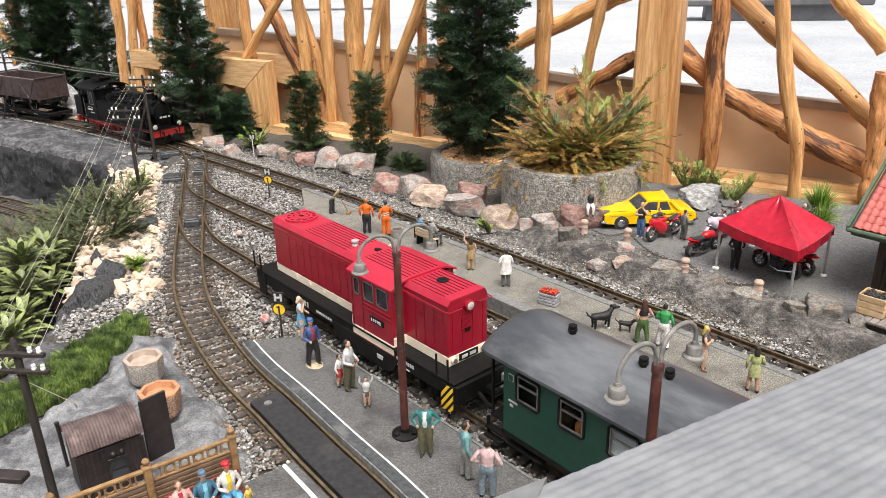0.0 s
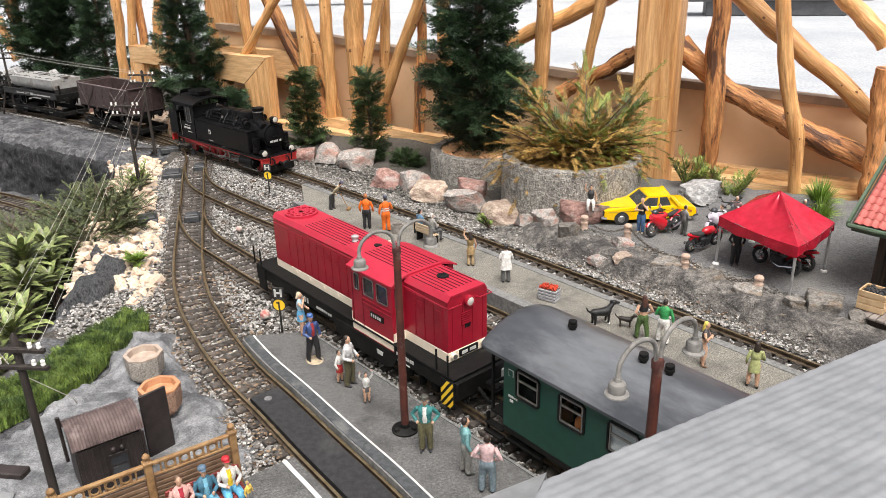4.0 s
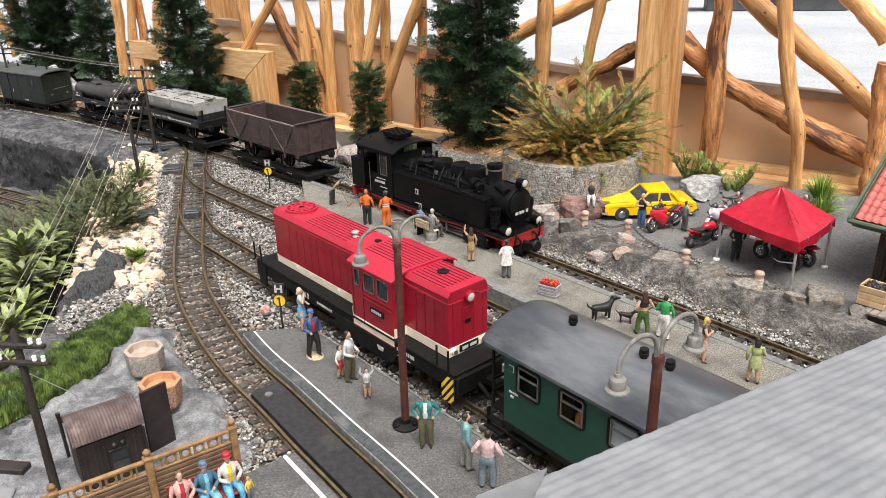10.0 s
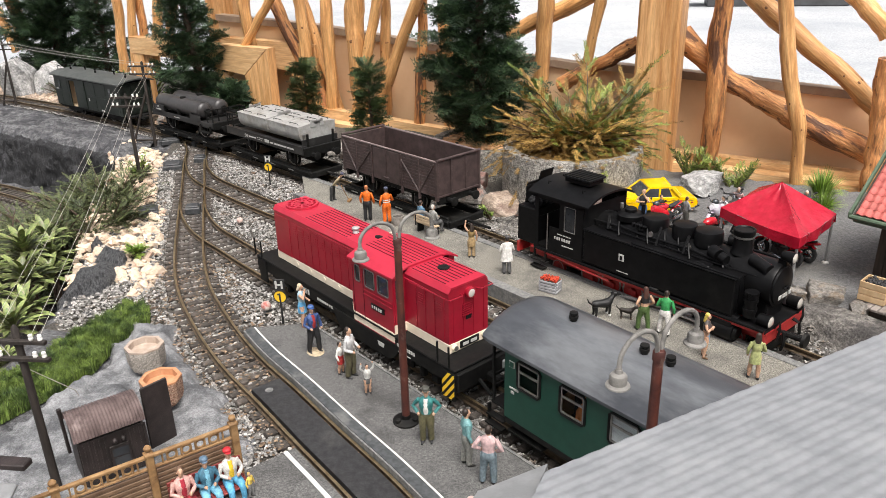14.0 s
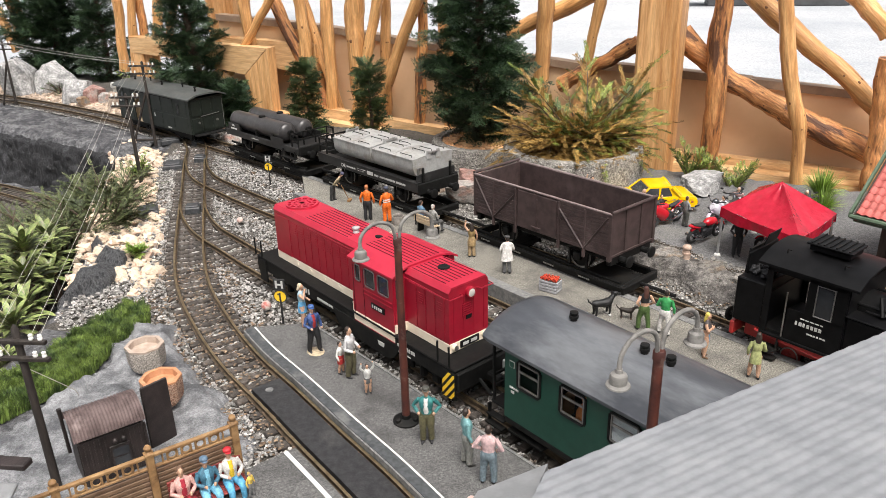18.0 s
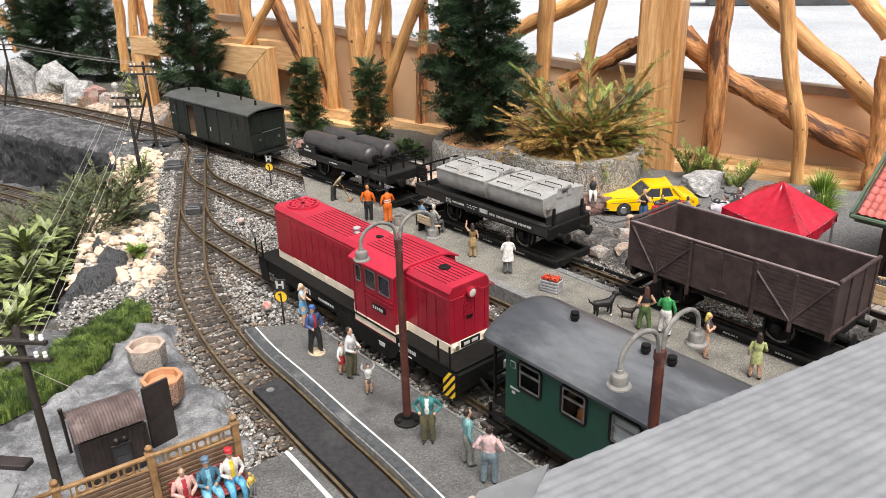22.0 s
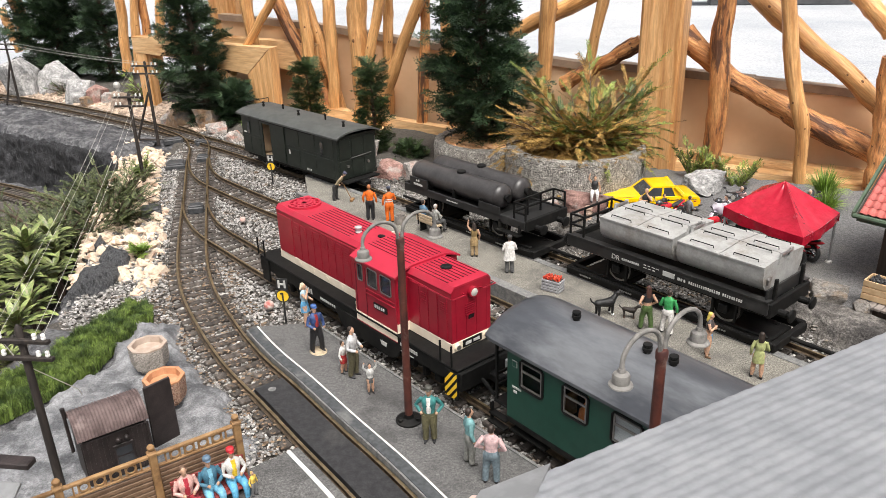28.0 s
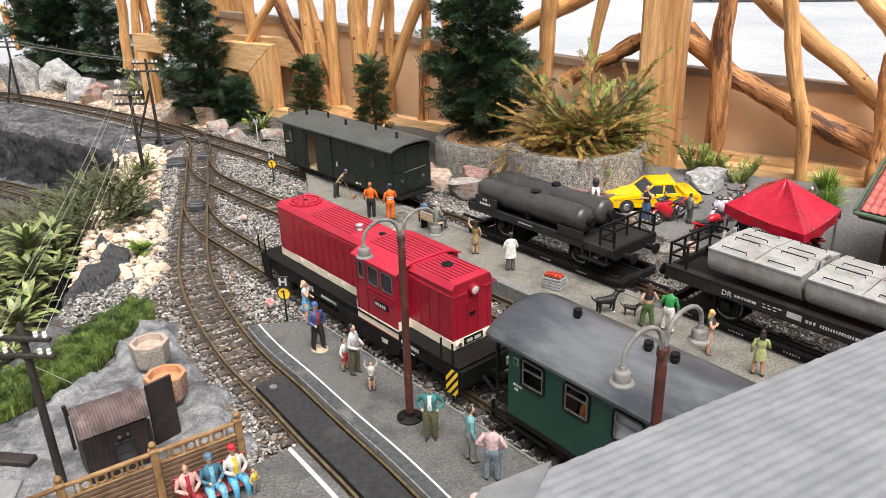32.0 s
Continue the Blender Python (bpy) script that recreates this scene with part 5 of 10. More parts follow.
    for s in (-1, 1):
        part("brake_hose", Mesh().ring_tube([(.223, s * .02, .04), (.232, s * .02, .037), (.234, s * .021, .022), (.231, s * .02, .012)], .0022, 6), M_FRAME, w)
        part("brake_hose", Mesh().ring_tube([(.223, s * .03, .045), (.229, s * .03, .056), (.231, s * .03, .044), (.228, s * .03, .03)], .0018, 6), M_FRAME, w)
        lp = part("headlamp", Mesh().ring_tube([(.205, s * .038, .055), (.219, s * .038, .055), (.221, s * .038, .055)], [.0075, .0085, .0085], 16), M_BLACK, w)
        part("lens", Mesh().ring_tube([(.2212, s * .038, .055), (.2225, s * .038, .055)], [.0072, .005], 16), M_LAMPGLASS, lp, "clear lamp lens")
    # boiler
    bz, br = .091, .0285
    boiler = part("boiler", Mesh().ring_tube([(-.1, 0, bz), (.155, 0, bz)], br, 28), M_BLACK, w)
    for x in (-.05, .0, .05, .1):
        part("boiler_band", Mesh().ring_tube([(x, 0, bz), (x + .002, 0, bz)], br + .0006, 28, False), M_BLACK, boiler)
    smoke = part("smokebox", Mesh().ring_tube([(.15, 0, bz - .001), (.205, 0, bz - .001), (.209, 0, bz - .001)], [.0305, .0305, .029], 28), M_BLACK, w)
    part("smokebox_door", Mesh().ring_tube([(.209, 0, bz - .001), (.2115, 0, bz - .001), (.214, 0, bz - .001), (.2155, 0, bz - .001)], [.0255, .025, .018, .008], 24), M_BLACK, smoke)
    part("door_handle", Mesh().box((.217, 0, bz - .001), (.002, .016, .0025), .0006).cyl((.2155, 0, bz - .001), (.22, 0, bz - .001), .002, seg=8), M_BLACK, smoke)
    for dy, wd in ((-.013, .007), (-.001, .012), (.012, .005)):
        part("number_bar", Mesh().box((.2158, dy, bz - .012), (.001, wd, .005)), M_BAR, smoke)
    lamp = part("headlamp", Mesh().ring_tube([(.205, 0, .131), (.219, 0, .131), (.2215, 0, .131)], [.006, .0078, .0078], 16).box((.207, 0, .122), (.012, .006, .01), .001), M_BLACK, smoke)
    part("lens", Mesh().ring_tube([(.2216, 0, .131), (.223, 0, .131)], [.0066, .0045], 16), M_LAMPGLASS, lamp, "clear lamp lens")
    part("saddle", Mesh().box((.18, 0, .056), (.05, .044, .03), .002), M_BLACK, smoke)
    part("chimney", Mesh().lathe((.149, 0, .118), [(.0155, 0), (.013, .006), (.0125, .024), (.0145, .027), (.0145, .033), (.0125, .0335), (.011, .032)], 24), M_BLACK, w)
    part("chimney_band", Mesh().lathe((.149, 0, .1405), [(.0138, 0), (.0138, .003)], 24, False), M_STEEL, w, "thin worn ring on the chimney")
    for x, r, h in ((.098, .0195, .022), (.06, .018, .021), (.01, .019, .019)):
        part("dome", Mesh().lathe((x, 0, .115), [(r, 0), (r, h * .8), (r * .94, h * .95), (r * .8, h), (.003, h + .001)], 24), M_BLACK, boiler)
    part("safety_valve", Mesh().lathe((-.035, 0, .118), [(.02, 0), (.02, .008), (.016, .011), (.009, .012), (.009, .016), (.006, .018)], 20).cyl((-.02, .01, .125), (-.02, .01, .142), .003, seg=8), M_BLACK, boiler)
    part("feed_pump", Mesh().ring_tube([(.118, -.022, .118), (.132, -.027, .116)], .009, 14).ring_tube([(.135, -.028, .116), (.145, -.03, .114)], .007, 14), M_BLACK, boiler)
    part("bell", Mesh().ring_tube([(.172, -.014, .12), (.2, -.02, .114)], .008, 14), M_BLACK, boiler)
    # pipework along the boiler, cab flap, tank edge and pump fins
    part("cab_flap", Mesh().box((0, 0, .009), (.0015, .03, .018), .0003).mesh("cab_flap", M_BLACK), None, w, at=pose(-.212, 0, .142, 0, 18, 0))
    for s in (-1, 1):
        part("pipe", Mesh().ring_tube([(-.09, s * .026, .111), (-.03, s * .0265, .113), (.02, s * .027, .1115), (.09, s * .0275, .113), (.15, s * .031, .108)], .0019, 7), M_BLACK, boiler)
        part("pipe", Mesh().ring_tube([(-.06, s * .018, .122), (-.055, s * .026, .116), (-.05, s * .033, .106)], .0024, 7), M_BLACK, boiler)
        part("pipe", Mesh().ring_tube([(.075, s * .012, .124), (.079, s * .024, .117), (.081, s * .033, .105)], .0022, 7), M_BLACK, boiler)
        part("sand_pipe", Mesh().ring_tube([(.03, s * .014, .125), (.034, s * .026, .116), (.036, s * .034, .104)], .0018, 7), M_BLACK, boiler)
        part("tank_lip", Mesh().box((.0455, s * .0395, .1025), (.257, .0245, .0018), .0006), M_BLACK, w)
        for k in range(6):
            part("pump_fin", Mesh().ring_tube([(.192, s * .041, .0815 + k * .0014), (.192, s * .041, .0822 + k * .0014)], .0094, 12), M_BLACK, w)
        part("lamp_bracket", Mesh().box((.21, s * .038, .0475), (.008, .004, .006), .001), M_BLACK, w)
    for k in range(4):
        part("valve", Mesh().lathe((-.012 + k * .0065, -.022, .117), [(.0022, 0), (.0022, .004), (.0034, .0045), (.0034, .0055), (.001, .007)], 8), M_BLACK, boiler)
    part("generator", Mesh().ring_tube([(.118, .02, .121), (.137, .024, .121)], .0085, 14).ring_tube([(.123, .02, .121), (.126, .021, .121)], .0105, 14), M_BLACK, boiler)
    part("whistle", Mesh().lathe((-.058, .008, .12), [(.0015, 0), (.0015, .006), (.0028, .007), (.0028, .015), (.001, .016)], 8), M_STEEL, boiler)
    rng = random.Random(8)
    for i in range(9):
        y = -.012 - .014 * rng.random()
        x = -.06 + i * .024
        part("pipe", Mesh().ring_tube([(x, y, .12), (x + .006, y - .008, .113), (x + .012, y - .014, .105)], .0014, 6), M_BLACK, boiler)
    for s in (-1, 1):
        part("handrail", Mesh().ring_tube([(-.07, s * .0305, .107), (.19, s * .0325, .107)], .0011, 6), M_BLACK, boiler)
        part("air_pump", Mesh().ring_tube([(.192, s * .041, .055), (.192, s * .041, .088)], .008, 14).ring_tube([(.192, s * .041, .063), (.192, s * .041, .067)], .0095, 14).ring_tube([(.192, s * .041, .076), (.192, s * .041, .08)], .0095, 14), M_BLACK, w)
        part("steam_pipe", Mesh().ring_tube([(.165, s * .028, .09), (.168, s * .038, .08), (.16, s * .043, .055)], .006, 10), M_BLACK, w)
    part("valve_wheel", Mesh().lathe((0, 0, 0), [(.004, -.001), (.004, .001)], 12).mesh("valve_wheel", M_STEEL), None, boiler, at=pose(.022, -.027, .116, 80, 0, 0))
    part("valve_wheel", Mesh().lathe((0, 0, 0), [(.004, -.001), (.004, .001)], 12).mesh("valve_wheel", M_STEEL), None, boiler, at=pose(.085, -.027, .114, 80, 0, 0))
    # cab: walls with windows, roof, coal bunker
    c0, c1, cz0, cz1 = -.183, -.083, .046, .139
    for s in (-1, 1):
        y = s * .0505
        side = part("cab_side", Mesh().box(((c0 + c1) / 2 + .016, y, .067), (c1 - c0 - .032, .002, .044), 0).box((c1 - .007, y, .113), (.014, .002, .052), 0).box((c1 - .042, y, .113), (.01, .002, .052), 0).box(((c0 + c1) / 2, y, .135), (c1 - c0, .002, .01), 0).box((c0 + .004, y, .09), (.008, .002, .09), 0), M_BLACK, w)
        part("cab_window", Mesh().box((c1 - .0255, y, .11), (.022, .0008, .042), 0), M_GLASS, side, "dark cab window")
        part("window_frame", Mesh().ring_tube([(c1 - .036, y - s * -.0015, .09), (c1 - .015, y - s * -.0015, .09), (c1 - .015, y - s * -.0015, .129), (c1 - .036, y - s * -.0015, .129), (c1 - .036, y - s * -.0015, .09)], .0009, 5), M_STEEL, side)
        part("grab_rail", Mesh().cyl((c0 + .03, y + s * .003, .05), (c0 + .03, y + s * .003, .11), .001, seg=6), M_STEEL, side)
        bars(side, c1 - .056, y + s * .0012, .074, .034, .0046, 7, side=s)
        bars(side, c1 - .05, y + s * .001, .081, .03, .0012, 5, side=s)
        bars(side, c1 - .04, y + s * .001, .0645, .024, .0018, 6, side=s)
    part("cab_front", Mesh().box((c1, 0, .09), (.003, .1, .088), .0005), M_BLACK, w)
    part("cab_back", Mesh().box((c0, 0, .07), (.003, .1, .05), .0005), M_BLACK, w)
    part("cab_floor", Mesh().box(((c0 + c1) / 2, 0, .05), (c1 - c0, .098, .004), 0), M_FRAME, w)
    out = []
    rw, n = .055, 12
    for k in range(n + 1):
        y = -rw + 2 * rw * k / n
        out.append((y, cz1 + .0135 * (1 - abs(y / rw) ** 2.4)))
    roof = part("cab_roof", Mesh().prism(out + [(y, z - .003) for y, z in out[::-1]], "x", c0 - .012, c1 + .012), M_BLACK, w)
    part("roof_vent", Mesh().box((-.128, 0, .158), (.05, .034, .007), .001).box((-.128, 0, .1635), (.056, .040, .003), .001), M_BLACK, roof, "slatted roof ventilator")
    for k in range(7):
        part("slat", Mesh().box((-.15 + k * .0075, 0, .1655), (.002, .038, .002)), M_FRAME, roof)
    part("roof_hook", Mesh().ring_tube([(-.17, -.035, .15), (-.17, -.035, .155), (-.165, -.035, .155)], .001, 5).ring_tube([(-.1, -.035, .15), (-.1, -.035, .155), (-.095, -.035, .155)], .001, 5), M_FRAME, roof)
    bunk = part("bunker", Mesh().box((-.203, 0, .078), (.04, .1, .06), .0015), M_BLACK, w)
    part("bunker_extension", Mesh().box((-.219, 0, .121), (.003, .07, .03), .001).prism([(-.035, .106), (.035, .106), (.03, .14), (-.03, .14)], "x", -.222, -.219), M_BLACK, bunk)
    cm = Mesh()
    for i in range(60):
        cm.ball((-.203 + rng.uniform(-.014, .014), rng.uniform(-.04, .04), .11 + rng.uniform(0, .007)), rng.uniform(.003, .006), 6, 4, .25, rng)
    part("coal", cm, M_COAL, bunk, "heap of black coal", smooth=0)
    return w


STEAM, GONDOLA, POTS, TANKS, VAN = build_steam(), build_gondola(), build_pots(), build_tanks(), build_van()
for _p in STEAM.children:                # a compact narrow-gauge engine
    _p.matrix_basis = Matrix.Translation((-.0105, 0, 0)) @ Matrix.Diagonal((.95, 1, .985, 1)) @ _p.matrix_basis


# ------------------------------------------------------------------ red diesel locomotive
def loco_pose(s, o, z=0, turn=0):
    x, y = by_loco(s, o)
    return pose(x, y, z, 0, 0, LYAW + turn)


def hood(parent, x0, x1, hw, z0, z1, band):
    """A machine hood with a cream band, chamfered roof edges and dark roof grooves."""
    c = .006
    body = part("hood", Mesh().prism([(-hw, z0 + band), (hw, z0 + band), (hw, z1 - c), (hw - c * .8, z1), (-hw + c * .8, z1), (-hw, z1 - c)], "x", x0, x1), M_LRED, parent, "carmine red hood")
    # roof skin in the brightened red, sky light painted in
    part("hood_roof", Mesh().prism([(-hw - .0006, z1 - c * .9), (-hw + c * .8 - .0004, z1 + .0012), (hw - c * .8 + .0004, z1 + .0012), (hw + .0006, z1 - c * .9), (hw - c * .8, z1 - .001), (-hw + c * .8, z1 - .001)], "x", x0 - .0006, x1 + .0006), M_LREDLIT, body, "red roof skin brightened for sky light")
    part("cream_band", Mesh().box(((x0 + x1) / 2, 0, z0 + band / 2), (x1 - x0 + .0008, 2 * hw + .0012, band), .0006), M_CREAMP, body, "cream band along the foot")
    return body


def build_diesel():
    w = thing("diesel_locomotive", "carmine red hood diesel locomotive with cream band and black frame", "locomotive", loco_pose(0, 0))
    hw, z0, z1, band = .031, .0505, .1345, .0125
    rear, front = hood(w, -.2005, .031, hw, z0, z1, band), hood(w, .119, .2005, hw, z0, z1, band)
    # frame, walkway, tank and bogies
    part("frame", Mesh().box((0, 0, .0375), (.462, .1, .021), .002), M_FRAME, w, "black frame with white lettering")
    part("walkway", Mesh().box((0, 0, .0492), (.466, .104, .0026), .0008), M_FRAME, w)
    for s in (-1, 1):
        ms = Mesh()
        ms.prism([(-.02, .038), (.13, .038), (.118, .018), (.105, .012), (.005, .012), (-.008, .018)], "y", s * .05 - .002, s * .05 + .002)
        part("skirt", ms, M_FRAME, w, "bowed black side skirt")
        for x in (-.16, .16):
            bg_ = part("bogie", Mesh().box((x, s * .035, .018), (.115, .006, .012), .002).box((x - .025, s * .039, .014), (.014, .006, .012), .002).box((x + .025, s * .039, .014), (.014, .006, .012), .002).ring_tube([(x, s * .0385, .008), (x, s * .0385, .026)], .005, 8), M_FRAME, w)
            for d in (-.03, .03):
                wheel(bg_, x + d, s * .0245, .0155, .0155, .006)
        bars(w, -.10, s * .0505, .0375, .022, .008, 3, side=s)
        bars(w, -.06, s * .0505, .036, .045, .0035, 9, side=s)
        bars(w, .125, s * .0505, .0395, .035, .0045, 8, side=s)
        bars(w, .125, s * .0505, .031, .035, .0012, 1, side=s)
        part("marking", Mesh().prism([(.088, .025), (.098, .025), (.1, .031), (.086, .031)], "y", s * .053, s * .0535), M_BAR, w)
        for x in (-.217, .222):
            pl = part("warning_plate", Mesh().box((x, s * .051, .028), (.022, .003, .036), .0006), M_FRAME, w, "black end step plate")
            for k in range(4 if x > 0 else 0):
                a, lo, hi, th = -.0095 + k * .0115, .0108, .0452, .0062
                low = [(u, min(max(a + u * 1.3, lo), hi)) for u in np.linspace(0, .0212, 9)]
                upp = [(u, min(max(a + th + u * 1.3, lo), hi)) for u in np.linspace(0, .0212, 9)]
                quads = [(p, q, r_, t_) for p, q, r_, t_ in zip(low, low[1:], upp[1:], upp) if t_[1] - p[1] + r_[1] - q[1] > 1e-6]
                if quads:
                    ms = Mesh()
                    for four in quads:
                        ms.add([(x - .0106 + u, s * .0529, v) for u, v in four], [(0, 1, 2, 3)])
                    part("stripe", ms, M_YELLOW, pl, "yellow warning stripe", smooth=0)
            part("handrail", Mesh().cyl((x - .02, s * .051, .05), (x - .02, s * .051, .077), .0014, seg=6), M_FRAME, w)
            part("handrail", Mesh().cyl((x, s * .051, .05), (x, s * .051, .077), .0014, seg=6), M_FRAME, w)
    for k in (-1, 1):
        part("end_beam", Mesh().box((k * .234, 0, .0345), (.006, .1, .024), .001), M_FRAME, w)
        part("coupler", Mesh().box((k * .246, 0, .026), (.022, .012, .012), .002).box((k * .258, .006, .026), (.008, .014, .016), .002).cyl((k * .24, -.02, .03), (k * .262, -.022, .02), .0022, seg=6), M_FRAME, w)
        part("coupler_bracket", Mesh().box((k * .242, .03, .032), (.014, .02, .012), .001), mat("primer_grey", (.3, .3, .3), (.36, .36, .36), 60, .6), w)
    # cab
    c0, c1, cw, cz0, cz1 = .031, .119, .05, .033, .129
    for s in (-1, 1):
        y = s * (cw - .001)
        wins = [(c0 + .009, c0 + .020, .1, .122), (c0 + .030, c0 + .051, .098, .1225), (c0 + .058, c0 + .080, .098, .1225)]
        ms = Mesh().box(((c0 + c1) / 2, y, (cz0 + .017 + .098) / 2), (c1 - c0, .002, .098 - cz0 - .017), 0)
        ms.box(((c0 + c1) / 2, y, (.1225 + cz1) / 2), (c1 - c0, .002, cz1 - .1225), 0)
        xs = [c0] + [v for a, b, _, _ in wins for v in (a, b)] + [c1]
        for a, b in zip(xs[::2], xs[1::2]):
            ms.box(((a + b) / 2, y, (.098 + .1225) / 2), (b - a, .002, .0245), 0)
        side = part("cab_side", ms, M_LRED, w)
        part("cream_band", Mesh().box(((c0 + c1) / 2 + .0, s * (cw - .0006), cz0 + .0125), (c1 - c0, .0022, .014), .0004), M_CREAMP, side, "cream band along the foot")
        part("red_edge", Mesh().box(((c0 + c1) / 2, s * (cw - .0004), cz0 + .004), (c1 - c0, .002, .005), .0004), M_LRED, side)
        for a, b, p, q in wins:
            part("window_pane", Mesh().box(((a + b) / 2, y, (p + q) / 2), (b - a, .0006, q - p), 0), M_GLASS, side, "dark cab window pane")
            yy = s * (cw + .0006)
            part("window_frame", Mesh().ring_tube([(a + .002, yy, p), (b - .002, yy, p), (b, yy, p + .002), (b, yy, q - .002), (b - .002, yy, q), (a + .002, yy, q), (a, yy, q - .002), (a, yy, p + .002), (a + .002, yy, p)], .0008, 5), M_STEEL, side, "thin bright window frame")
        part("door_edge", Mesh().box((c0 + .026, s * (cw + .0003), .085), (.0008, .001, .07)).box((c0 + .004, s * (cw + .0003), .085), (.0008, .001, .07)), M_GROOVE, side)
        part("rib", Mesh().box((c0 + .056, s * (cw + .0006), .092), (.06, .0014, .0012)), M_LRED, side)
        part("rib", Mesh().box((c0 + .056, s * (cw + .0006), .086), (.06, .0014, .0012)), M_LRED, side)
        np_ = part("name_plate", Mesh().box((c0 + .056, s * (cw + .0008), .075), (.028, .0016, .008), .0003), M_FRAME, side, "black plate with pale bars")
        bars(np_, c0 + .045, s * (cw + .0014), .075, .022, .004, 5, side=s)
    for x in (c0, c1):
        ms = Mesh().box((x, 0, (cz0 + .098) / 2), (.002, 2 * cw - .004, .098 - cz0), 0).box((x, 0, .1265), (.002, 2 * cw - .004, .006), 0)
        for y in (-.0475, -.0325, .0325, .0475):
            ms.box((x, y, .11), (.002, .003, .03), 0)
        part("cab_end", ms, M_LRED, w)
        for y in (-.04, .04):
            part("window_pane", Mesh().box((x, y, .111), (.0008, .0125, .026), 0), M_GLASS, w, "narrow dark end window")
        part("cream_band", Mesh().box((x + (.0012 if x > .1 else -.0012), 0, cz0 + .0245), (.0008, 2 * cw, .012)), M_CREAMP, w)
    out = []
    for k in range(13):
        y = -.0525 + .105 * k / 12
        t = abs(y / .0525)
        out.append((y, .1385 - .0095 * max(0, t - .45) ** 1.6 / .55 ** 1.6))
    # cab roof likewise takes the red with sky light in it
    roof = part("cab_roof", Mesh().prism(out + [(y, z - .0025) for y, z in out[::-1]], "x", c0 - .004, c1 + .004), M_LREDLIT, w, "arched red cab roof brightened for sky light")
    # roof grooves along the whole top, fan, hatches
    for i in range(9):
        y = -.024 + i * .006
        for a, b, z in ((-.118, -.012, z1 + .0016), (c0, c1, .1388), (c1 + .008, .188, z1 + .0016)):
            part("roof_rib", Mesh().box(((a + b) / 2, y, z - (0 if abs(y) < .025 else .0004)), (b - a, .0009, .0007)), M_GROOVE, roof if a == c0 else rear, smooth=0)
    fan = part("fan_ring", Mesh().lathe((-.168, 0, z1 + .001), [(.0245, 0), (.0245, .0035), (.0215, .0035), (.0215, .0005)], 32, False), M_LREDLIT, rear)
    part("fan_well", Mesh().lathe((-.168, 0, z1 + .0012), [(.0215, 0), (.0215, .0006)], 32), M_GROOVE, fan, "dark fan opening")
    for r in (.015, .0085):
        part("fan_bar", Mesh().lathe((-.168, 0, z1 + .0015), [(r + .0016, 0), (r + .0016, .003), (r - .0016, .003), (r - .0016, 0)], 28, False), M_LREDLIT, fan)
    for k in range(6):
        a = math.pi * k / 6
        part("fan_spoke", Mesh().box((0, 0, 0), (.046, .0028, .0026)).mesh("fan_spoke", M_LREDLIT, 0), None, fan, at=pose(-.168, 0, z1 + .0033, 0, 0, math.degrees(a)))
    part("horn", Mesh().lathe((-.018, -.006, z1 + .001), [(.0048, 0), (.0042, .002), (.0036, .004), (.0052, .0055), (.0054, .0075), (.0035, .0085)], 16), mat("grey_plastic", (.3, .3, .3), None, 60, .5), rear, "grey mushroom-shaped horn")
    part("horn", Mesh().ring_tube([(.02, .022, z1 + .004), (.03, .022, z1 + .006)], [.001, .003], 10), M_CREAMP, rear, "small cream horn")
    part("hatch", Mesh().lathe((.018, .006, z1 + .0012), [(.0065, 0), (.0065, .0012), (.005, .0016)], 20, sy=.7), M_FRAME, rear, "black oval hatch")
    part("exhaust", Mesh().lathe((.152, .004, z1 + .0012), [(.0075, 0), (.0075, .0014), (.006, .002), (.004, .001)], 20), M_FRAME, front, "black round exhaust")
    # doors, louvres and rails on the hoods
    for s in (-1, 1):
        yy = s * (hw + .0005)
        for k in range(9):
            x = -.142 + k * .0185
            part("door_panel", Mesh().box((x, yy, .093), (.0165, .0012, .056), .0004), M_LRED, rear)
            lz = .114
            for j in range(6 if k > 6 else 4):
                part("louvre", Mesh().box((x, s * (hw + .0013), lz - j * .0035), (.0095, .0012, .0016), 0), M_LRED, rear, smooth=0)
            if k % 2 == 0:
                part("hatch_ring", Mesh().ring_tube([(x, s * (hw + .0008), .0568), (x, s * (hw + .0016), .0568)], .0035, 12), M_CREAMP, rear)
        part("door_panel", Mesh().box((-.176, yy, .093), (.04, .0012, .06), .0004), M_LRED, rear)
        for k in range(4):
            x = .134 + k * .0172
            part("door_panel", Mesh().box((x, yy, .093), (.015, .0012, .056), .0004), M_LRED, front)
            if k in (1, 3):
                for j in range(5):
                    part("louvre", Mesh().box((x, s * (hw + .0013), .113 - j * .003), (.0095, .0012, .0014), 0), M_LRED, front, smooth=0)
        part("handrail", Mesh().ring_tube([(c1 + .004, s * (hw + .004), .126), (.196, s * (hw + .004), .1235), (.206, s * (hw + .003), .1235), (.206, s * .014, .1235), (.2005, s * .013, .1235)], .0008, 6), M_LRED, front)
        part("handrail", Mesh().ring_tube([(-.1, s * (hw + .003), .127), (c0, s * (hw + .003), .127)], .0007, 6), M_LRED, rear)
        part("lamp", Mesh().ring_tube([(.2, s * .024, .0575), (.2045, s * .024, .0575)], .0042, 14), M_CREAMP, front)
        part("lens", Mesh().ring_tube([(.2046, s * .024, .0575), (.2052, s * .024, .0575)], .0032, 14), M_STEEL, front, "dull tail lamp lens")
    hl = part("headlamp", Mesh().ring_tube([(.199, 0, .1225), (.2055, 0, .1225), (.2062, 0, .1225)], [.0062, .0072, .0062], 20), M_LRED, front)
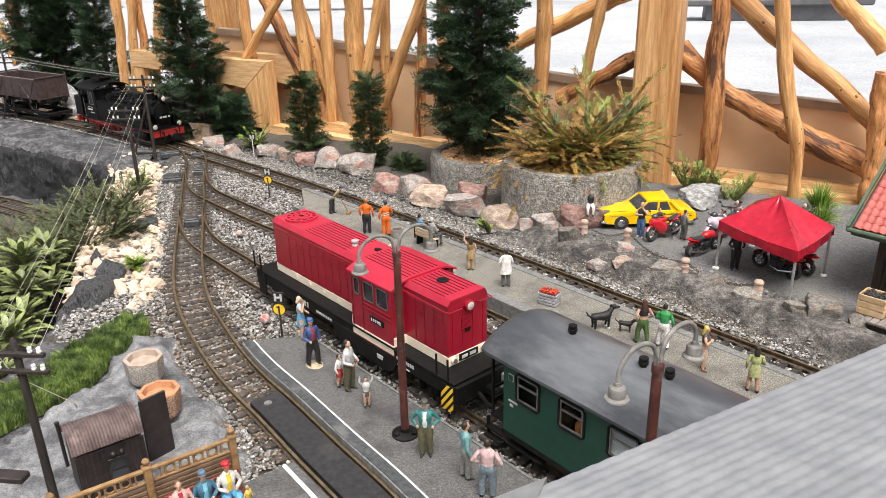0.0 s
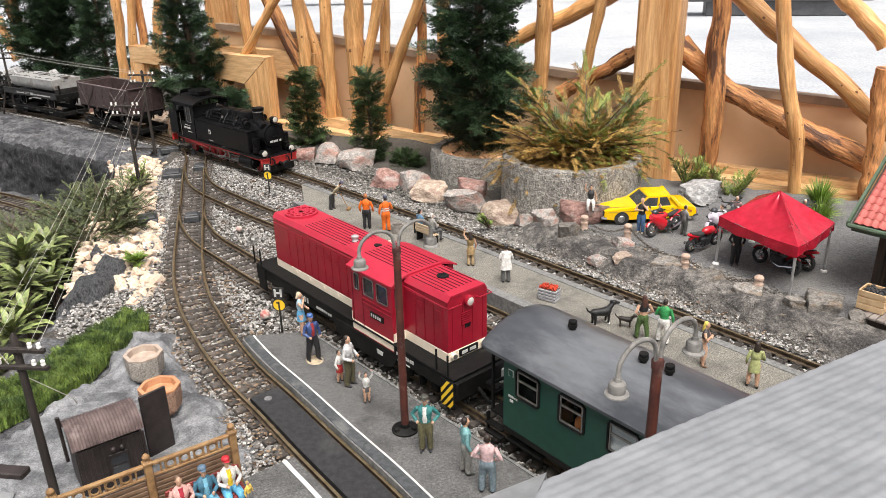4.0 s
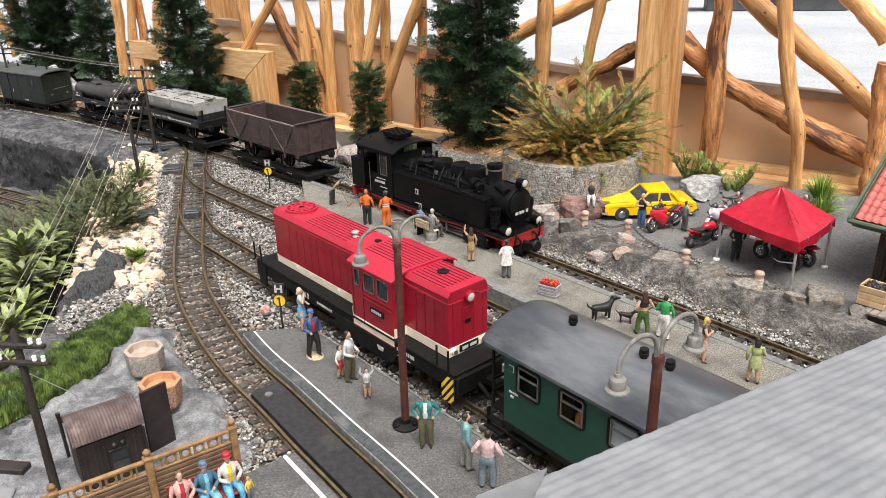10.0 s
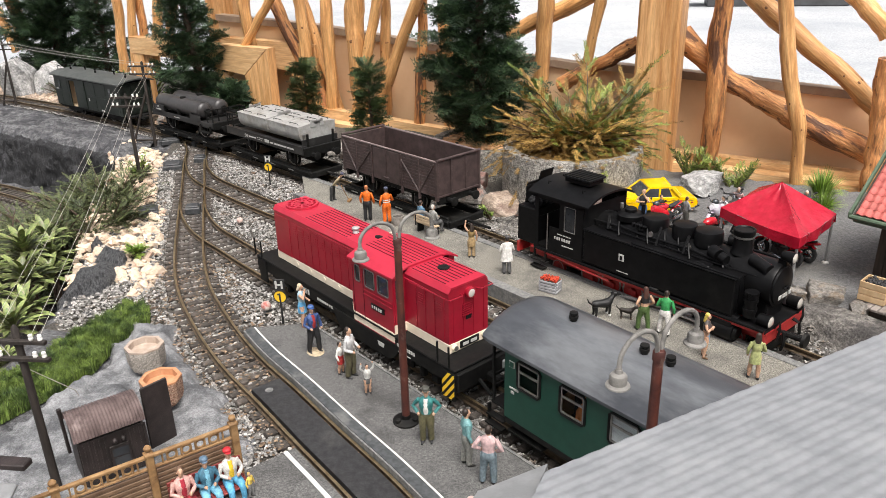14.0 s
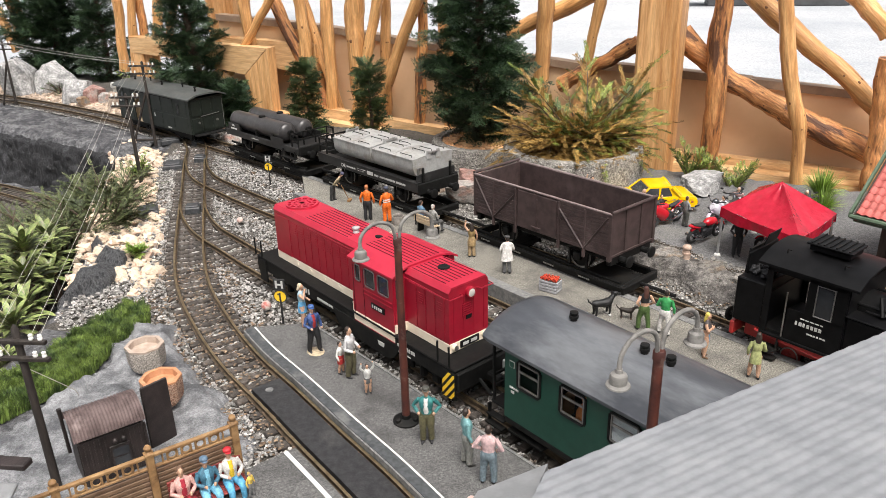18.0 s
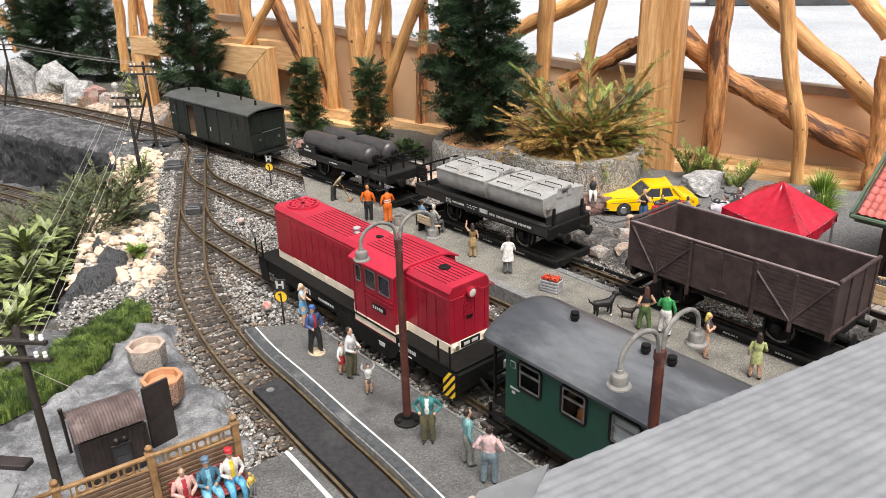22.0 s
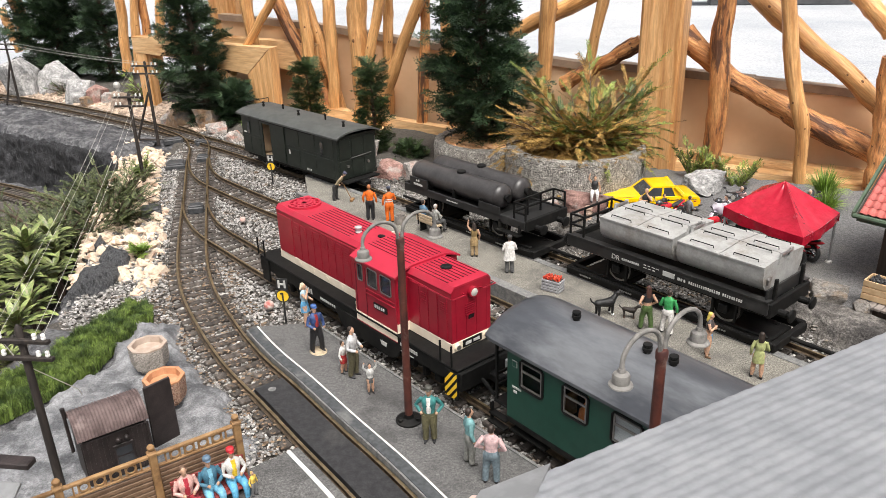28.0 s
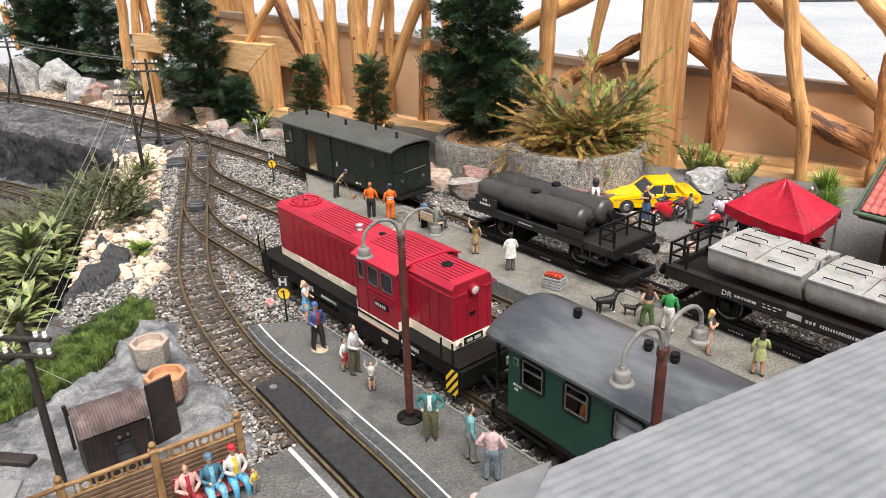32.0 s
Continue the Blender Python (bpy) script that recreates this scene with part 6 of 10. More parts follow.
    part("lens", Mesh().ring_tube([(.2058, 0, .1225), (.2068, 0, .1225)], [.0058, .004], 18), M_LAMPGLASS, hl, "clear round headlamp lens")
    np_ = part("name_plate", Mesh().box((.2015, 0, .0575), (.0016, .03, .009), .0003), M_FRAME, front, "black plate with pale bars")
    part("plate_bars", Mesh().box((.2025, -.007, .0575), (.0006, .009, .004)).box((.2025, .006, .0575), (.0006, .01, .004)), M_BAR, np_)
    for k in range(6):
        part("grille_slat", Mesh().box((.2012, -.003, .108 - k * .0028), (.0012, .015, .0014)), M_LRED, front)
    part("badge", Mesh().prism([(-.005, .088), (.003, .088), (.004, .094), (-.004, .094)], "x", .2005, .2016), M_FRAME, front, "small dark badge")
    for k in range(4):
        part("end_rib", Mesh().box((.2008, -.024 + k * .016, .095), (.0009, .0009, .055)), M_LRED, front)
    return w


build_diesel()


# ------------------------------------------------------------------ green coach
def build_coach():
    w = thing("passenger_coach", "bottle green passenger coach with grey roof and chrome-framed windows", "railway coach", loco_pose(.555, -.0015, 0, -1.2))
    x0, x1, hy, z0, z1 = -.245, .30, .0525, .03, .113
    wins = [(-.226, -.194), (-.168, -.136), (-.108, -.074), (-.046, -.012), (.016, .05), (.078, .112), (.14, .174), (.202, .236)]
    za, zb = .074, .107
    for s in (-1, 1):
        y = s * (hy - .001)
        ms = Mesh().box(((x0 + x1) / 2, y, (z0 + za) / 2), (x1 - x0, .002, za - z0), 0).box(((x0 + x1) / 2, y, (zb + z1) / 2), (x1 - x0, .002, z1 - zb), 0)
        xs = [x0] + [v for p in wins for v in p] + [x1]
        for a, b in zip(xs[::2], xs[1::2]):
            ms.box(((a + b) / 2, y, (za + zb) / 2), (b - a, .002, zb - za), 0)
        side = part("side_wall", ms, M_GREENC, w)
        for i, (a, b) in enumerate(wins):
            win = part("window", Mesh().ring_tube([(a + .003, s * (hy + .0006), za), (b - .003, s * (hy + .0006), za), (b, s * (hy + .0006), za + .003), (b, s * (hy + .0006), zb - .003), (b - .003, s * (hy + .0006), zb), (a + .003, s * (hy + .0006), zb), (a, s * (hy + .0006), zb - .003), (a, s * (hy + .0006), za + .003), (a + .003, s * (hy + .0006), za)], .0013, 6), M_FRAME, side, "black rubber window surround")
            m = Mesh()
            for u, v, p, q in ((a + .002, b - .002, zb - .0035, zb - .002), (a + .002, b - .002, zb - .0135, zb - .0115), (a + .002, b - .002, za + .002, za + .0035)):
                m.box(((u + v) / 2, s * (hy + .0002), (p + q) / 2), (v - u, .0016, q - p))
            m.box((a + .0025, s * (hy + .0002), (za + zb) / 2), (.0014, .0016, zb - za - .004)).box((b - .0025, s * (hy + .0002), (za + zb) / 2), (.0014, .0016, zb - za - .004))
            part("window_frame", m, M_STEEL, win, "bright metal window frame")
            pane = part("pane", Mesh().box(((a + b) / 2, s * (hy - .0025), (za + zb) / 2), (b - a, .0006, zb - za), 0), M_COACHGLASS, win)
            pane.visible_shadow = False
            if i == 2 and s < 0:
                part("blind", Mesh().box(((a + b) / 2, s * (hy - .004), (za + zb) / 2), (b - a, .0006, zb - za), 0), M_CURTAIN, win, "pale blind drawn over the window")
        bars(side, x0 + .008, s * hy, .070, .014, .0022, 5, side=s)
        bars(side, x0 + .010, s * hy, .065, .006, .0028, 2, side=s)
        part("sign_mark", Mesh().box((x0 + .011, s * (hy + .0003), .098), (.007, .0006, .0075)), M_BAR, side)
        part("sign_mark", Mesh().box((x0 + .011, s * (hy + .0007), .098), (.0058, .0006, .0062)), M_GREENC, side)
        part("sill", Mesh().box(((x0 + x1) / 2, s * (hy - .003), z0 - .004), (x1 - x0, .006, .008), .001), M_FRAME, w)
        part("gutter", Mesh().box(((x0 + x1) / 2, s * (hy + .001), z1 - .001), (x1 - x0, .003, .003), .0008), M_FRAME, w)
        part("footboard", Mesh().box((x0 + .03, s * (hy - .006), .014), (.05, .012, .002), 0), M_FRAME, w)
    for x in (x0 + .001, x1 - .001):
        part("end_wall", Mesh().box((x, 0, (z0 + z1) / 2), (.002, 2 * hy - .004, z1 - z0), 0), M_GREENC, w)
    part("floor", Mesh().box(((x0 + x1) / 2, 0, z0), (x1 - x0, 2 * hy - .006, .004), 0), M_INNER, w)
    part("partition", Mesh().box((x0 + .155, 0, .07), (.002, 2 * hy - .008, .078), 0), M_INNER, w)
    for i in range(7):
        x = x0 + .05 + i * .06
        part("seat", Mesh().box((x, -.03, .048), (.02, .04, .006), .002).box((x + .01, -.03, .06), (.004, .04, .03), .002), M_CHAIR, w, "brown bench seat")
    # seated doll behind the second window, one plain shape
    part("orange_bundle", Mesh().ball((-.152, -.03, .088), (.006, .006, .008)).ring_tube([(-.152, -.03, .06), (-.151, -.03, .07), (-.15, -.03, .083)], [.011, .012, .006], 10), mat("orange_cloth", (.5, .15, .04), (.6, .2, .06), 60, .8), w, "orange-clothed seated figurine behind the glass")
    # arched roof
    out, rw = [], .0585
    for k in range(17):
        y = -rw + 2 * rw * k / 16
        t = abs(y / rw)
        out.append((y, z1 + .004 + .027 * (1 - t ** 2.3)))
    xa, xb = x0 - .032, x1 + .03
    ms = Mesh()
    n = len(out)
    st = [(xa, -.0085, .93), (xa + .004, -.004, .97), (xa + .014, -.001, 1), (xa + .03, 0, 1), (xb, 0, 1)]
    v = []
    for x, dz, k in st:
        v += [(x, y * k, z + dz * (1 - abs(y / rw) ** 2)) for y, z in out]
    v += [(x, y * k, z - .0035 + dz * (1 - abs(y / rw) ** 2)) for x, dz, k in st for y, z in out]
    m_ = len(st)
    f = []
    for i in range(m_ - 1):
        for j in range(n - 1):
            a, b = i * n + j, (i + 1) * n + j
            f += [(a, a + 1, b + 1, b), (a + m_ * n, b + m_ * n, b + 1 + m_ * n, a + 1 + m_ * n)]
        for j in (0, n - 1):
            a, b = i * n + j, (i + 1) * n + j
            f.append((a, b, b + m_ * n, a + m_ * n))
    for i in (0, m_ - 1):
        f += [(i * n + j, i * n + j + 1, i * n + j + 1 + m_ * n, i * n + j + m_ * n) for j in range(n - 1)]
    roof = part("roof", ms.add(v, f), M_CROOF, w, "smooth slate-grey arched roof")
    for x in (-.2, -.1135, -.085, .03, .15):
        part("roof_vent", Mesh().lathe((x, .0, z1 + .030), [(.0042, 0), (.0032, .0015), (.0032, .003), (.0047, .0036), (.0048, .0064), (.0033, .0068), (.0033, .0078), (.0045, .0086), (.0043, .0102), (.002, .0106)], 18), M_FRAME, roof, "black mushroom roof vent")
    # open end platform towards the locomotive
    part("platform", Mesh().box((x0 - .014, 0, z0 + .001), (.03, .09, .004), .001), M_FRAME, w)
    for s in (-1, 1):
        part("platform_post", Mesh().box((x0 - .026, s * .043, .075), (.0026, .0026, .088)), M_FRAME, w)
        part("platform_step", Mesh().box((x0 - .014, s * .05, .02), (.026, .008, .002)).box((x0 - .014, s * .052, .01), (.026, .008, .002)).box((x0 - .026, s * .05, .018), (.002, .004, .028)), M_FRAME, w)
        part("end_door", Mesh().box((x0 - .0006, s * .018, .072), (.001, .03, .07)), M_GREENC, w)
    part("gangway_rail", Mesh().box((x0 - .027, 0, .064), (.002, .086, .003)).box((x0 - .027, 0, .05), (.002, .086, .002)).box((x0 - .027, -.02, .048), (.002, .002, .034)).box((x0 - .027, .02, .048), (.002, .002, .034)), M_FRAME, w)
    part("coupler", Mesh().box((x0 - .036, 0, .026), (.02, .012, .012), .002), M_FRAME, w)
    for bx_ in (x0 + .08, x1 - .08):
        for s in (-1, 1):
            b = part("bogie", Mesh().box((bx_, s * .036, .017), (.1, .005, .012), .002), M_FRAME, w)
            for d in (-.03, .03):
                wheel(b, bx_ + d, s * .0245, .0145, .0145, .006)
    part("battery_box", Mesh().box((x0 + .19, -.04, .018), (.05, .02, .016), .002), M_FRAME, w)
    return w


M_COACHGLASS = bpy.data.materials.new("clear_window_glass")
M_COACHGLASS.use_nodes = True
_b = M_COACHGLASS.node_tree.nodes["Principled BSDF"]
_b.inputs["Base Color"].default_value = (.85, .9, .9, 1)
_b.inputs["Transmission Weight"].default_value = 1.0
_b.inputs["Roughness"].default_value, _b.inputs["IOR"].default_value = .05, 1.15
build_coach()


# ------------------------------------------------------------------ platform lamps
M_LAMPPOST = mat("red_brown_lamp_post", (.045, .012, .009), (.09, .025, .016), 60, .55, stain=(.16, .11, .09), stain_at=.62, sscale=40)
M_LAMPARM = mat("dusty_grey_lamp_arm", (.13, .125, .115), (.22, .21, .195), 70, .6, stain=(.08, .076, .07), stain_at=.58, sscale=60)


def build_lamp(at, label):
    w = thing("street_lamp", label, "lamp", at, group="platform lamps")
    part("base", Mesh().lathe((0, 0, 0), [(.015, 0), (.015, .002), (.012, .0035), (.006, .005), (.0055, .009)], 18), M_FRAME, w)
    for k in range(3):
        a = k * 2.1 + .5
        part("bolt", Mesh().lathe((.011 * math.cos(a), .011 * math.sin(a), .003), [(.003, 0), (.003, .0035), (.002, .004)], 10), M_FRAME, w)
    part("pole", Mesh().ring_tube([(0, 0, .004), (0, 0, .1), (0, 0, .219)], [.0046, .0042, .0038], 14), M_LAMPPOST, w)
    part("collar", Mesh().lathe((0, 0, .213), [(.0046, 0), (.0046, .006), (.0036, .0075)], 14), M_LAMPPOST, w)
    for s in (-1, 1):
        pts = [(0, s * .002, .214), (0, s * .003, .226)]
        for k in range(11):
            t = math.pi * k / 10
            pts.append((0, s * (.0035 + .0203 * (1 - math.cos(t))), .2265 + .0155 * math.sin(t)))
        pts.append((0, s * .0441, .2205))
        part("arm", Mesh().ring_tube(pts, .0018, 10), M_LAMPARM, w, "curved grey swan-neck arm")
        hd = part("shade", Mesh().lathe((0, s * .0441, .2095), [(.0086, 0), (.0084, .001), (.0061, .0022), (.0061, .0075), (.0055, .0088), (.0028, .0102), (.0024, .0128)], 20), M_LAMPARM, w, "dull grey bell-shaped lamp shade")
        part("bulb", Mesh().lathe((0, s * .0441, .2082), [(.003, 0), (.005, .001), (.005, .002)], 12), M_BAR, hd)
    return w


build_lamp(pose(-.047, .71, PLAT_A, 0, 0, -52), "tall red-brown two-armed lamp on the asphalt platform")
build_lamp(pose(.1505, .468, PLAT_A, 0, 0, -52) @ Matrix.Diagonal((1, 1, 1.033, 1)), "red-brown two-armed lamp before the green coach")


# ------------------------------------------------------------------ stop signs
M_SIGNBLACK = mat("black_sign", (.015, .015, .015), (.03, .03, .03), 80, .5)
M_SIGNYEL = mat("yellow_disc", (.82, .5, .02), (.86, .55, .03), 80, .5)


def build_sign(x, y, z, turn, disc=True, h=.07):
    w = thing("stop_sign", "white H on black above a yellow disc on a thin post" if disc else "white H on a thin pale post beside the track", "railway sign", pose(x, y, z, 0, 0, turn), group="railway signs")
    part("post", Mesh().cyl((0, 0, 0), (0, 0, h * .55 if disc else h * .8), .0016, seg=8), M_SIGNBLACK if disc else M_BAR, w)
    bd = part("board", Mesh().box((0, .0005, h - .0085), (.0165, .0014, .0165), .0004), M_SIGNBLACK, w, "black square board")
    part("letter", Mesh().box((-.0042, -.0006, h - .0085), (.0028, .0008, .0115)).box((.0042, -.0006, h - .0085), (.0028, .0008, .0115)).box((0, -.0006, h - .0085), (.007, .0008, .0025)), M_BAR, bd, "white capital H")
    if disc:
        dz = h - .0265
        m = Mesh()
        n = 24
        m.v = [(.0092 * math.cos(2 * math.pi * k / n), s, dz + .0092 * math.sin(2 * math.pi * k / n)) for s in (-.0007, .0007) for k in range(n)]
        m.f = [tuple(range(n)), tuple(range(n, 2 * n))[::-1]] + [(k, (k + 1) % n, n + (k + 1) % n, n + k) for k in range(n)]
        m.mi = [0] * len(m.f)
        d = part("disc", m, M_SIGNYEL, w, "round yellow disc with black rim")
        part("rim", Mesh().ring_tube([(.0092 * math.cos(2 * math.pi * k / 24), -.0004, dz + .0092 * math.sin(2 * math.pi * k / 24)) for k in range(25)], .0009, 5, False), M_SIGNBLACK, d)
        part("numeral", Mesh().box((0, -.0012, dz), (.0022, .0008, .0105)).box((-.002, -.0012, dz + .0035), (.003, .0008, .002)), M_SIGNBLACK, d, "black figure one")
    return w


build_sign(-.231, .957, 0, -8)
build_sign(-.38, 1.605, 0, -8, h=.068)
build_sign(-.495, 1.965, 0, -8, False, .062)
_t = thing("warning_sign", "small white triangle sign on a pale post", "railway sign", pose(-.765, 2.25, 0, 0, 0, 15), group="railway signs")
part("post", Mesh().cyl((0, 0, -.01), (0, 0, .058), .0026, seg=8), M_BAR, _t)
part("board", Mesh().prism([(-.017, .064), (.017, .064), (0, .038)], "y", -.004, -.0025), M_BAR, _t, "white downward triangle with a grey mark")
part("mark", Mesh().prism([(-.006, .058), (.006, .058), (0, .049)], "y", -.0046, -.0041), M_FRAME, _t)
_t = thing("marker_post", "small white rounded marker post in the gravel", "railway sign", pose(-1.12, 2.63, 0, 0, 0, 0), group="railway signs")
part("post", Mesh().lathe((0, 0, -.01), [(.006, 0), (.006, .045), (.011, .047), (.012, .056), (.008, .063), (.002, .065)], 12), M_BAR, _t)


# ------------------------------------------------------------------ figurines: each one plain painted mesh
_paint = {}


def paint(c):
    if c not in _paint:
        _paint[c] = mat("figure_paint", tuple(v * .72 for v in c), tuple(min(1, v * 1.08) for v in c), 260, .55, bump=.5, bscale=520, depth=.0007, sscale=110, speck=.12, spscale=500)
    return _paint[c]


SKIN, HAIR, DARK, WHITE, ORANGE, NAVY, OLIVE = (.55, .33, .22), (.03, .02, .015), (.018, .018, .02), (.7, .68, .65), (.72, .14, .012), (.025, .04, .13), (.1, .09, .05)
BLOND, TEAL, PINK, GREEN, JEANS, SKYB = (.6, .42, .13), (.1, .2, .21), (.6, .42, .42), (.04, .3, .09), (.06, .12, .24), (.15, .33, .5)


def figure(label, x, y, z, h, face, top, legs, hair=HAIR, arms="down", skirt=None, coat=None, hat=None, sit=False, shoes=DARK, barelegs=False, lean=0.0, stripe=None, sleeves=None, apron=None, disc=None, wide=1.0, slim=False, locks=0.0, stance=.0, belly=False):
    """A small painted figurine on its feet; it looks along its own x."""
    cols = [SKIN, top, legs, hair, shoes, hat or hair, skirt or coat or top, stripe or WHITE, sleeves or top, apron or top, disc or top]
    m = Mesh()
    h *= .96
    m.m = Matrix.Diagonal((h, h, h, 1))
    rng = random.Random(int(abs(x * 9173 + y * 5417) * 10))
    ln = lambda zz: lean * max(0, zz - .46)
    top0 = -.42 if sit else 0
    wk = wide * (.88 if slim else 1)
    P = lambda a, b, c: (a + ln(c), b * wk, c + top0)

    def rings(rows):
        return [(a + ln(zz), 0, zz + top0, rx, ry * wk) for a, zz, rx, ry in rows]

    step = rng.uniform(-.03, .03) + stance
    for s in (-1, 1):
        fx = s * step
        fy = s * (.062 + abs(stance) * .8)
        m.slot = 0 if barelegs else 2
        if sit:
            m.ring_tube([(-.02, s * .06, .05), (.1, s * .075, .062), (.2, s * .085, .058), (.235, s * .086, .02), (.235, s * .086, -.08), (.225, s * .088, -.21)], [.07, .066, .056, .05, .043, .032], 10)
            m.slot = 4
            m.ring_tube([(.2, s * .09, -.225), (.25, s * .092, -.223), (.31, s * .098, -.232)], [.03, .034, .018], 8, squash=.8)
        else:
            q = [(0, s * .052, .5), (fx * .3 + .01, s * .056, .4), (fx * .6 + .016, fy * .95, .27), (fx * .8 - .004, fy, .18), (fx - .008, fy * 1.04, .05)]
            m.ring_tube([P(*p) for p in q], [.068, .062, .043, .046, .026] if barelegs else [.072, .068, .054, .05, .046], 10)
            m.slot = 4
            m.ring_tube([(fx - .035, fy * 1.04, .024), (fx + .02, fy * 1.07, .024), (fx + .085, fy * 1.2, .014)], [.026, .031, .015], 8, squash=.85)
    m.slot = 0 if barelegs and not skirt and belly else 2
    if not skirt:
        m.oval(rings([(-.005, .43, .062, .1), (-.008, .48, .077, .118), (-.004, .54, .072, .106), (0, .57, .064, .094)]), 14, 2.3)
    if barelegs and not skirt and not sit:       # shorts
        m.slot = 2
        m.oval(rings([(0, .38, .078, .125), (-.006, .46, .08, .12), (0, .55, .068, .098)]), 14, 2.3)
    m.slot = 0 if belly else 1
    m.oval(rings([(0, .545, .069, .1), (.002, .6, .062, .088), (.004, .66, .07, .1)]), 14, 2.2)
    m.slot = 1
    m.oval(rings([(.003, .645, .072, .101), (.008, .7, .08 if not slim else .086, .108), (.004, .76, .074, .114), (-.004, .8, .056, .1), (-.006, .83, .04, .058), (-.004, .85, .032, .038)]), 14, 2.2)
    if apron:
        m.slot = 9
        m.oval(rings([(.03, .56, .05, .045), (.036, .66, .056, .05), (.034, .74, .058, .05), (.022, .82, .04, .036)]), 10)
    if stripe:
        m.slot = 7
        for zz in (.585, .645):
            m.oval(rings([(.002, zz, .073, .104), (.002, zz + .022, .074, .106)]), 14, 2.2)
    if skirt:
        m.slot = 6
        m.oval(rings([(0, .6, .063, .09), (-.006, .5, .083, .12), (0, .42, .09, .124), (.004, .35, .094, .128)]), 14, 2.2)
    if coat:
        m.slot = 6
        m.oval(rings([(-.004, .815, .062, .12), (.004, .75, .088, .138), (.002, .6, .08, .12), (-.002, .48, .098, .142), (-.006, .36, .106, .155)]), 14, 2.3)
    for s in (-1, 1):
        a = arms if isinstance(arms, str) else arms[0 if s < 0 else 1]
        el, ha = {"down": ((-.02, .172, .63), (.035, .168, .49)), "hips": ((-.05, .205, .645), (.045, .115, .55)), "up": ((.03, .2, .91), (.03, .17, 1.06)), "front": ((.03, .165, .63), (.16, .06, .62)),
                  "face": ((.08, .17, .7), (.1, .045, .87)), "cross": ((.05, .172, .655), (.12, -.05, .69)), "hold": ((.0, .172, .635), (.14, .1, .575)), "behind": ((-.08, .18, .63), (-.1, .06, .53))}[a]
        sh = P(-.004, s * .112, .785)
        E_, H_ = P(el[0], s * el[1], el[2]), P(ha[0], s * ha[1], ha[2])
        mid = tuple(E_[i] * .35 + H_[i] * .65 for i in range(3))
        bare = sleeves == SKIN
        m.slot = 8
        m.ring_tube([sh, tuple(sh[i] * .5 + E_[i] * .5 for i in range(3)), E_, mid, tuple(E_[i] * .15 + H_[i] * .85 for i in range(3))], [.034, .035, .031, .029, .025] if not bare else [.032, .03, .027, .024, .018], 9)
        m.slot = 0
        m.ring_tube([mid, H_], [.021, .019], 7)
        m.ball(H_, (.027, .022, .03), 8, 6)
    # head, with jaw, nose and ears; hair as a cap over crown and nape
    m.slot = 0
    m.ring_tube([P(-.004, 0, .82), P(.004, 0, .89)], [.036, .031], 9)
    m.ball(P(.006, 0, .932), (.054, .044, .062), 14, 10)
    m.ball(P(.026, 0, .9), (.034, .031, .034), 10, 7)
    m.ball(P(.06, 0, .92), (.011, .009, .016), 6, 5)
    for s in (-1, 1):
        m.ball(P(.002, s * .045, .925), (.011, .007, .017), 6, 4)
    m.slot = 3
    m.ball(P(-.012, 0, .95), (.052, .0505, .057), 14, 9)
    m.ball(P(-.026, 0, .922), (.037, .047, .048), 12, 8)
    if locks:
        m.oval([(a + ln(zz), 0, zz + top0, rx, ry) for a, zz, rx, ry in [(-.02, .95, .04, .05), (-.034, .9, .04, .058), (-.05, .9 - locks * .6, .033, .058), (-.055, .9 - locks, .02, .045)]], 12)
    if hat:
        m.slot = 5
        m.ring_tube([P(-.006, 0, .958), P(-.006, 0, .98), P(-.004, 0, 1.002), P(-.004, 0, 1.012)], [.058, .061, .055, .03], 14)
        m.ball(P(.05, 0, .962), (.036, .04, .006), 10, 4)
    if disc:
        m.slot = 10
        m.m = Matrix.Identity(4)
        m.lathe((.001, 0, -.0002), [(.0125, 0), (.0135, .0006), (.0125, .0013)], 22, sy=.8)
    return thing("figurine", label, "figurine", pose(x, y, z, 0, 0, face), group="model railway figurines", ms=m, material=[paint(c) for c in cols], smooth=60)


A, B, S = PLAT_A, PLAT_B, SQUARE
figure("blond woman figurine in a light blue dress raising a hand", -.198, .938, A, .068, -5, (.35, .5, .58), SKIN, (.62, .52, .36), ("face", "hold"), skirt=(.1, .33, .56), barelegs=True, shoes=(.25, .12, .08), sleeves=SKIN, slim=True, locks=.05)
figure("railwayman figurine in navy uniform and cap on a round base", -.172, .867, A, .07, -50, (.04, .075, .2), DARK, HAIR, ("hold", "down"), hat=(.05, .12, .32), disc=(.42, .34, .23), stance=.03, apron=(.3, .03, .03))
figure("man figurine in white shirt and olive trousers", -.118, .804, A, .072, -20, (.5, .5, .5), OLIVE, HAIR, "hold")
figure("small girl figurine in red skirt beside a man", -.131, .812, A, .047, -20, WHITE, SKIN, HAIR, "down", skirt=(.4, .03, .03), barelegs=True)
figure("child figurine throwing both arms up", -.094, .766, A, .042, -70, (.5, .5, .48), (.1, .1, .1), HAIR, "up", barelegs=True)
figure("stout man figurine in open teal jacket and olive trousers", -.023, .672, A, .071, -95, (.035, .18, .175), (.115, .105, .055), (.05, .04, .03), "hips", hat=(.06, .06, .05), wide=1.02, apron=WHITE)
figure("man figurine in a pale teal jacket and grey trousers", .018, .633, A, .07, 15, (.16, .33, .34), (.24, .24, .22), HAIR, "down", shoes=(.03, .028, .026), wide=.92)
figure("man figurine in pink shirt and blue-grey trousers", .038, .604, A, .071, 75, PINK, (.16, .21, .24), HAIR, "hips", wide=1.0, stance=.02)
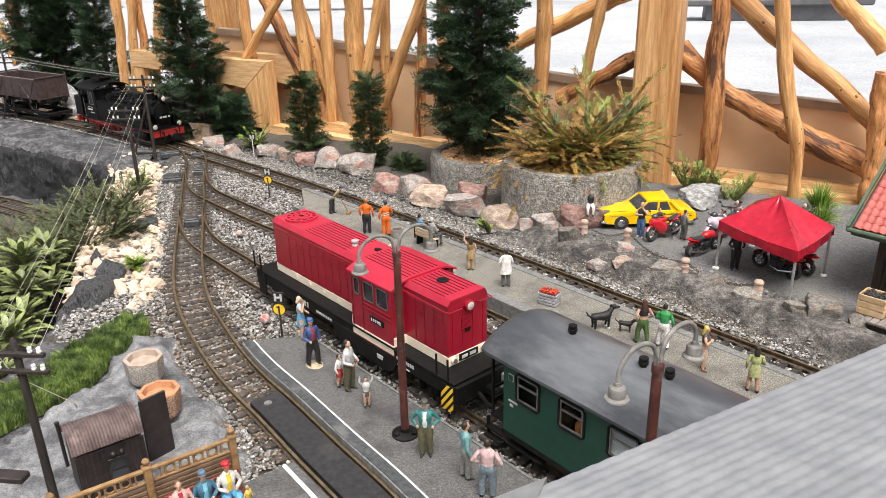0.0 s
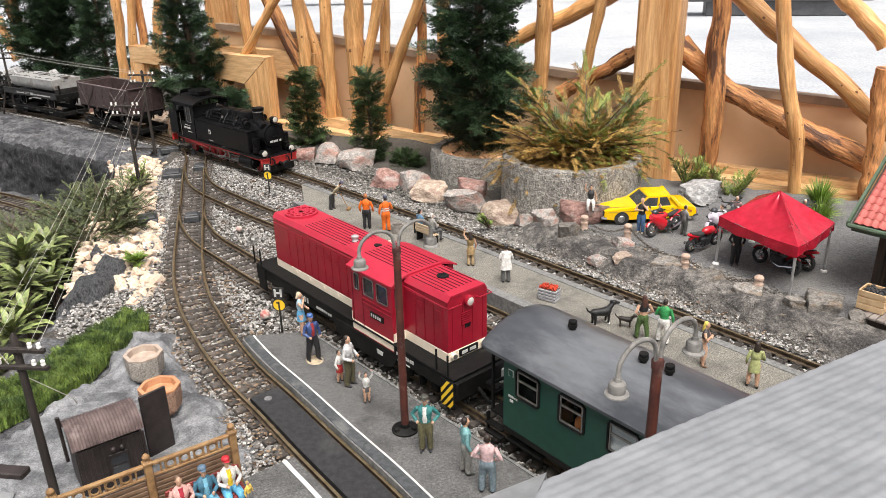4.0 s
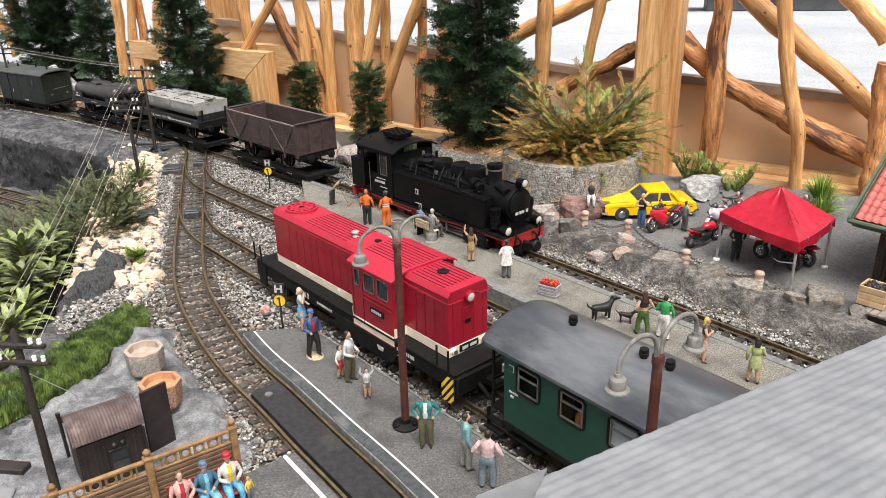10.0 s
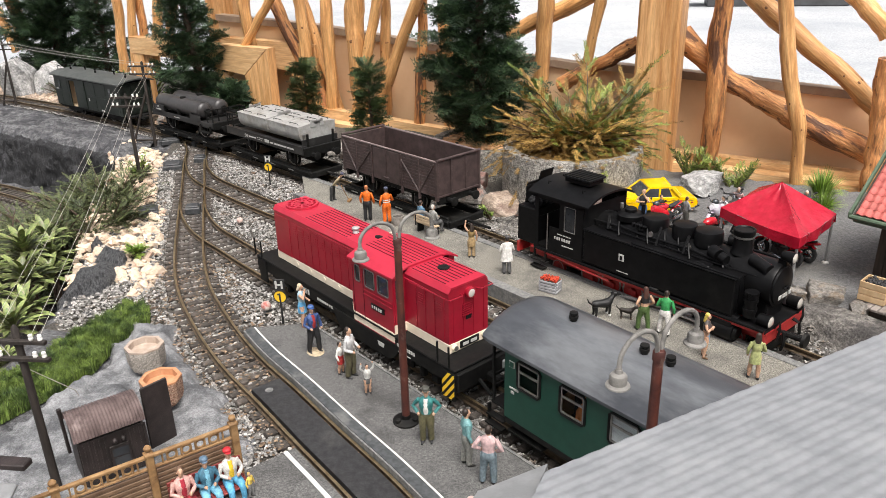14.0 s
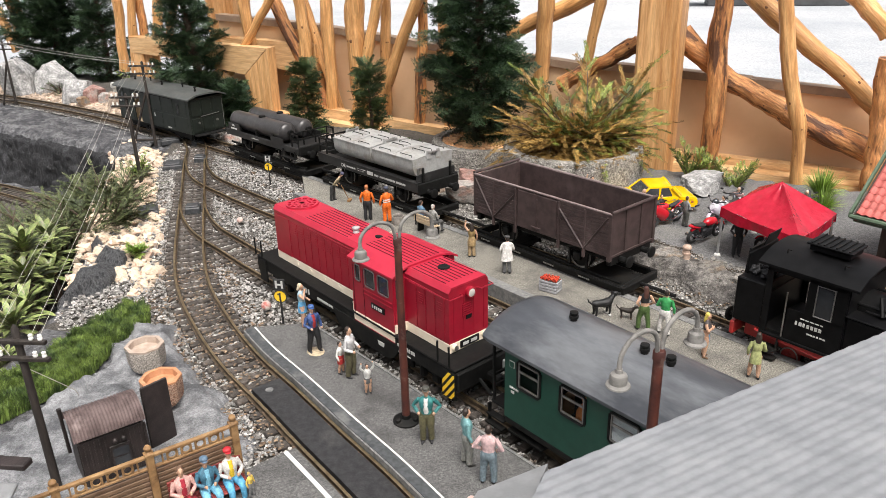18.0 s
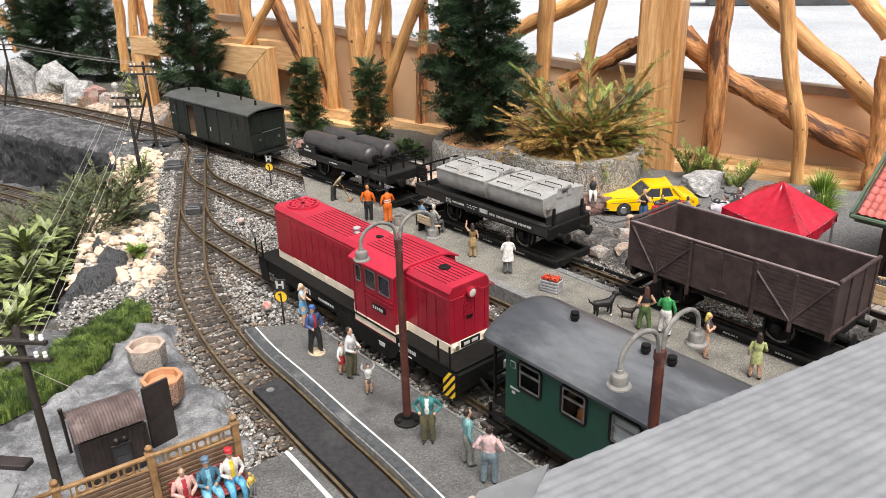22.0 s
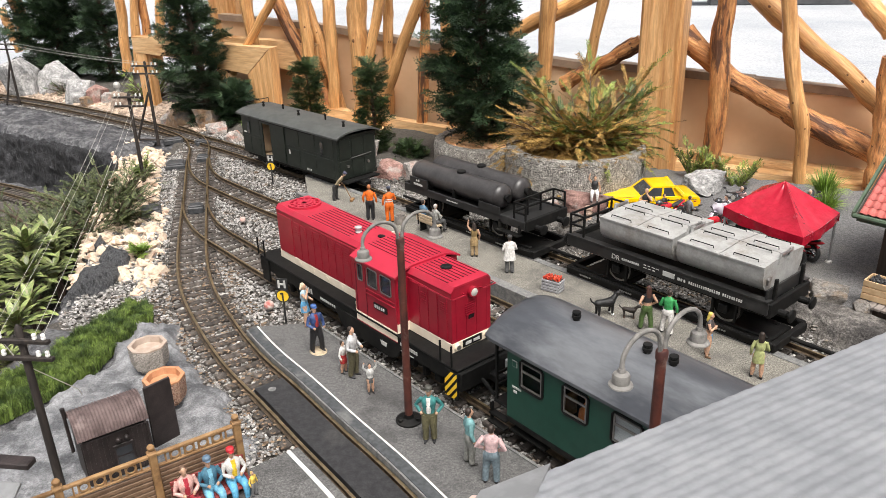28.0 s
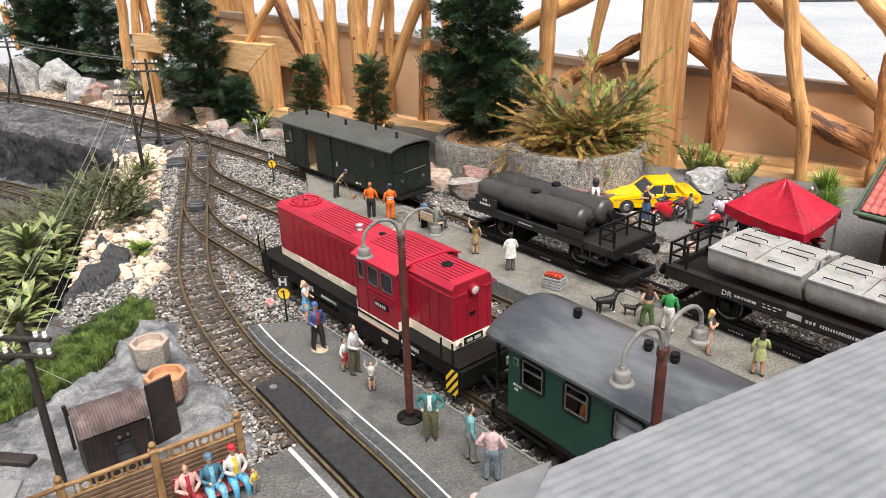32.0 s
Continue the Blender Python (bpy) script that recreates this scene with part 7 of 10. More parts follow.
figure("bent worker figurine in beige jacket sweeping with a broom", -.222, 1.454, B, .062, -15, (.33, .27, .17), (.04, .04, .04), HAIR, "hold", hat=(.08, .08, .13), lean=.8)
figure("worker figurine in orange jacket and black trousers", -.141, 1.336, B, .072, 80, ORANGE, DARK, (.45, .16, .06), "down", wide=1.05)
figure("worker figurine in orange suit with reflective stripes", -.104, 1.321, B, .072, 110, ORANGE, ORANGE, HAIR, ("hold", "down"), hat=(.06, .07, .11), stripe=WHITE)
figure("woman figurine in khaki waving with one arm", .045, 1.151, B, .062, 100, (.25, .17, .07), (.38, .27, .15), HAIR, ("down", "up"), sleeves=SKIN, slim=True, locks=.12, skirt=(.36, .25, .12))
figure("man figurine in white coat and dark hat", .097, 1.083, B, .066, 100, WHITE, (.12, .12, .12), HAIR, "hold", coat=WHITE, hat=(.05, .05, .05))
figure("long-haired woman figurine in black top and olive trousers", .262, .893, B, .067, 95, DARK, (.07, .12, .035), (.07, .028, .02), "hips", sleeves=SKIN, slim=True, locks=.15, stance=.05, belly=True)
figure("man figurine in green shirt and white trousers", .286, .88, B, .067, 60, GREEN, WHITE, HAIR, ("down", "hold"), stance=.04)
figure("blond woman figurine in bikini top and denim shorts with folded arms", .32, .821, B, .064, -30, (.06, .05, .05), (.16, .34, .55), (.62, .48, .1), "cross", sleeves=SKIN, barelegs=True, shoes=(.1, .05, .02), slim=True, locks=.1, belly=True)
figure("woman figurine in lime green dress with shoulder bag", .362, .77, B, .064, 70, (.42, .45, .2), SKIN, HAIR, ("hold", "down"), skirt=(.42, .45, .2), barelegs=True, slim=True, locks=.1, stance=.03)
figure("bald man figurine in black vest and jeans with folded arms", .353, 1.266, S, .068, -120, DARK, JEANS, SKIN, ("cross", "face"), sleeves=SKIN, shoes=(.5, .4, .3))
figure("rider figurine in grey leather jacket beside a red motorcycle", .425, 1.25, S, .058, 20, (.22, .22, .22), (.09, .09, .08), (.06, .03, .02), "hold")
figure("dark-haired rider figurine in black behind a red motorcycle", .39, 1.285, S, .05, -60, DARK, DARK, HAIR, "hold")
figure("woman figurine in black leather with a red helmet under the tent", .466, 1.115, S, .07, -100, DARK, DARK, HAIR, "hold")
figure("rider figurine in white and pink leathers on a motorcycle", .497, 1.255, S + .022, .06, -150, (.6, .55, .55), (.45, .25, .28), HAIR, "hold", sit=True, lean=.4)
figure("rider figurine in pink shirt leaning over a motorcycle", .533, 1.30, S + .022, .062, -110, (.58, .36, .34), DARK, (.4, .3, .25), "hold", sit=True, lean=.4)
figure("dark rider figurine behind the red tent", .645, 1.275, S + .018, .062, -100, DARK, DARK, (.5, .45, .42), "hold", sit=True)
figure("girl figurine in black dress sitting on a reddish rock", .272, 1.318, S + .042, .058, -100, DARK, WHITE, HAIR, ("up", "down"), sit=True, sleeves=SKIN, barelegs=False, skirt=None)

# broom of the bent worker
_t = thing("broom", "thin wooden broom held by the bent worker", "broom", pose(-.222, 1.454, B, 0, 0, -15))
part("stick", Mesh().cyl((.02, 0, .034), (.034, .002, .003), .0008, seg=6), M_CHAIR, _t)
part("brush", Mesh().box((.035, .002, .0025), (.006, .014, .005), .001), M_CHAIR, _t)


# ------------------------------------------------------------------ things on the island platform
M_FLOWER = mat("red_blossoms", (.32, .015, .008), (.6, .07, .02), 200, .7, island=.4)
M_PLANK = mat("grey_planter_plank", (.24, .24, .25), (.34, .34, .35), 90, .7, rnd=.15)
w = thing("planter_box", "grey slatted planter box full of red flowers", "planter", pose(.156, 1.019, B, 0, 0, -36) @ Matrix.Diagonal((.86, .86, .86, 1)))
for k in range(4):
    for s in (-1, 1):
        part("slat", Mesh().box((0, s * .0105, .003 + k * .0053), (.033, .0022, .0042), .0006), M_PLANK, w)
        part("slat", Mesh().box((s * .0165, 0, .003 + k * .0053), (.0022, .0185, .0042), .0006), M_PLANK, w)
part("soil", Mesh().box((0, 0, .012), (.031, .019, .018), 0), M_SOIL, w)
_f = Mesh()
_r = random.Random(3)
for i in range(150):
    _f.ball((_r.uniform(-.015, .015), _r.uniform(-.009, .009), .021 + _r.uniform(0, .005)), _r.uniform(.0011, .002), 5, 3, .3, _r)
tagged(part("blossom", _f, M_FLOWER, w, "dense red blossoms", smooth=0), kind="stuff")


def build_dog(label, x, y, face, k, c1, c2):
    m = Mesh()
    m.m = Matrix.Diagonal((k, k, k, 1))
    m.ring_tube([(-.52, 0, .66), (-.42, 0, .68), (-.2, 0, .67), (.08, 0, .63), (.3, 0, .66), (.42, 0, .74)], [.1, .17, .165, .2, .21, .14], 12)
    m.ring_tube([(.34, 0, .72), (.46, 0, .86), (.56, 0, .97)], [.15, .12, .1], 10)
    m.ball((.62, 0, 1.0), (.16, .12, .12), 10, 6)
    m.ring_tube([(.7, 0, .98), (.9, 0, .94)], [.08, .05], 8)
    for s in (-1, 1):
        m.ring_tube([(.55, s * .1, 1.08), (.5, s * .13, .93)], [.05, .03], 6)
    m.ring_tube([(-.5, 0, .68), (-.72, 0, .85), (-.78, 0, 1.02)], [.05, .04, .02], 6)
    for x_ in (-.38, .3):
        for s in (-1, 1):
            m.slot = 0
            m.ring_tube([(x_, s * .11, .6), (x_ + .02, s * .12, .3), (x_, s * .12, .12)], [.09, .055, .045], 7)
            m.slot = 1
            m.ball((x_ + .03, s * .12, .06), (.08, .055, .06), 7, 5)
    m.slot = 1
    m.ball((.35, 0, .6), (.1, .09, .12), 8, 5)
    return thing("toy_dog", label, "toy dog", pose(x, y, B, 0, 0, face), ms=m, material=[paint(c1), paint(c2)], smooth=60)


build_dog("black and white dog figurine standing", .216, .934, 20, .031, (.008, .008, .008), (.6, .6, .58))
build_dog("small brown dog figurine", .248, .926, -20, .019, (.02, .014, .01), (.09, .05, .03))

_t = thing("bench", "pale wooden slatted platform bench", "bench", pose(-.028, 1.262, B, 0, 0, -48))
for k in range(3):
    part("slat", Mesh().box((0, -.006 + k * .005, .019), (.05, .004, .002), .0005), M_PALEIN, _t)
    part("slat", Mesh().box((0, -.0105, .024 + k * .005), (.05, .002, .004), .0005), M_PALEIN, _t)
for s in (-1, 1):
    part("leg", Mesh().box((s * .02, 0, .0095), (.003, .014, .019), .0006).box((s * .02, -.011, .025), (.003, .002, .022), .0004), M_FRAME, _t)
figure("seated figurine in grey coat on the platform bench", -.018, 1.256, B + .0195, .066, 42, (.3, .3, .28), (.1, .1, .1), (.55, .52, .48), "front", sit=True)
figure("seated figurine in blue on the platform bench", -.04, 1.28, B + .0195, .066, 42, (.1, .2, .3), (.1, .1, .1), HAIR, "front", sit=True)
M_TERRA = mat("grey_stone_tub", (.22, .2, .18), (.34, .31, .28), 160, .9, bump=.6, bscale=500)
_t = thing("stone_tub", "small pale stone tub with brown soil on the platform", "planter", pose(-.084, 1.311, B))
part("tub", Mesh().lathe((0, 0, 0), [(.0085, 0), (.0105, .008), (.011, .017), (.0098, .017), (.0095, .0145)], 16, False), M_TERRA, _t)
part("soil", Mesh().lathe((0, 0, .013), [(.0095, 0), (.009, .0015)], 14), M_SOIL, _t)
_t = thing("toy_ball", "small mottled red and white ball in the ballast", "ball", pose(-.266, 1.009, -.003), ms=Mesh().ball((0, 0, .006), .0075, 16, 10), material=mat("mottled_ball", (.4, .1, .08), (.6, .55, .5), 90, .6))
for x, y in ((-.395, 1.385), (.02, .57)):
    thing("toy_ball", "small pale ball lying in the ballast", "ball", pose(x, y, -.006 if y > 1 else A), ms=Mesh().ball((0, 0, .006), .006, 14, 8), material=mat("pale_ball", (.5, .3, .26), (.6, .5, .45), 90, .6))


# ------------------------------------------------------------------ the square: yellow car
M_CARY = mat("yellow_car_paint", (.78, .47, .0), (.8, .5, .004), 40, .22, bump=0, rvar=.05, coat=.5)
M_CHROME = mat("chrome", (.6, .6, .62), (.7, .7, .72), 60, .15, metal=1, bump=0)
M_TYRE = mat("black_tyre", (.014, .014, .014), (.03, .03, .03), 200, .85)
M_CARGLASS = mat("car_glass", (.03, .035, .04), (.05, .055, .06), 30, .06, bump=0, spec=.8)
M_SEATRED = mat("dark_red_light", (.3, .01, .01), (.36, .02, .02), 60, .3)


def loft(ms, rings):
    """Closed rings of equal count joined into a skin, capped at the ends."""
    n = len(rings[0])
    v = [p for r in rings for p in r]
    f = []
    for i in range(len(rings) - 1):
        for j in range(n):
            k = (j + 1) % n
            f.append((i * n + j, i * n + k, (i + 1) * n + k, (i + 1) * n + j))
    f += [tuple(range(n))[::-1], tuple(range((len(rings) - 1) * n, len(rings) * n))]
    return ms.add(v, f)


def build_car():
    w = thing("model_car", "bright yellow boxy saloon model car with chrome bumpers", "model car", pose(.380, 1.345, SQUARE, 0, 0, 183) @ Matrix.Diagonal((.81, .83, .77, 1)))
    # x forward; half length .106, half width .041
    prof = [(-.104, .017), (-.106, .026), (-.1035, .0365), (-.095, .041), (-.058, .043), (.02, .0435), (.04, .043), (.094, .039), (.105, .036), (.1065, .026), (.104, .015), (.081, .0125), (-.08, .0125)]
    rings = []
    for y, k, dz in ((-.0415, .985, -.004), (-.0408, .995, -.001), (-.036, 1, 0), (.036, 1, 0), (.0408, .995, -.001), (.0415, .985, -.004)):
        rings.append([(x * k, y, z + (dz if z > .03 else 0)) for x, z in prof])
    body = part("body", loft(Mesh(), rings), M_CARY, w)
    # greenhouse
    lo = [(.03, -.0378), (.03, .0378), (-.064, .0378), (-.064, -.0378)]
    hi = [(.006, -.0325), (.006, .0325), (-.046, .0325), (-.046, -.0325)]
    gh = part("glasshouse", loft(Mesh(), [[(x, y, .042) for x, y in lo], [(x, y, .064) for x, y in hi]]), M_CARGLASS, w, "dark car windows", smooth=0)
    part("roof", loft(Mesh(), [[(x * 1.02 + .001, y * 1.02, .0625) for x, y in hi], [(x * 1.0, y, .0662) for x, y in hi], [(x * .8 - .005, y * .8, .0675) for x, y in hi]]), M_CARY, w)
    for (xa, ya), (xb, yb) in zip(lo, hi):
        part("pillar", Mesh().ring_tube([(xa, ya * 1.005, .0425), (xb, yb * 1.01, .064)], .0026 if xa > 0 else .0062, 6), M_CARY, gh)
    for s in (-1, 1):
        part("pillar", Mesh().ring_tube([(-.017, s * .0382, .0425), (-.019, s * .0328, .064)], .0024, 6), M_CARY, gh)
        part("rear_quarter", Mesh().add([(-.047, s * .0384, .0425), (-.068, s * .0384, .0425), (-.05, s * .0332, .064), (-.038, s * .0332, .064)], [(0, 1, 2, 3)]), M_CARY, gh, smooth=0)
        for dx, dl in ((-.022, .027), (.024, .027), (-.06, .02)):
            part("door_line", Mesh().box((dx, s * .0416, .028), (.0008, .0006, dl)), M_TYRE, body)
        for dx in (-.014, -.05):
            part("door_handle", Mesh().box((dx, s * .0422, .0365), (.007, .001, .0016)), M_CHROME, body)
        part("trim_strip", Mesh().box((0, s * .0418, .0335), (.19, .0006, .0009)), M_CHROME, body)
        part("headlamp", Mesh().ring_tube([(.105, s * .03, .0285), (.1075, s * .03, .0285)], .0055, 14), M_LAMPGLASS, body)
        part("headlamp", Mesh().ring_tube([(.105, s * .0185, .0285), (.1075, s * .0185, .0285)], .005, 14), M_LAMPGLASS, body)
        part("tail_lamp", Mesh().box((-.106, s * .03, .0275), (.002, .018, .006), .0005), M_SEATRED, body, "red tail lamp")
        part("side_lamp", Mesh().box((-.092, s * .0416, .0285), (.006, .001, .003), .0003), M_SEATRED, body)
        for x in (.066, -.06):
            arch = part("wheel_arch", Mesh().ring_tube([(x, s * .0405, .016), (x, s * .0418, .016)], .0168, 20), M_TYRE, body, "dark wheel arch")
            tyre = Mesh().ring_tube([(x, s * .033, .0145), (x, s * .0345, .0145), (x, s * .041, .0145), (x, s * .0425, .0145)], [.0125, .0145, .0145, .0125], 24)
            wh = part("wheel", tyre, M_TYRE, w)
            part("hubcap", Mesh().ring_tube([(x, s * .0426, .0145), (x, s * .0432, .0145), (x, s * .0436, .0145)], [.0085, .0078, .003], 20), M_CHROME, wh, "bright hubcap")
    part("grille", Mesh().box((.106, 0, .0285), (.002, .078, .0125), .0006), M_TYRE, body)
    for k in range(4):
        part("grille_bar", Mesh().box((.1072, 0, .0245 + k * .0027), (.0008, .074, .0007)), M_CHROME, body)
    part("bumper", Mesh().ring_tube([(.1, -.043, .018), (.1085, -.038, .018), (.11, 0, .018), (.1085, .038, .018), (.1, .043, .018)], .0034, 8), M_CHROME, w, "chrome front bumper")
    part("bumper", Mesh().ring_tube([(-.1, -.043, .018), (-.1085, -.038, .018), (-.11, 0, .018), (-.1085, .038, .018), (-.1, .043, .018)], .0034, 8), M_CHROME, w, "chrome rear bumper")
    part("bonnet_line", Mesh().box((.06, -.034, .0422), (.07, .0006, .0006)).box((.06, .034, .0422), (.07, .0006, .0006)), M_TYRE, body)
    part("mirror", Mesh().box((.02, -.044, .0455), (.003, .005, .004), .001), M_CHROME, body)


build_car()


# ------------------------------------------------------------------ motorcycles
M_BIKERED = mat("red_motorcycle_paint", (.45, .01, .02), (.5, .015, .025), 40, .25, bump=0, coat=.4)
M_BIKEDARK = mat("dark_motorcycle_metal", (.02, .02, .022), (.05, .05, .055), 120, .4, metal=.3)


def torus(ms, c, R, r, ax="y", seg=20):
    pts = []
    for k in range(seg + 1):
        t = 2 * math.pi * k / seg
        pts.append((c[0] + R * math.cos(t), c[1], c[2] + R * math.sin(t)))
    return ms.ring_tube(pts, r, 8, False)


def build_bike(label, x, y, face, lean=8, colour=None, fairing=False, k=1.0, z=None):
    w = thing("motorcycle", label, "model motorcycle", pose(x, y, SQUARE if z is None else z, 0, 0, face) @ pose(0, 0, 0, lean, 0, 0), group="model motorcycles")
    c = colour or M_BIKERED
    for x_ in (-.03 * k, .034 * k):
        wh = part("wheel", torus(Mesh(), (x_, 0, .0145 * k), .0115 * k, .0034 * k), M_TYRE, w)
        m = torus(Mesh(), (x_, 0, .0145 * k), .0082 * k, .0009 * k)
        for j in range(5):
            a = j * 1.257
            m.cyl((x_, 0, .0145 * k), (x_ + .008 * k * math.cos(a), 0, .0145 * k + .008 * k * math.sin(a)), .0009 * k, seg=5)
        part("rim", m.ring_tube([(x_, -.002, .0145 * k), (x_, .002, .0145 * k)], .0028 * k, 8), M_CHROME, wh, "metal spoked rim")
        part("mudguard", Mesh().ring_tube([(x_ + .016 * k * math.cos(t), 0, .0145 * k + .016 * k * math.sin(t)) for t in (.5, 1.0, 1.6, 2.2)], .0035 * k, 6, squash=.5), c, w)
    part("engine", Mesh().box((.0, 0, .018 * k), (.026 * k, .014 * k, .016 * k), .002).ring_tube([(.002, -.009 * k, .017 * k), (.002, .009 * k, .017 * k)], .006 * k, 10).box((.006 * k, 0, .027 * k), (.012 * k, .01 * k, .008 * k), .001), M_BIKEDARK, w)
    part("tank", Mesh().ball((.008 * k, 0, .036 * k), (.017 * k, .0085 * k, .0078 * k), 14, 8), c, w)
    part("seat", Mesh().ring_tube([(-.008 * k, 0, .034 * k), (-.02 * k, 0, .034 * k), (-.038 * k, 0, .039 * k)], [.006 * k, .0065 * k, .004 * k], 10, squash=.5), M_TYRE, w)
    part("tail", Mesh().ring_tube([(-.02 * k, 0, .031 * k), (-.042 * k, 0, .037 * k), (-.046 * k, 0, .038 * k)], [.006 * k, .005 * k, .002 * k], 8, squash=.6), c, w)
    part("fork", Mesh().cyl((.034 * k, -.0048 * k, .0145 * k), (.022 * k, -.005 * k, .042 * k), .0013 * k, seg=6).cyl((.034 * k, .0048 * k, .0145 * k), (.022 * k, .005 * k, .042 * k), .0013 * k, seg=6), M_CHROME, w)
    part("handlebar", Mesh().ring_tube([(.017 * k, -.016 * k, .045 * k), (.022 * k, -.008 * k, .045 * k), (.022 * k, .008 * k, .045 * k), (.017 * k, .016 * k, .045 * k)], .0012 * k, 6), M_BIKEDARK, w)
    for s in (-1, 1):
        part("mirror", Mesh().cyl((.02 * k, s * .012 * k, .045 * k), (.019 * k, s * .017 * k, .052 * k), .0006 * k, seg=5).ball((.018 * k, s * .018 * k, .053 * k), (.001 * k, .003 * k, .002 * k), 8, 5), M_BIKEDARK, w)
        part("exhaust", Mesh().ring_tube([(.008 * k, s * .007 * k, .012 * k), (-.01 * k, s * .009 * k, .009 * k), (-.038 * k, s * .0095 * k, .016 * k)], [.0014 * k, .0018 * k, .0028 * k], 8), M_CHROME, w, "bright exhaust pipe")
    part("headlamp", Mesh().ring_tube([(.026 * k, 0, .039 * k), (.032 * k, 0, .0395 * k)], [.004 * k, .005 * k], 12), M_BIKEDARK, w)
    part("lens", Mesh().ring_tube([(.0321 * k, 0, .0395 * k), (.0326 * k, 0, .0395 * k)], .0043 * k, 12), M_LAMPGLASS, w, "clear lamp lens")
    part("swing_arm", Mesh().cyl((-.03 * k, -.005 * k, .0145 * k), (-.004 * k, -.005 * k, .018 * k), .0016 * k, seg=6).cyl((-.03 * k, .005 * k, .0145 * k), (-.004 * k, .005 * k, .018 * k), .0016 * k, seg=6), M_BIKEDARK, w)
    part("side_stand", Mesh().cyl((-.004 * k, .006 * k, .012 * k), (-.006 * k, .016 * k, .001 * k), .001 * k, seg=5), M_BIKEDARK, w)
    if fairing:
        part("fairing", Mesh().ring_tube([(.034 * k, 0, .04 * k), (.024 * k, 0, .034 * k), (.006 * k, 0, .02 * k), (-.006 * k, 0, .014 * k)], [.005 * k, .0105 * k, .0105 * k, .007 * k], 12, squash=1.25), c, w, "rounded sports fairing")
        part("windscreen", Mesh().ball((.024 * k, 0, .046 * k), (.007 * k, .006 * k, .006 * k), 10, 6), M_CARGLASS, w)
    return w


build_bike("red faired sports motorcycle model parked on asphalt", .395, 1.262, 212, fairing=True, k=.92)
build_bike("red naked motorcycle model with black frame", .437, 1.187, 30, k=.92)
build_bike("red motorcycle model with chrome pipes under the tent", .524, 1.095, 120, k=.95)
build_bike("dark red motorcycle model in the shade of the tent", .555, 1.11, 115, k=.92)
build_bike("white and violet sports motorcycle model with rider", .497, 1.255, 215, colour=mat("white_violet_paint", (.4, .33, .42), (.6, .58, .62), 60, .3), fairing=True)
build_bike("dark motorcycle model behind the tent", .535, 1.305, 235, colour=M_BIKEDARK)
build_bike("dark touring motorcycle model behind the tent", .65, 1.275, 240, colour=M_BIKEDARK)


# ------------------------------------------------------------------ red tent
M_TENT = mat("red_tent_cloth", (.36, .006, .022), (.43, .012, .032), 60, .24, bump=.8, bscale=24, depth=.007, rvar=.1, stain=(.3, .008, .02), sscale=20)
M_TENTLEG = mat("grey_tent_pole", (.3, .3, .3), (.38, .38, .38), 60, .45, metal=.4)


def build_tent():
    w = thing("party_tent", "red cloth pavilion tent on four thin grey poles", "tent", pose(.513, 1.090, SQUARE))
    F, Lf, R = Vector((-.013, -.100, 0)), Vector((-.075, .030, 0)), Vector((.080, -.010, 0))
    Bk = Lf + R - F
    corners = [F, R, Bk, Lf]
    eave, val, apex = .082, .0155, .128
    n = 24
    for c in corners:
        leg = part("pole", Mesh().cyl((c.x, c.y, 0), (c.x * .99, c.y * .99, eave), .0021, seg=8), M_TENTLEG, w)
        part("foot", Mesh().lathe((c.x, c.y, 0), [(.0055, 0), (.005, .0025), (.002, .004)], 10), M_WHITE, leg)
    ctr = (F + R + Bk + Lf) / 4
    rng = random.Random(4)
    for i in range(4):
        a, b = corners[i] * 1.03, corners[(i + 1) % 4] * 1.03
        a, b = ctr + (corners[i] - ctr) * 1.04, ctr + (corners[(i + 1) % 4] - ctr) * 1.04
        v, f = [], []
        for r in range(n + 1):
            t = r / n
            for c in range(n + 1):
                u = c / n
                e = a.lerp(b, u)
                p = e.lerp(ctr, t)
                z = eave + (apex - eave) * (t ** 1.0) - .006 * math.sin(math.pi * u) * math.sin(math.pi * t) - .0035 * math.sin(math.pi * u) * (1 - t)
                fold = noise.noise(Vector((u * 5 + i * 3.7, t * 2.2, i)))
                z += (.0036 * fold + .001 * noise.noise(Vector((p.x * 70, p.y * 70, i)))) * math.sin(math.pi * u) * (1 - t * .35)
                v.append((p.x, p.y, z))
        for r in range(n):
            for c in range(n):
                k = r * (n + 1) + c
                f.append((k, k + 1, k + n + 2, k + n + 1))
        part("canopy_panel", Mesh().add(v, f), M_TENT, w, "red sloping tent cloth", smooth=70)
        v, f = [], []
        for r in range(4):
            for c in range(n + 1):
                u = c / n
                e = a.lerp(b, u)
                out = (e - ctr).normalized() * (.0012 * math.sin(u * 17 + i) * r / 3)
                z = eave - .0035 * math.sin(math.pi * u) - val * r / 3 * (1 - .12 * math.sin(u * 9 + i))
                v.append((e.x + out.x, e.y + out.y, z))
        for r in range(3):
            for c in range(n):
                k = r * (n + 1) + c
                f.append((k, k + 1, k + n + 2, k + n + 1))
        part("valance", Mesh().add(v, f), M_TENT, w, smooth=70)
    for c, d in zip(corners, corners[1:] + corners[:1]):
        c, d = ctr + (c - ctr) * .94, ctr + (d - ctr) * .94
        part("eave_bar", Mesh().cyl((c.x, c.y, eave - .007), (d.x, d.y, eave - .007), .0013, seg=6), M_TENTLEG, w)


build_tent()

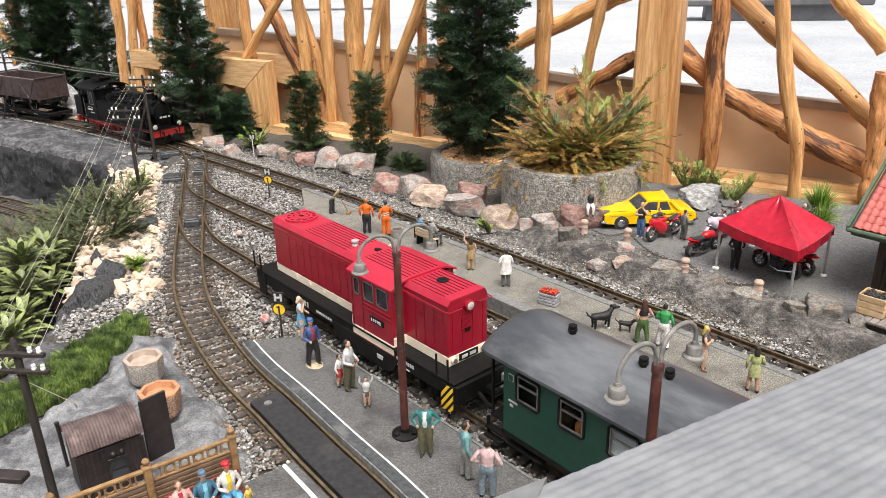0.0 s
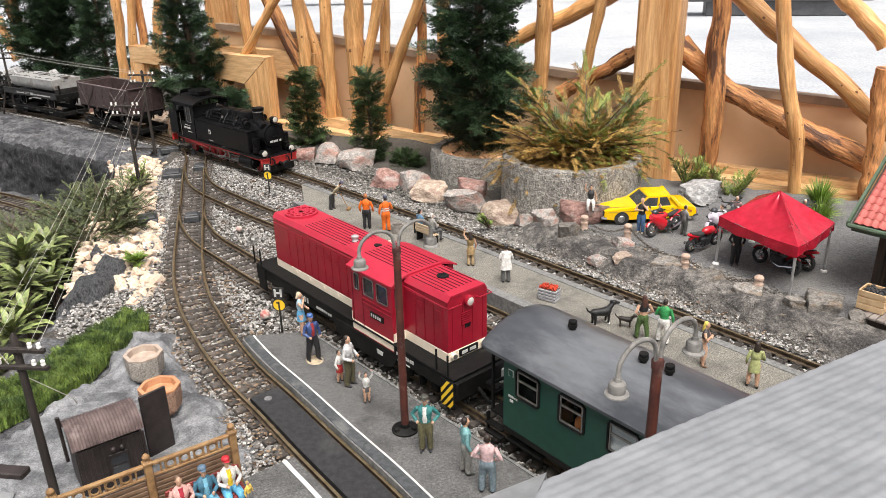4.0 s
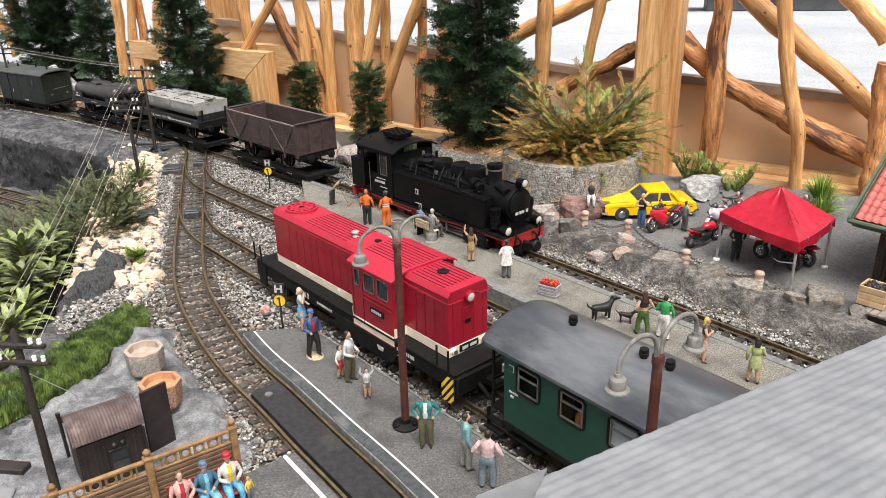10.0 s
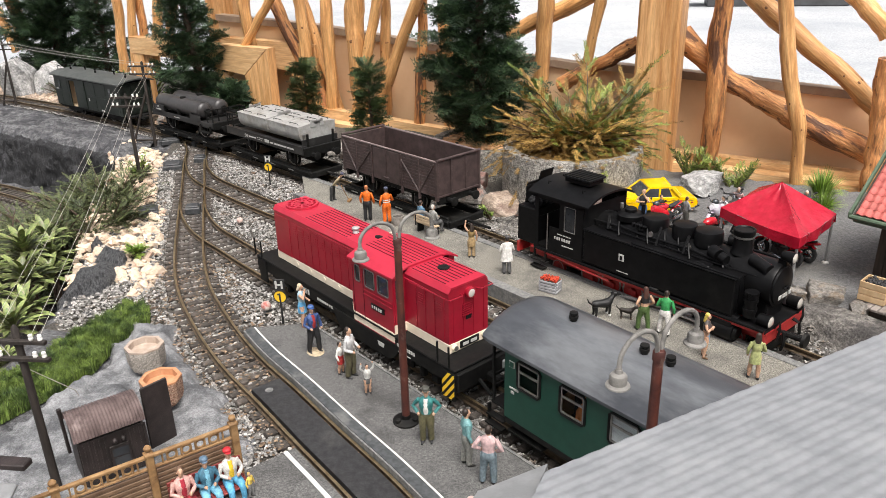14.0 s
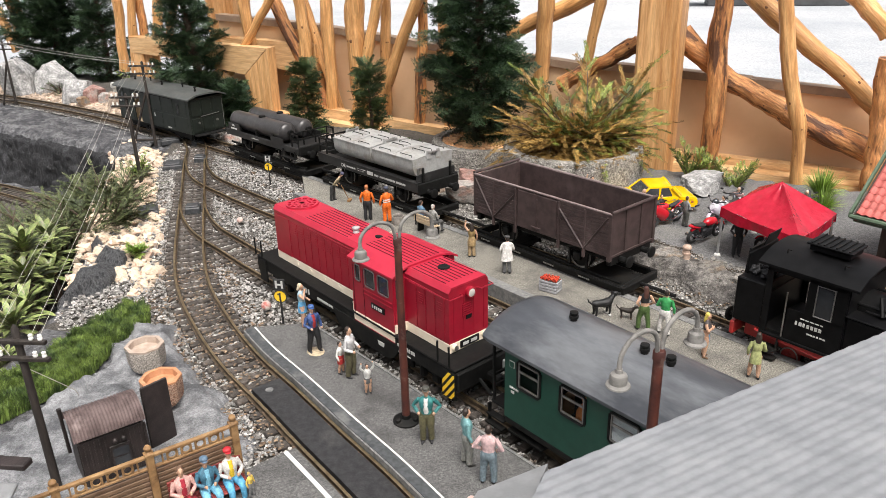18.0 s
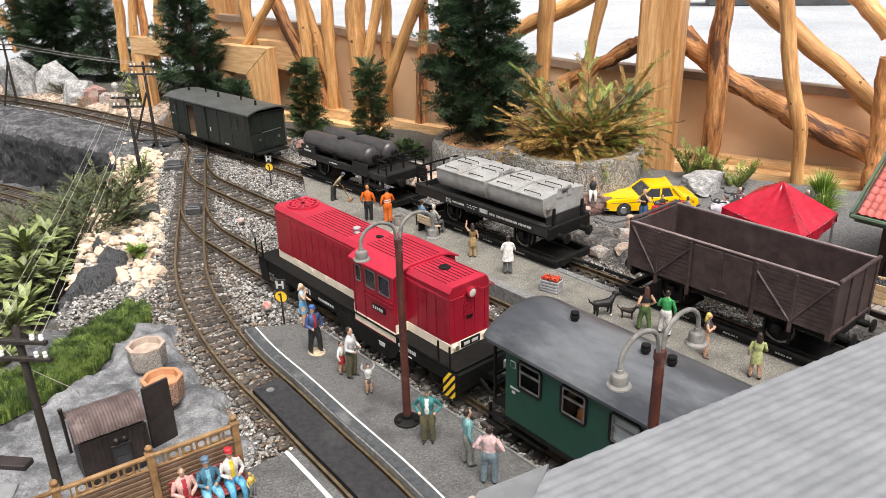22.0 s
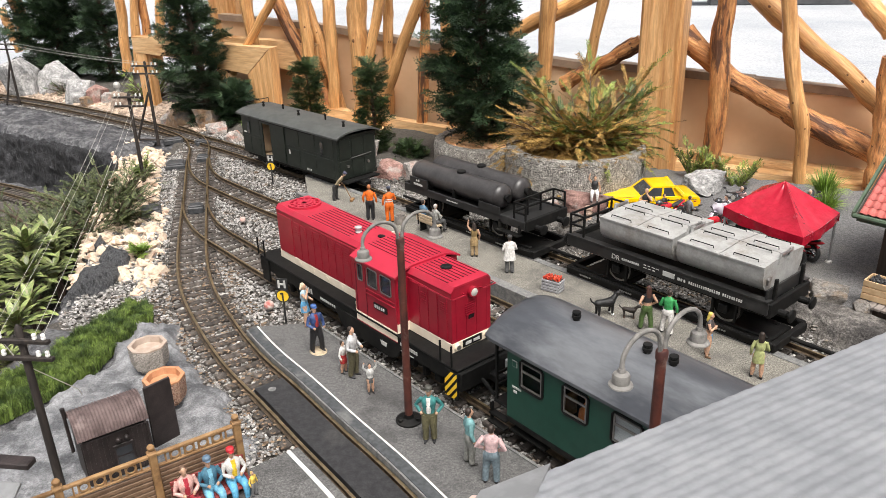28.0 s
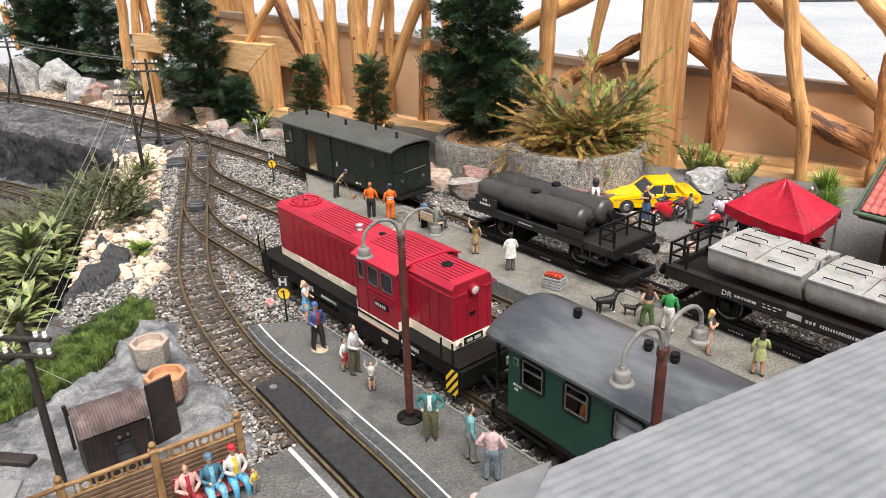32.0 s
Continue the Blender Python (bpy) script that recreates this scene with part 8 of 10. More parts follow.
# bollards with a chain
M_BOLL = mat("sandstone_bollard", (.36, .25, .19), (.46, .34, .27), 160, .85, bump=.4, bscale=500)
M_CHAIN = mat("rusty_chain", (.06, .045, .035), (.1, .08, .06), 100, .6, metal=.4)
BOL = [(.257, 1.290), (.324, 1.241), (.382, 1.101), (.463, 1.013)]
for x, y in BOL:
    w = thing("bollard", "pinkish sandstone bollard with a round head", "bollard", pose(x, y, SQUARE - .002) @ Matrix.Diagonal((.84, .84, .9, 1)), group="bollards on the square")
    part("shaft", Mesh().lathe((0, 0, 0), [(.0085, 0), (.0088, .004), (.0078, .006), (.0076, .014), (.0086, .015), (.0086, .0185), (.0076, .0195), (.0074, .024)], 16), M_BOLL, w)
    part("head", Mesh().lathe((0, 0, .024), [(.0066, 0), (.0086, .0022), (.0084, .005), (.006, .0078), (.002, .009)], 16), M_BOLL, w)
for (x0, y0), (x1, y1) in zip(BOL, BOL[1:]):
    w = thing("chain", "thin sagging rusty chain between bollards", "chain", group="chains between bollards")
    L = math.hypot(x1 - x0, y1 - y0)
    n = int(L / .0042)
    link = torus(Mesh(), (0, 0, 0), .0021, .0006, seg=8).mesh("link", M_CHAIN)
    for k in range(1, n):
        u = k / n
        z = SQUARE + .0215 - .0185 * 4 * u * (1 - u) * .85
        part("link", link, None, w, at=pose(x0 + (x1 - x0) * u, y0 + (y1 - y0) * u, z, 90 * (k % 2), 0, math.degrees(math.atan2(y1 - y0, x1 - x0))))

# ------------------------------------------------------------------ small house with a red tiled roof
M_TILE = mat("red_roof_tile", (.34, .07, .06), (.45, .12, .1), 110, .75, rnd=.16, stain=(.28, .09, .08), stain_at=.6, sscale=40)
M_GREENTRIM = mat("dark_green_trim", (.05, .085, .05), (.08, .12, .075), 60, .6)
M_DARKWOOD = mat("dark_brown_timber", (.03, .02, .014), (.055, .038, .027), 60, .7, stretch=(4, 4, .5))
M_CRATE = mat("pale_crate_wood", (.48, .32, .17), (.58, .41, .24), 80, .7, rnd=.1)
M_DECK = mat("weathered_deck", (.16, .135, .12), (.24, .21, .19), 90, .8, rnd=.2)


def build_house():
    yaw = -50.0
    w = thing("station_house", "dark timber model house with red tiled roof and green eaves", "model house", pose(.592, 1.004, SQUARE, 0, 0, yaw))
    # x along the eave away to the near right, y away from the track
    part("wall", Mesh().box((.17, .045, .06), (.30, .006, .12), .001), M_DARKWOOD, w)
    part("wall", Mesh().box((.02, .12, .07), (.006, .15, .14), .001), M_DARKWOOD, w)
    part("wall", Mesh().box((.32, .12, .07), (.006, .15, .14), .001), M_DARKWOOD, w)
    part("wall", Mesh().box((.17, .19, .06), (.30, .006, .12), .001), M_DARKWOOD, w)
    for k in range(10):
        part("wall_batten", Mesh().box((.03 + k * .03, .041, .06), (.005, .003, .118), .0006), M_DARKWOOD, w)
    part("corner_post", Mesh().box((.021, .044, .06), (.012, .012, .12), .001), M_DARKWOOD, w)
    y0, z0, y1, z1 = -.004, .108, .118, .205
    roof = part("roof", Mesh().prism([(y0, z0 - .003), (y1, z1 - .003), (y1, z1 - .008), (y0, z0 - .008)], "x", -.012, .35), M_DARKWOOD, w)
    part("roof", Mesh().prism([(.24, z0 - .003), (y1, z1 - .003), (y1, z1 - .008), (.24, z0 - .008)], "x", -.012, .35), M_TILE, w)
    sl = math.atan2(z1 - z0, y1 - y0)
    length = math.hypot(z1 - z0, y1 - y0)
    tile = Mesh()
    nx = 6
    v, f = [], []
    for i in range(nx + 1):
        u = i / nx
        z = .0012 * math.sin(u * 2 * math.pi)
        v += [(u * .0105, 0, z), (u * .0105, .0135, z + .0002), (u * .0105, 0, z - .0018)]
    for i in range(nx):
        a, b = i * 3, i * 3 + 3
        f += [(a, b, b + 1, a + 1), (a + 2, b + 2, b, a)]
    tdata = tile.add(v, f).mesh("tile", M_TILE)
    for r_ in range(12):
        for c in range(34):
            d = r_ * .0128
            part("tile", tdata, None, roof, at=pose(-.008 + c * .0105, y0 + d * math.cos(sl), z0 + d * math.sin(sl) + .001, math.degrees(sl) - 4, 0, 0))
    part("gutter", Mesh().ring_tube([(-.014, y0 - .003, z0 - .004), (.35, y0 - .003, z0 - .004)], .0036, 8), M_GREENTRIM, w, "dark green gutter")
    part("barge_board", Mesh().prism([(y0 - .004, z0 - .006), (y1, z1 + .001), (y1, z1 + .006), (y0 - .004, z0 + .002)], "x", -.0165, -.0125), M_GREENTRIM, w, "green barge board")
    part("fascia", Mesh().box((.17, y0 + .002, z0 - .009), (.36, .003, .006)), M_GREENTRIM, w)


build_house()
w = thing("loading_deck", "weathered plank loading deck before the small house", "deck", pose(.602, .905, SQUARE, 0, 0, -50))
for k in range(16):
    part("plank", Mesh().box((-.025 + k * .0096, .0, .012), (.0088, .062, .004), .0008), M_DECK, w)
part("bearer", Mesh().box((.047, -.022, .005), (.15, .006, .011), .001), M_DARKWOOD, w)
part("bearer", Mesh().box((.047, .022, .005), (.15, .006, .011), .001), M_DARKWOOD, w)


def build_crate(x, y, z, n, turn=-48):
    w = thing("crate", "pale slatted wooden crate filled with dark coal", "crate", pose(x, y, z, 0, 0, turn), group="wooden crates")
    h = .0095
    for k in range(n):
        for s in (-1, 1):
            part("slat", Mesh().box((s * .0165, 0, .005 + k * h), (.002, .028, .0082), .0004), M_CRATE, w)
            part("slat", Mesh().box((0, s * .0145, .005 + k * h), (.034, .002, .0082), .0004), M_CRATE, w)
    part("bottom", Mesh().box((0, 0, .001), (.033, .027, .002)), M_CRATE, w)
    cm = Mesh()
    rng = random.Random(n)
    for i in range(45):
        cm.ball((rng.uniform(-.013, .013), rng.uniform(-.011, .011), n * h - .003 + rng.uniform(0, .003)), rng.uniform(.0018, .0035), 6, 4, .25, rng)
    tagged(part("coal", cm, M_COAL, w, "dark coal lumps", smooth=0), kind="stuff")


build_crate(.585, .926, SQUARE + .014, 3)
build_crate(.617, .895, SQUARE + .014, 2)


# ------------------------------------------------------------------ hut beside the forecourt
M_CORR = mat("rusty_corrugated_iron", (.085, .058, .055), (.16, .115, .11), 60, .65, metal=.2, stain=(.28, .22, .21), stain_at=.63, sscale=25)
M_HUT = mat("dark_brown_sheet", (.013, .009, .008), (.03, .021, .02), 70, .6, speck=.25)


def build_hut():
    w = thing("hut", "small dark brown hut with arched corrugated iron roof", "model hut", pose(-.352, .652, .002, 0, 0, 36) @ Matrix.Diagonal((.97, .97, .95, 1)))
    L, W = .063, .046
    part("wall", Mesh().box((0, -W / 2, .0275), (L, .0025, .055), .0005), M_HUT, w)
    part("wall", Mesh().box((0, W / 2, .0275), (L, .0025, .055), .0005), M_HUT, w)
    for s in (-1, 1):
        part("wall", Mesh().box((s * L / 2, 0, .031), (.0025, W, .062), .0005), M_HUT, w)
    for k in range(13):
        if k not in (5, 6, 7):
            part("wall_rib", Mesh().cyl((-L / 2 + .005 + k * .005, -W / 2 - .0012, .001), (-L / 2 + .005 + k * .005, -W / 2 - .0012, .054), .0013, seg=6), M_HUT, w)
    win = part("window", Mesh().box((.006, -W / 2 - .0018, .0245), (.02, .0016, .03), .0004), M_HUT, w)
    part("pane", Mesh().box((.006, -W / 2 - .0028, .031), (.0155, .0008, .009)), M_GLASS, win)
    part("pane", Mesh().box((.006, -W / 2 - .0028, .0185), (.0155, .0008, .011)), M_GLASS, win)
    for d in (-.004, .0045):
        part("lamp", Mesh().ball((.006 + d, -W / 2 - .004, .046), (.0028, .003, .0032), 10, 6), M_HUT, w)
    # arched corrugated roof
    n, m = 112, 10
    v, f = [], []
    for i in range(n + 1):
        x = -L / 2 - .004 + (L + .008) * i / n
        r = .0006 * math.sin(i / n * 2 * math.pi * 22)
        for j in range(m + 1):
            a = math.pi * (.06 + .88 * j / m)
            v.append((x, -(.0275 + r) * math.cos(a), .0545 + (.0245 + r) * math.sin(a)))
    for i in range(n):
        for j in range(m):
            a = i * (m + 1) + j
            f.append((a, a + 1, a + m + 2, a + m + 1))
    part("roof", Mesh().add(v, f), M_CORR, w, "rusty arched corrugated iron roof", smooth=60)
    part("gable", Mesh().prism([(-.0265 * math.cos(math.pi * k / 10), .054 + .0235 * math.sin(math.pi * k / 10)) for k in range(11)], "x", L / 2 - .001, L / 2 + .001), M_HUT, w)
    part("gable", Mesh().prism([(-.0265 * math.cos(math.pi * k / 10), .054 + .0235 * math.sin(math.pi * k / 10)) for k in range(11)], "x", -L / 2 - .001, -L / 2 + .001), M_HUT, w)
    part("stove_pipe", Mesh().ring_tube([(-L / 2 - .006, .006, .03), (-L / 2 - .0065, .006, .075), (-L / 2 - .0065, .006, .085)], [.0018, .0018, .0024], 8), M_HUT, w)


build_hut()
w = thing("screen_board", "upright dark brown board screen behind the hut", "board screen", pose(-.312, .690, 0, 0, 0, 48))
part("board", Mesh().box((0, 0, .038), (.03, .003, .076), .0006), M_HUT, w)
part("support", Mesh().box((.012, .012, .02), (.003, .022, .04), .0005), M_HUT, w)


# ------------------------------------------------------------------ two washed-concrete tubs
M_TUBGREY = mat("speckled_washed_concrete", (.24, .215, .185), (.62, .56, .5), 420, .9, bump=.8, depth=.0008, sscale=60, cells=1050)
M_TUBRED = mat("reddish_washed_concrete", (.28, .14, .09), (.6, .4, .29), 420, .9, bump=.8, depth=.0008, sscale=60, cells=1050)
M_RIMW = mat("smooth_pale_rim", (.34, .26, .205), (.44, .36, .3), 90, .8)
M_RIMO = mat("smooth_orange_rim", (.42, .19, .09), (.5, .26, .14), 90, .8)
for x, y, m1, m2, lab in ((-.376, .829, M_TUBGREY, M_RIMW, "octagonal washed-concrete tub with pale rim on rock"), (-.330, .752, M_TUBRED, M_RIMO, "octagonal reddish washed-concrete tub with orange rim")):
    w = thing("concrete_tub", lab, "planter", pose(x, y, .010, 0, 0, 18) @ Matrix.Diagonal((.93, .93, .9, 1)), group="concrete tubs")
    part("body", Mesh().lathe((0, 0, 0), [(.017, 0), (.0175, .003), (.0225, .006), (.0245, .014), (.0255, .035), (.0245, .0365)], 8, False), m1, w, smooth=25)
    part("rim", Mesh().lathe((0, 0, .0362), [(.0255, 0), (.0255, .0022), (.0205, .0024), (.0195, -.006), (.0, -.008)], 8, False), m2, w, "smooth cast rim", smooth=25)
    part("soil", Mesh().lathe((0, 0, .027), [(.0185, 0), (.012, .0014), (.002, .0016)], 12), m2, w)

# ------------------------------------------------------------------ fence with bench
M_FENCE = mat("brown_ochre_fence", (.2, .105, .04), (.3, .18, .08), 60, .7, rnd=.08, stain=(.1, .05, .02), stain_at=.6, sscale=50)
M_FENCEDARK = mat("dark_fence_board", (.1, .055, .03), (.16, .095, .055), 60, .7, rnd=.12)
M_BENCHRED = mat("dark_red_bench", (.16, .02, .02), (.22, .035, .03), 60, .6)
FY = 34.0
FR = Vector((-.2125, .626, .0))
FL = .081
fence = thing("fence", "brown wooden fence with ornamental lattice and turned post caps", "fence", pose(FR.x, FR.y, FR.z, 0, 0, FY))
for k in range(4):
    x = -k * FL
    ps = part("post", Mesh().box((x, 0, .0335), (.0072, .0072, .067), .0008).box((x, 0, .068), (.0088, .0088, .003), .0006), M_FENCE, fence)
    part("cap", Mesh().lathe((x, 0, .0695), [(.0036, 0), (.0018, .0018), (.0034, .0035), (.0036, .0055), (.002, .0078), (.0004, .0085)], 12), M_FENCE, ps)
    if k == 3:
        break
    xm = x - FL / 2
    part("top_rail", Mesh().box((xm, 0, .0655), (FL - .007, .0045, .0032), .0006), M_FENCE, fence)
    part("lattice_rail", Mesh().box((xm, 0, .0525), (FL - .007, .004, .0024), .0005), M_FENCE, fence)
    for j in range(9):
        part("board", Mesh().box((xm, 0, .004 + j * .0054), (FL - .007, .003, .0047), .0008), M_FENCEDARK, fence)
    for j in range(5):
        u = xm + (j - 2) * .0135
        part("lattice_bar", Mesh().box((u - .0022, 0, .059), (.0014, .0024, .0105)), M_FENCE, fence)
        part("lattice_bar", Mesh().box((u + .0022, 0, .059), (.0014, .0024, .0105)), M_FENCE, fence)
        if j < 4:
            part("lattice_ring", torus(Mesh(), (u + .0068, 0, .059), .0042, .0009, seg=12), M_FENCE, fence)
w = thing("bench", "dark red slatted bench against the fence", "bench", pose(FR.x, FR.y, FR.z, 0, 0, FY))
for k in range(4):
    part("slat", Mesh().box((-.036, -.012 - k * .0055, .014), (.072, .0046, .002), .0005), M_BENCHRED, w)
for k in range(3):
    part("slat", Mesh().box((-.036, -.0075, .020 + k * .0062), (.072, .002, .0048), .0005), M_BENCHRED, w)
for x in (-.066, -.006):
    part("leg", Mesh().box((x, -.026, .007), (.003, .003, .014)).box((x, -.0085, .018), (.003, .003, .036)), M_BENCHRED, w)


def on_fence(u, o):
    c, s = math.cos(radians(FY)), math.sin(radians(FY))
    return FR.x + u * c - o * s, FR.y + u * s + o * c


for u, lab, top, legs, hair, hat, ap, arms in ((-.060, "seated figurine in pink shirt with red braces", (.62, .36, .32), (.3, .03, .04), (.14, .08, .05), None, (.4, .03, .05), "front"),
                                               (-.037, "seated figurine in blue dungarees and blue cap", (.05, .15, .22), (.16, .4, .55), HAIR, (.1, .16, .23), (.18, .42, .55), "front"),
                                               (-.014, "seated figurine in white jacket, yellow vest and red cap", (.6, .58, .55), (.1, .35, .55), HAIR, (.5, .02, .03), (.75, .5, .03), "front")):
    x, y = on_fence(u, -.017)
    figure(lab, x, y, FR.z + .0145, .071, FY - 90, top, legs, hair, arms, hat=hat, sit=True, apron=ap)
x, y = on_fence(-.002, -.036)
figure("small blond child figurine in yellow near the bench", x, y, .004, .03, FY - 60, (.7, .5, .1), (.2, .2, .2), BLOND, "down")


# ------------------------------------------------------------------ telegraph poles and wires
M_POLE = mat("dark_telegraph_pole", (.015, .011, .009), (.035, .027, .022), 70, .7, stretch=(3, 3, .5))
M_INSUL = mat("white_insulator", (.75, .74, .7), (.82, .81, .78), 60, .3, bump=0)
M_WIRE = mat("pale_elastic_wire", (.4, .38, .34), (.5, .48, .44), 60, .6, bump=0)


def build_pole(x, y, z, h, turn, brace, label, arms=((.17, .034), (.154, .034))):
    w = thing("telegraph_pole", label, "telegraph pole", pose(x, y, z, 0, 0, turn), group="telegraph poles")
    part("mast", Mesh().ring_tube([(0, 0, -.01), (0, 0, h * .5), (0, 0, h - .004), (0, 0, h)], [.0045, .0039, .0034, .0012], 12), M_POLE, w)
    ends = []
    for za, half in arms:
        arm = part("crossarm", Mesh().box((0, -.0045, za), (half * 2, .005, .0042), .0006), M_POLE, w)
        part("bracket", Mesh().lathe((0, 0, za - .006), [(.0042, 0), (.0042, .002)], 12, False), M_POLE, w)
        for u in (-1, -.66, .66, 1):
            px_ = u * (half - .005)
            part("insulator", Mesh().lathe((px_, -.0045, za + .002), [(.0014, 0), (.0022, .001), (.0022, .0026), (.0013, .0032), (.002, .0038), (.002, .0056), (.001, .0064)], 10), M_INSUL, arm, "white porcelain insulator")
            ends.append((px_, za + .006))
    if brace:
        part("brace", Mesh().ring_tube([(brace, .0, -.01), (brace * .06, 0, h * .62)], .0032, 8), M_POLE, w)
        part("tie_bar", Mesh().box((brace * .5, 0, .006), (abs(brace) * 1.25, .006, .004), .0006), M_POLE, w)
    c, s = math.cos(radians(turn)), math.sin(radians(turn))
    return [Vector((x + a * c + .0045 * s, y + a * s - .0045 * c, z + b)) for a, b in ends]


W1 = build_pole(-.397, .620, .004, .182, -6, 0, "dark wooden telegraph pole with white insulators beside the hut", ((.167, .031), (.149, .031)))
W2 = build_pole(-.682, 1.651, 0, .2, -6, 0, "dark wooden telegraph pole standing in cream stones", ((.192, .034), (.173, .034)))
W3 = build_pole(-.772, 2.008, 0, .215, -6, -.062, "braced dark telegraph pole beside the through track", ((.203, .036), (.183, .036)))
W4 = build_pole(-1.448, 2.596, 0, .205, -10, -.05, "braced dark telegraph pole above the rock shelf", ((.195, .036), (.178, .036)))
for Wa, Wb, sag in ((W1, W2, .012), (W2, W3, .004), (W3, W4, .006)):
    for i in (0, 1, 2, 3):
        cu = []
        for k in range(13):
            u = k / 12
            p = Wa[i].lerp(Wb[i], u)
            cu.append(p - Vector((0, 0, sag * 4 * u * (1 - u))))
        thing("telegraph_wire", "thin pale wire strung between telegraph poles", "wire", group="telegraph wires", ms=Mesh().ring_tube(cu, .00024, 4), material=M_WIRE)
_w = [W1[1] + Vector((0, 0, -.004)), W1[1] + Vector((.012, .0, -.03)), Vector((-.372, .65, .095)), Vector((-.373, .655, .086))]
thing("telegraph_wire", "slack pale wire from the pole to the hut", "wire", group="telegraph wires", ms=Mesh().ring_tube([tuple(p) for p in _w], .0005, 5), material=M_WIRE)


# ------------------------------------------------------------------ grey roof close to the viewer
M_FGROOF = mat("pale_grey_ribbed_roof", (.175, .183, .196), (.22, .228, .242), 60, .85, bump=.1, bscale=160, stain=(.24, .248, .26), stain_at=.6, sscale=20)
M_VERGE = mat("pale_grey_verge", (.16, .165, .17), (.2, .205, .21), 60, .6)
RE, RD = Vector((.0675, .3582, .225)), Vector((.878, .478, 0))
RNV = Vector((.478, -.878, .25))


def build_near_roof():
    w = thing("station_roof", "pale grey ribbed roof of a model building close by", "model roof")
    n, m = 150, 260
    v, f = [], []
    for j in range(m + 1):
        b = .30 * j / m
        for i in range(n + 1):
            a = -.015 + -1.2 * b + (.75 - -1.2 * b) * i / n
            z = .0003 * math.sin(b / .0085 * 2 * math.pi) + .0004 * math.sin(a / .014 * 2 * math.pi + 1.5 * math.sin(b * 251))
            p = RE + RD * a + RNV * b
            v.append((p.x, p.y, p.z + z))
    for j in range(m):
        for i in range(n):
            a = j * (n + 1) + i
            f.append((a, a + 1, a + n + 2, a + n + 1))
    part("roof_sheet", Mesh().add(v, f), M_FGROOF, w, smooth=80)
    at = lambda u, v_, dz=0: tuple(RE + RD * u + RNV * v_ + Vector((0, 0, dz)))
    top = [at(-.015, -.002, -.004), at(-.004, -.012, -.004), at(-.052, -.013, -.004), at(-.42, .27, -.004), at(-.37, .3, -.004)]
    n_ = len(top)
    low = [(p[0], p[1], p[2] - .012) for p in top]
    part("verge_board", Mesh().add(top + low, [tuple(range(n_)), tuple(range(n_, 2 * n_))[::-1]] + [(i, (i + 1) % n_, n_ + (i + 1) % n_, n_ + i) for i in range(n_)]), M_VERGE, w, "smooth pale verge board", smooth=0)
    c0, c1 = RE + RD * .0 + Vector((0, 0, -.012)), RE + RD * .75 + Vector((0, 0, -.012))
    part("fascia", Mesh().ring_tube([tuple(c0), tuple(c1)], .006, 8), M_VERGE, w)
    # walls that carry it down to the ground
    q = RE + RD * .06 + RNV * .03
    part("wall", Mesh().add([(q.x, q.y, -.01), tuple(q + RD * .6 - Vector((0, 0, q.z + .01))), tuple(q + RD * .6 - Vector((0, 0, .015))), (q.x, q.y, q.z - .015)], [(0, 1, 2, 3)]), M_PLASTER, w)
    return w


build_near_roof()
w = thing("station_roof", "small grey roof corner with brown ridge close by", "model roof")
part("ridge", Mesh().box((0, 0, 0), (.07, .012, .006), .001).mesh("ridge", M_HUT), None, w, at=pose(-.378, .512, .117, 0, 0, -8))
part("roof_sheet", Mesh().box((0, -.03, -.012), (.06, .05, .004), .001).mesh("roof_sheet", M_VERGE), None, w, at=pose(-.385, .508, .112, 28, 0, -8))
part("wall", Mesh().box((-.40, .47, .045), (.06, .05, .10), .001), M_VERGE, w)


# ------------------------------------------------------------------ boulders
# place, width, height over width, kind
ROCKS = [(-.694, 2.173, .085, .72, "o"), (-.775, 2.211, .094, .74, "o"), (-.827, 2.239, .045, .9, "g"), (-.578, 2.02, .055, .6, "g"), (-.645, 2.105, .068, .45, "g"), (-.468, 1.980, .06, .6, "g"), (-.410, 1.934, .046, .7, "p"), (-.345, 1.873, .058, .6, "r"),
         (-.274, 1.826, .085, .6, "g"), (-.205, 1.760, .094, .5, "g"), (-.116, 1.636, .074, .55, "r"), (-.058, 1.602, .07, .6, "g"), (-.024, 1.533, .078, .55, "t"), (.069, 1.565, .07, .6, "r"), (.046, 1.470, .096, .5, "g"),
         (.116, 1.397, .088, .5, "t"), (.158, 1.356, .04, .6, "g"), (.194, 1.339, .045, .6, "g"), (.262, 1.316, .09, .5, "R"), (.222, 1.245, .046, .7, "G"), (.200, 1.309, .034, .6, "g"), (.515, 1.415, .092, .5, "w"),
         (.265, 1.166, .042, .4, "g"), (.308, 1.191, .042, .45, "g"), (.294, 1.147, .032, .5, "t"), (.535, .938, .055, .5, "G"), (.492, .952, .036, .5, "G"), (.562, .905, .036, .5, "G"), (.360, 1.099, .05, .35, "G"),
         (.410, 1.044, .05, .35, "G"), (.447, .995, .045, .35, "G"), (-1.525, 2.737, .15, 1.0, "w"), (-1.395, 2.745, .16, .72, "w"), (-1.253, 2.583, .115, .8, "w"), (-1.173, 2.554, .068, 1.05, "R"), (-1.052, 2.467, .08, .8, "p"), (-1.19, 2.525, .045, .95, "o"), (-1.12, 2.54, .06, .7, "g")]
M_PALEROCK = mat("pale_granite", (.22, .22, .216), (.43, .42, .41), 8, .9, stain=(.15, .15, .15), stain_at=.57, sscale=2.5, bump=.9, bscale=10, depth=.005, speck=.35, spscale=24)
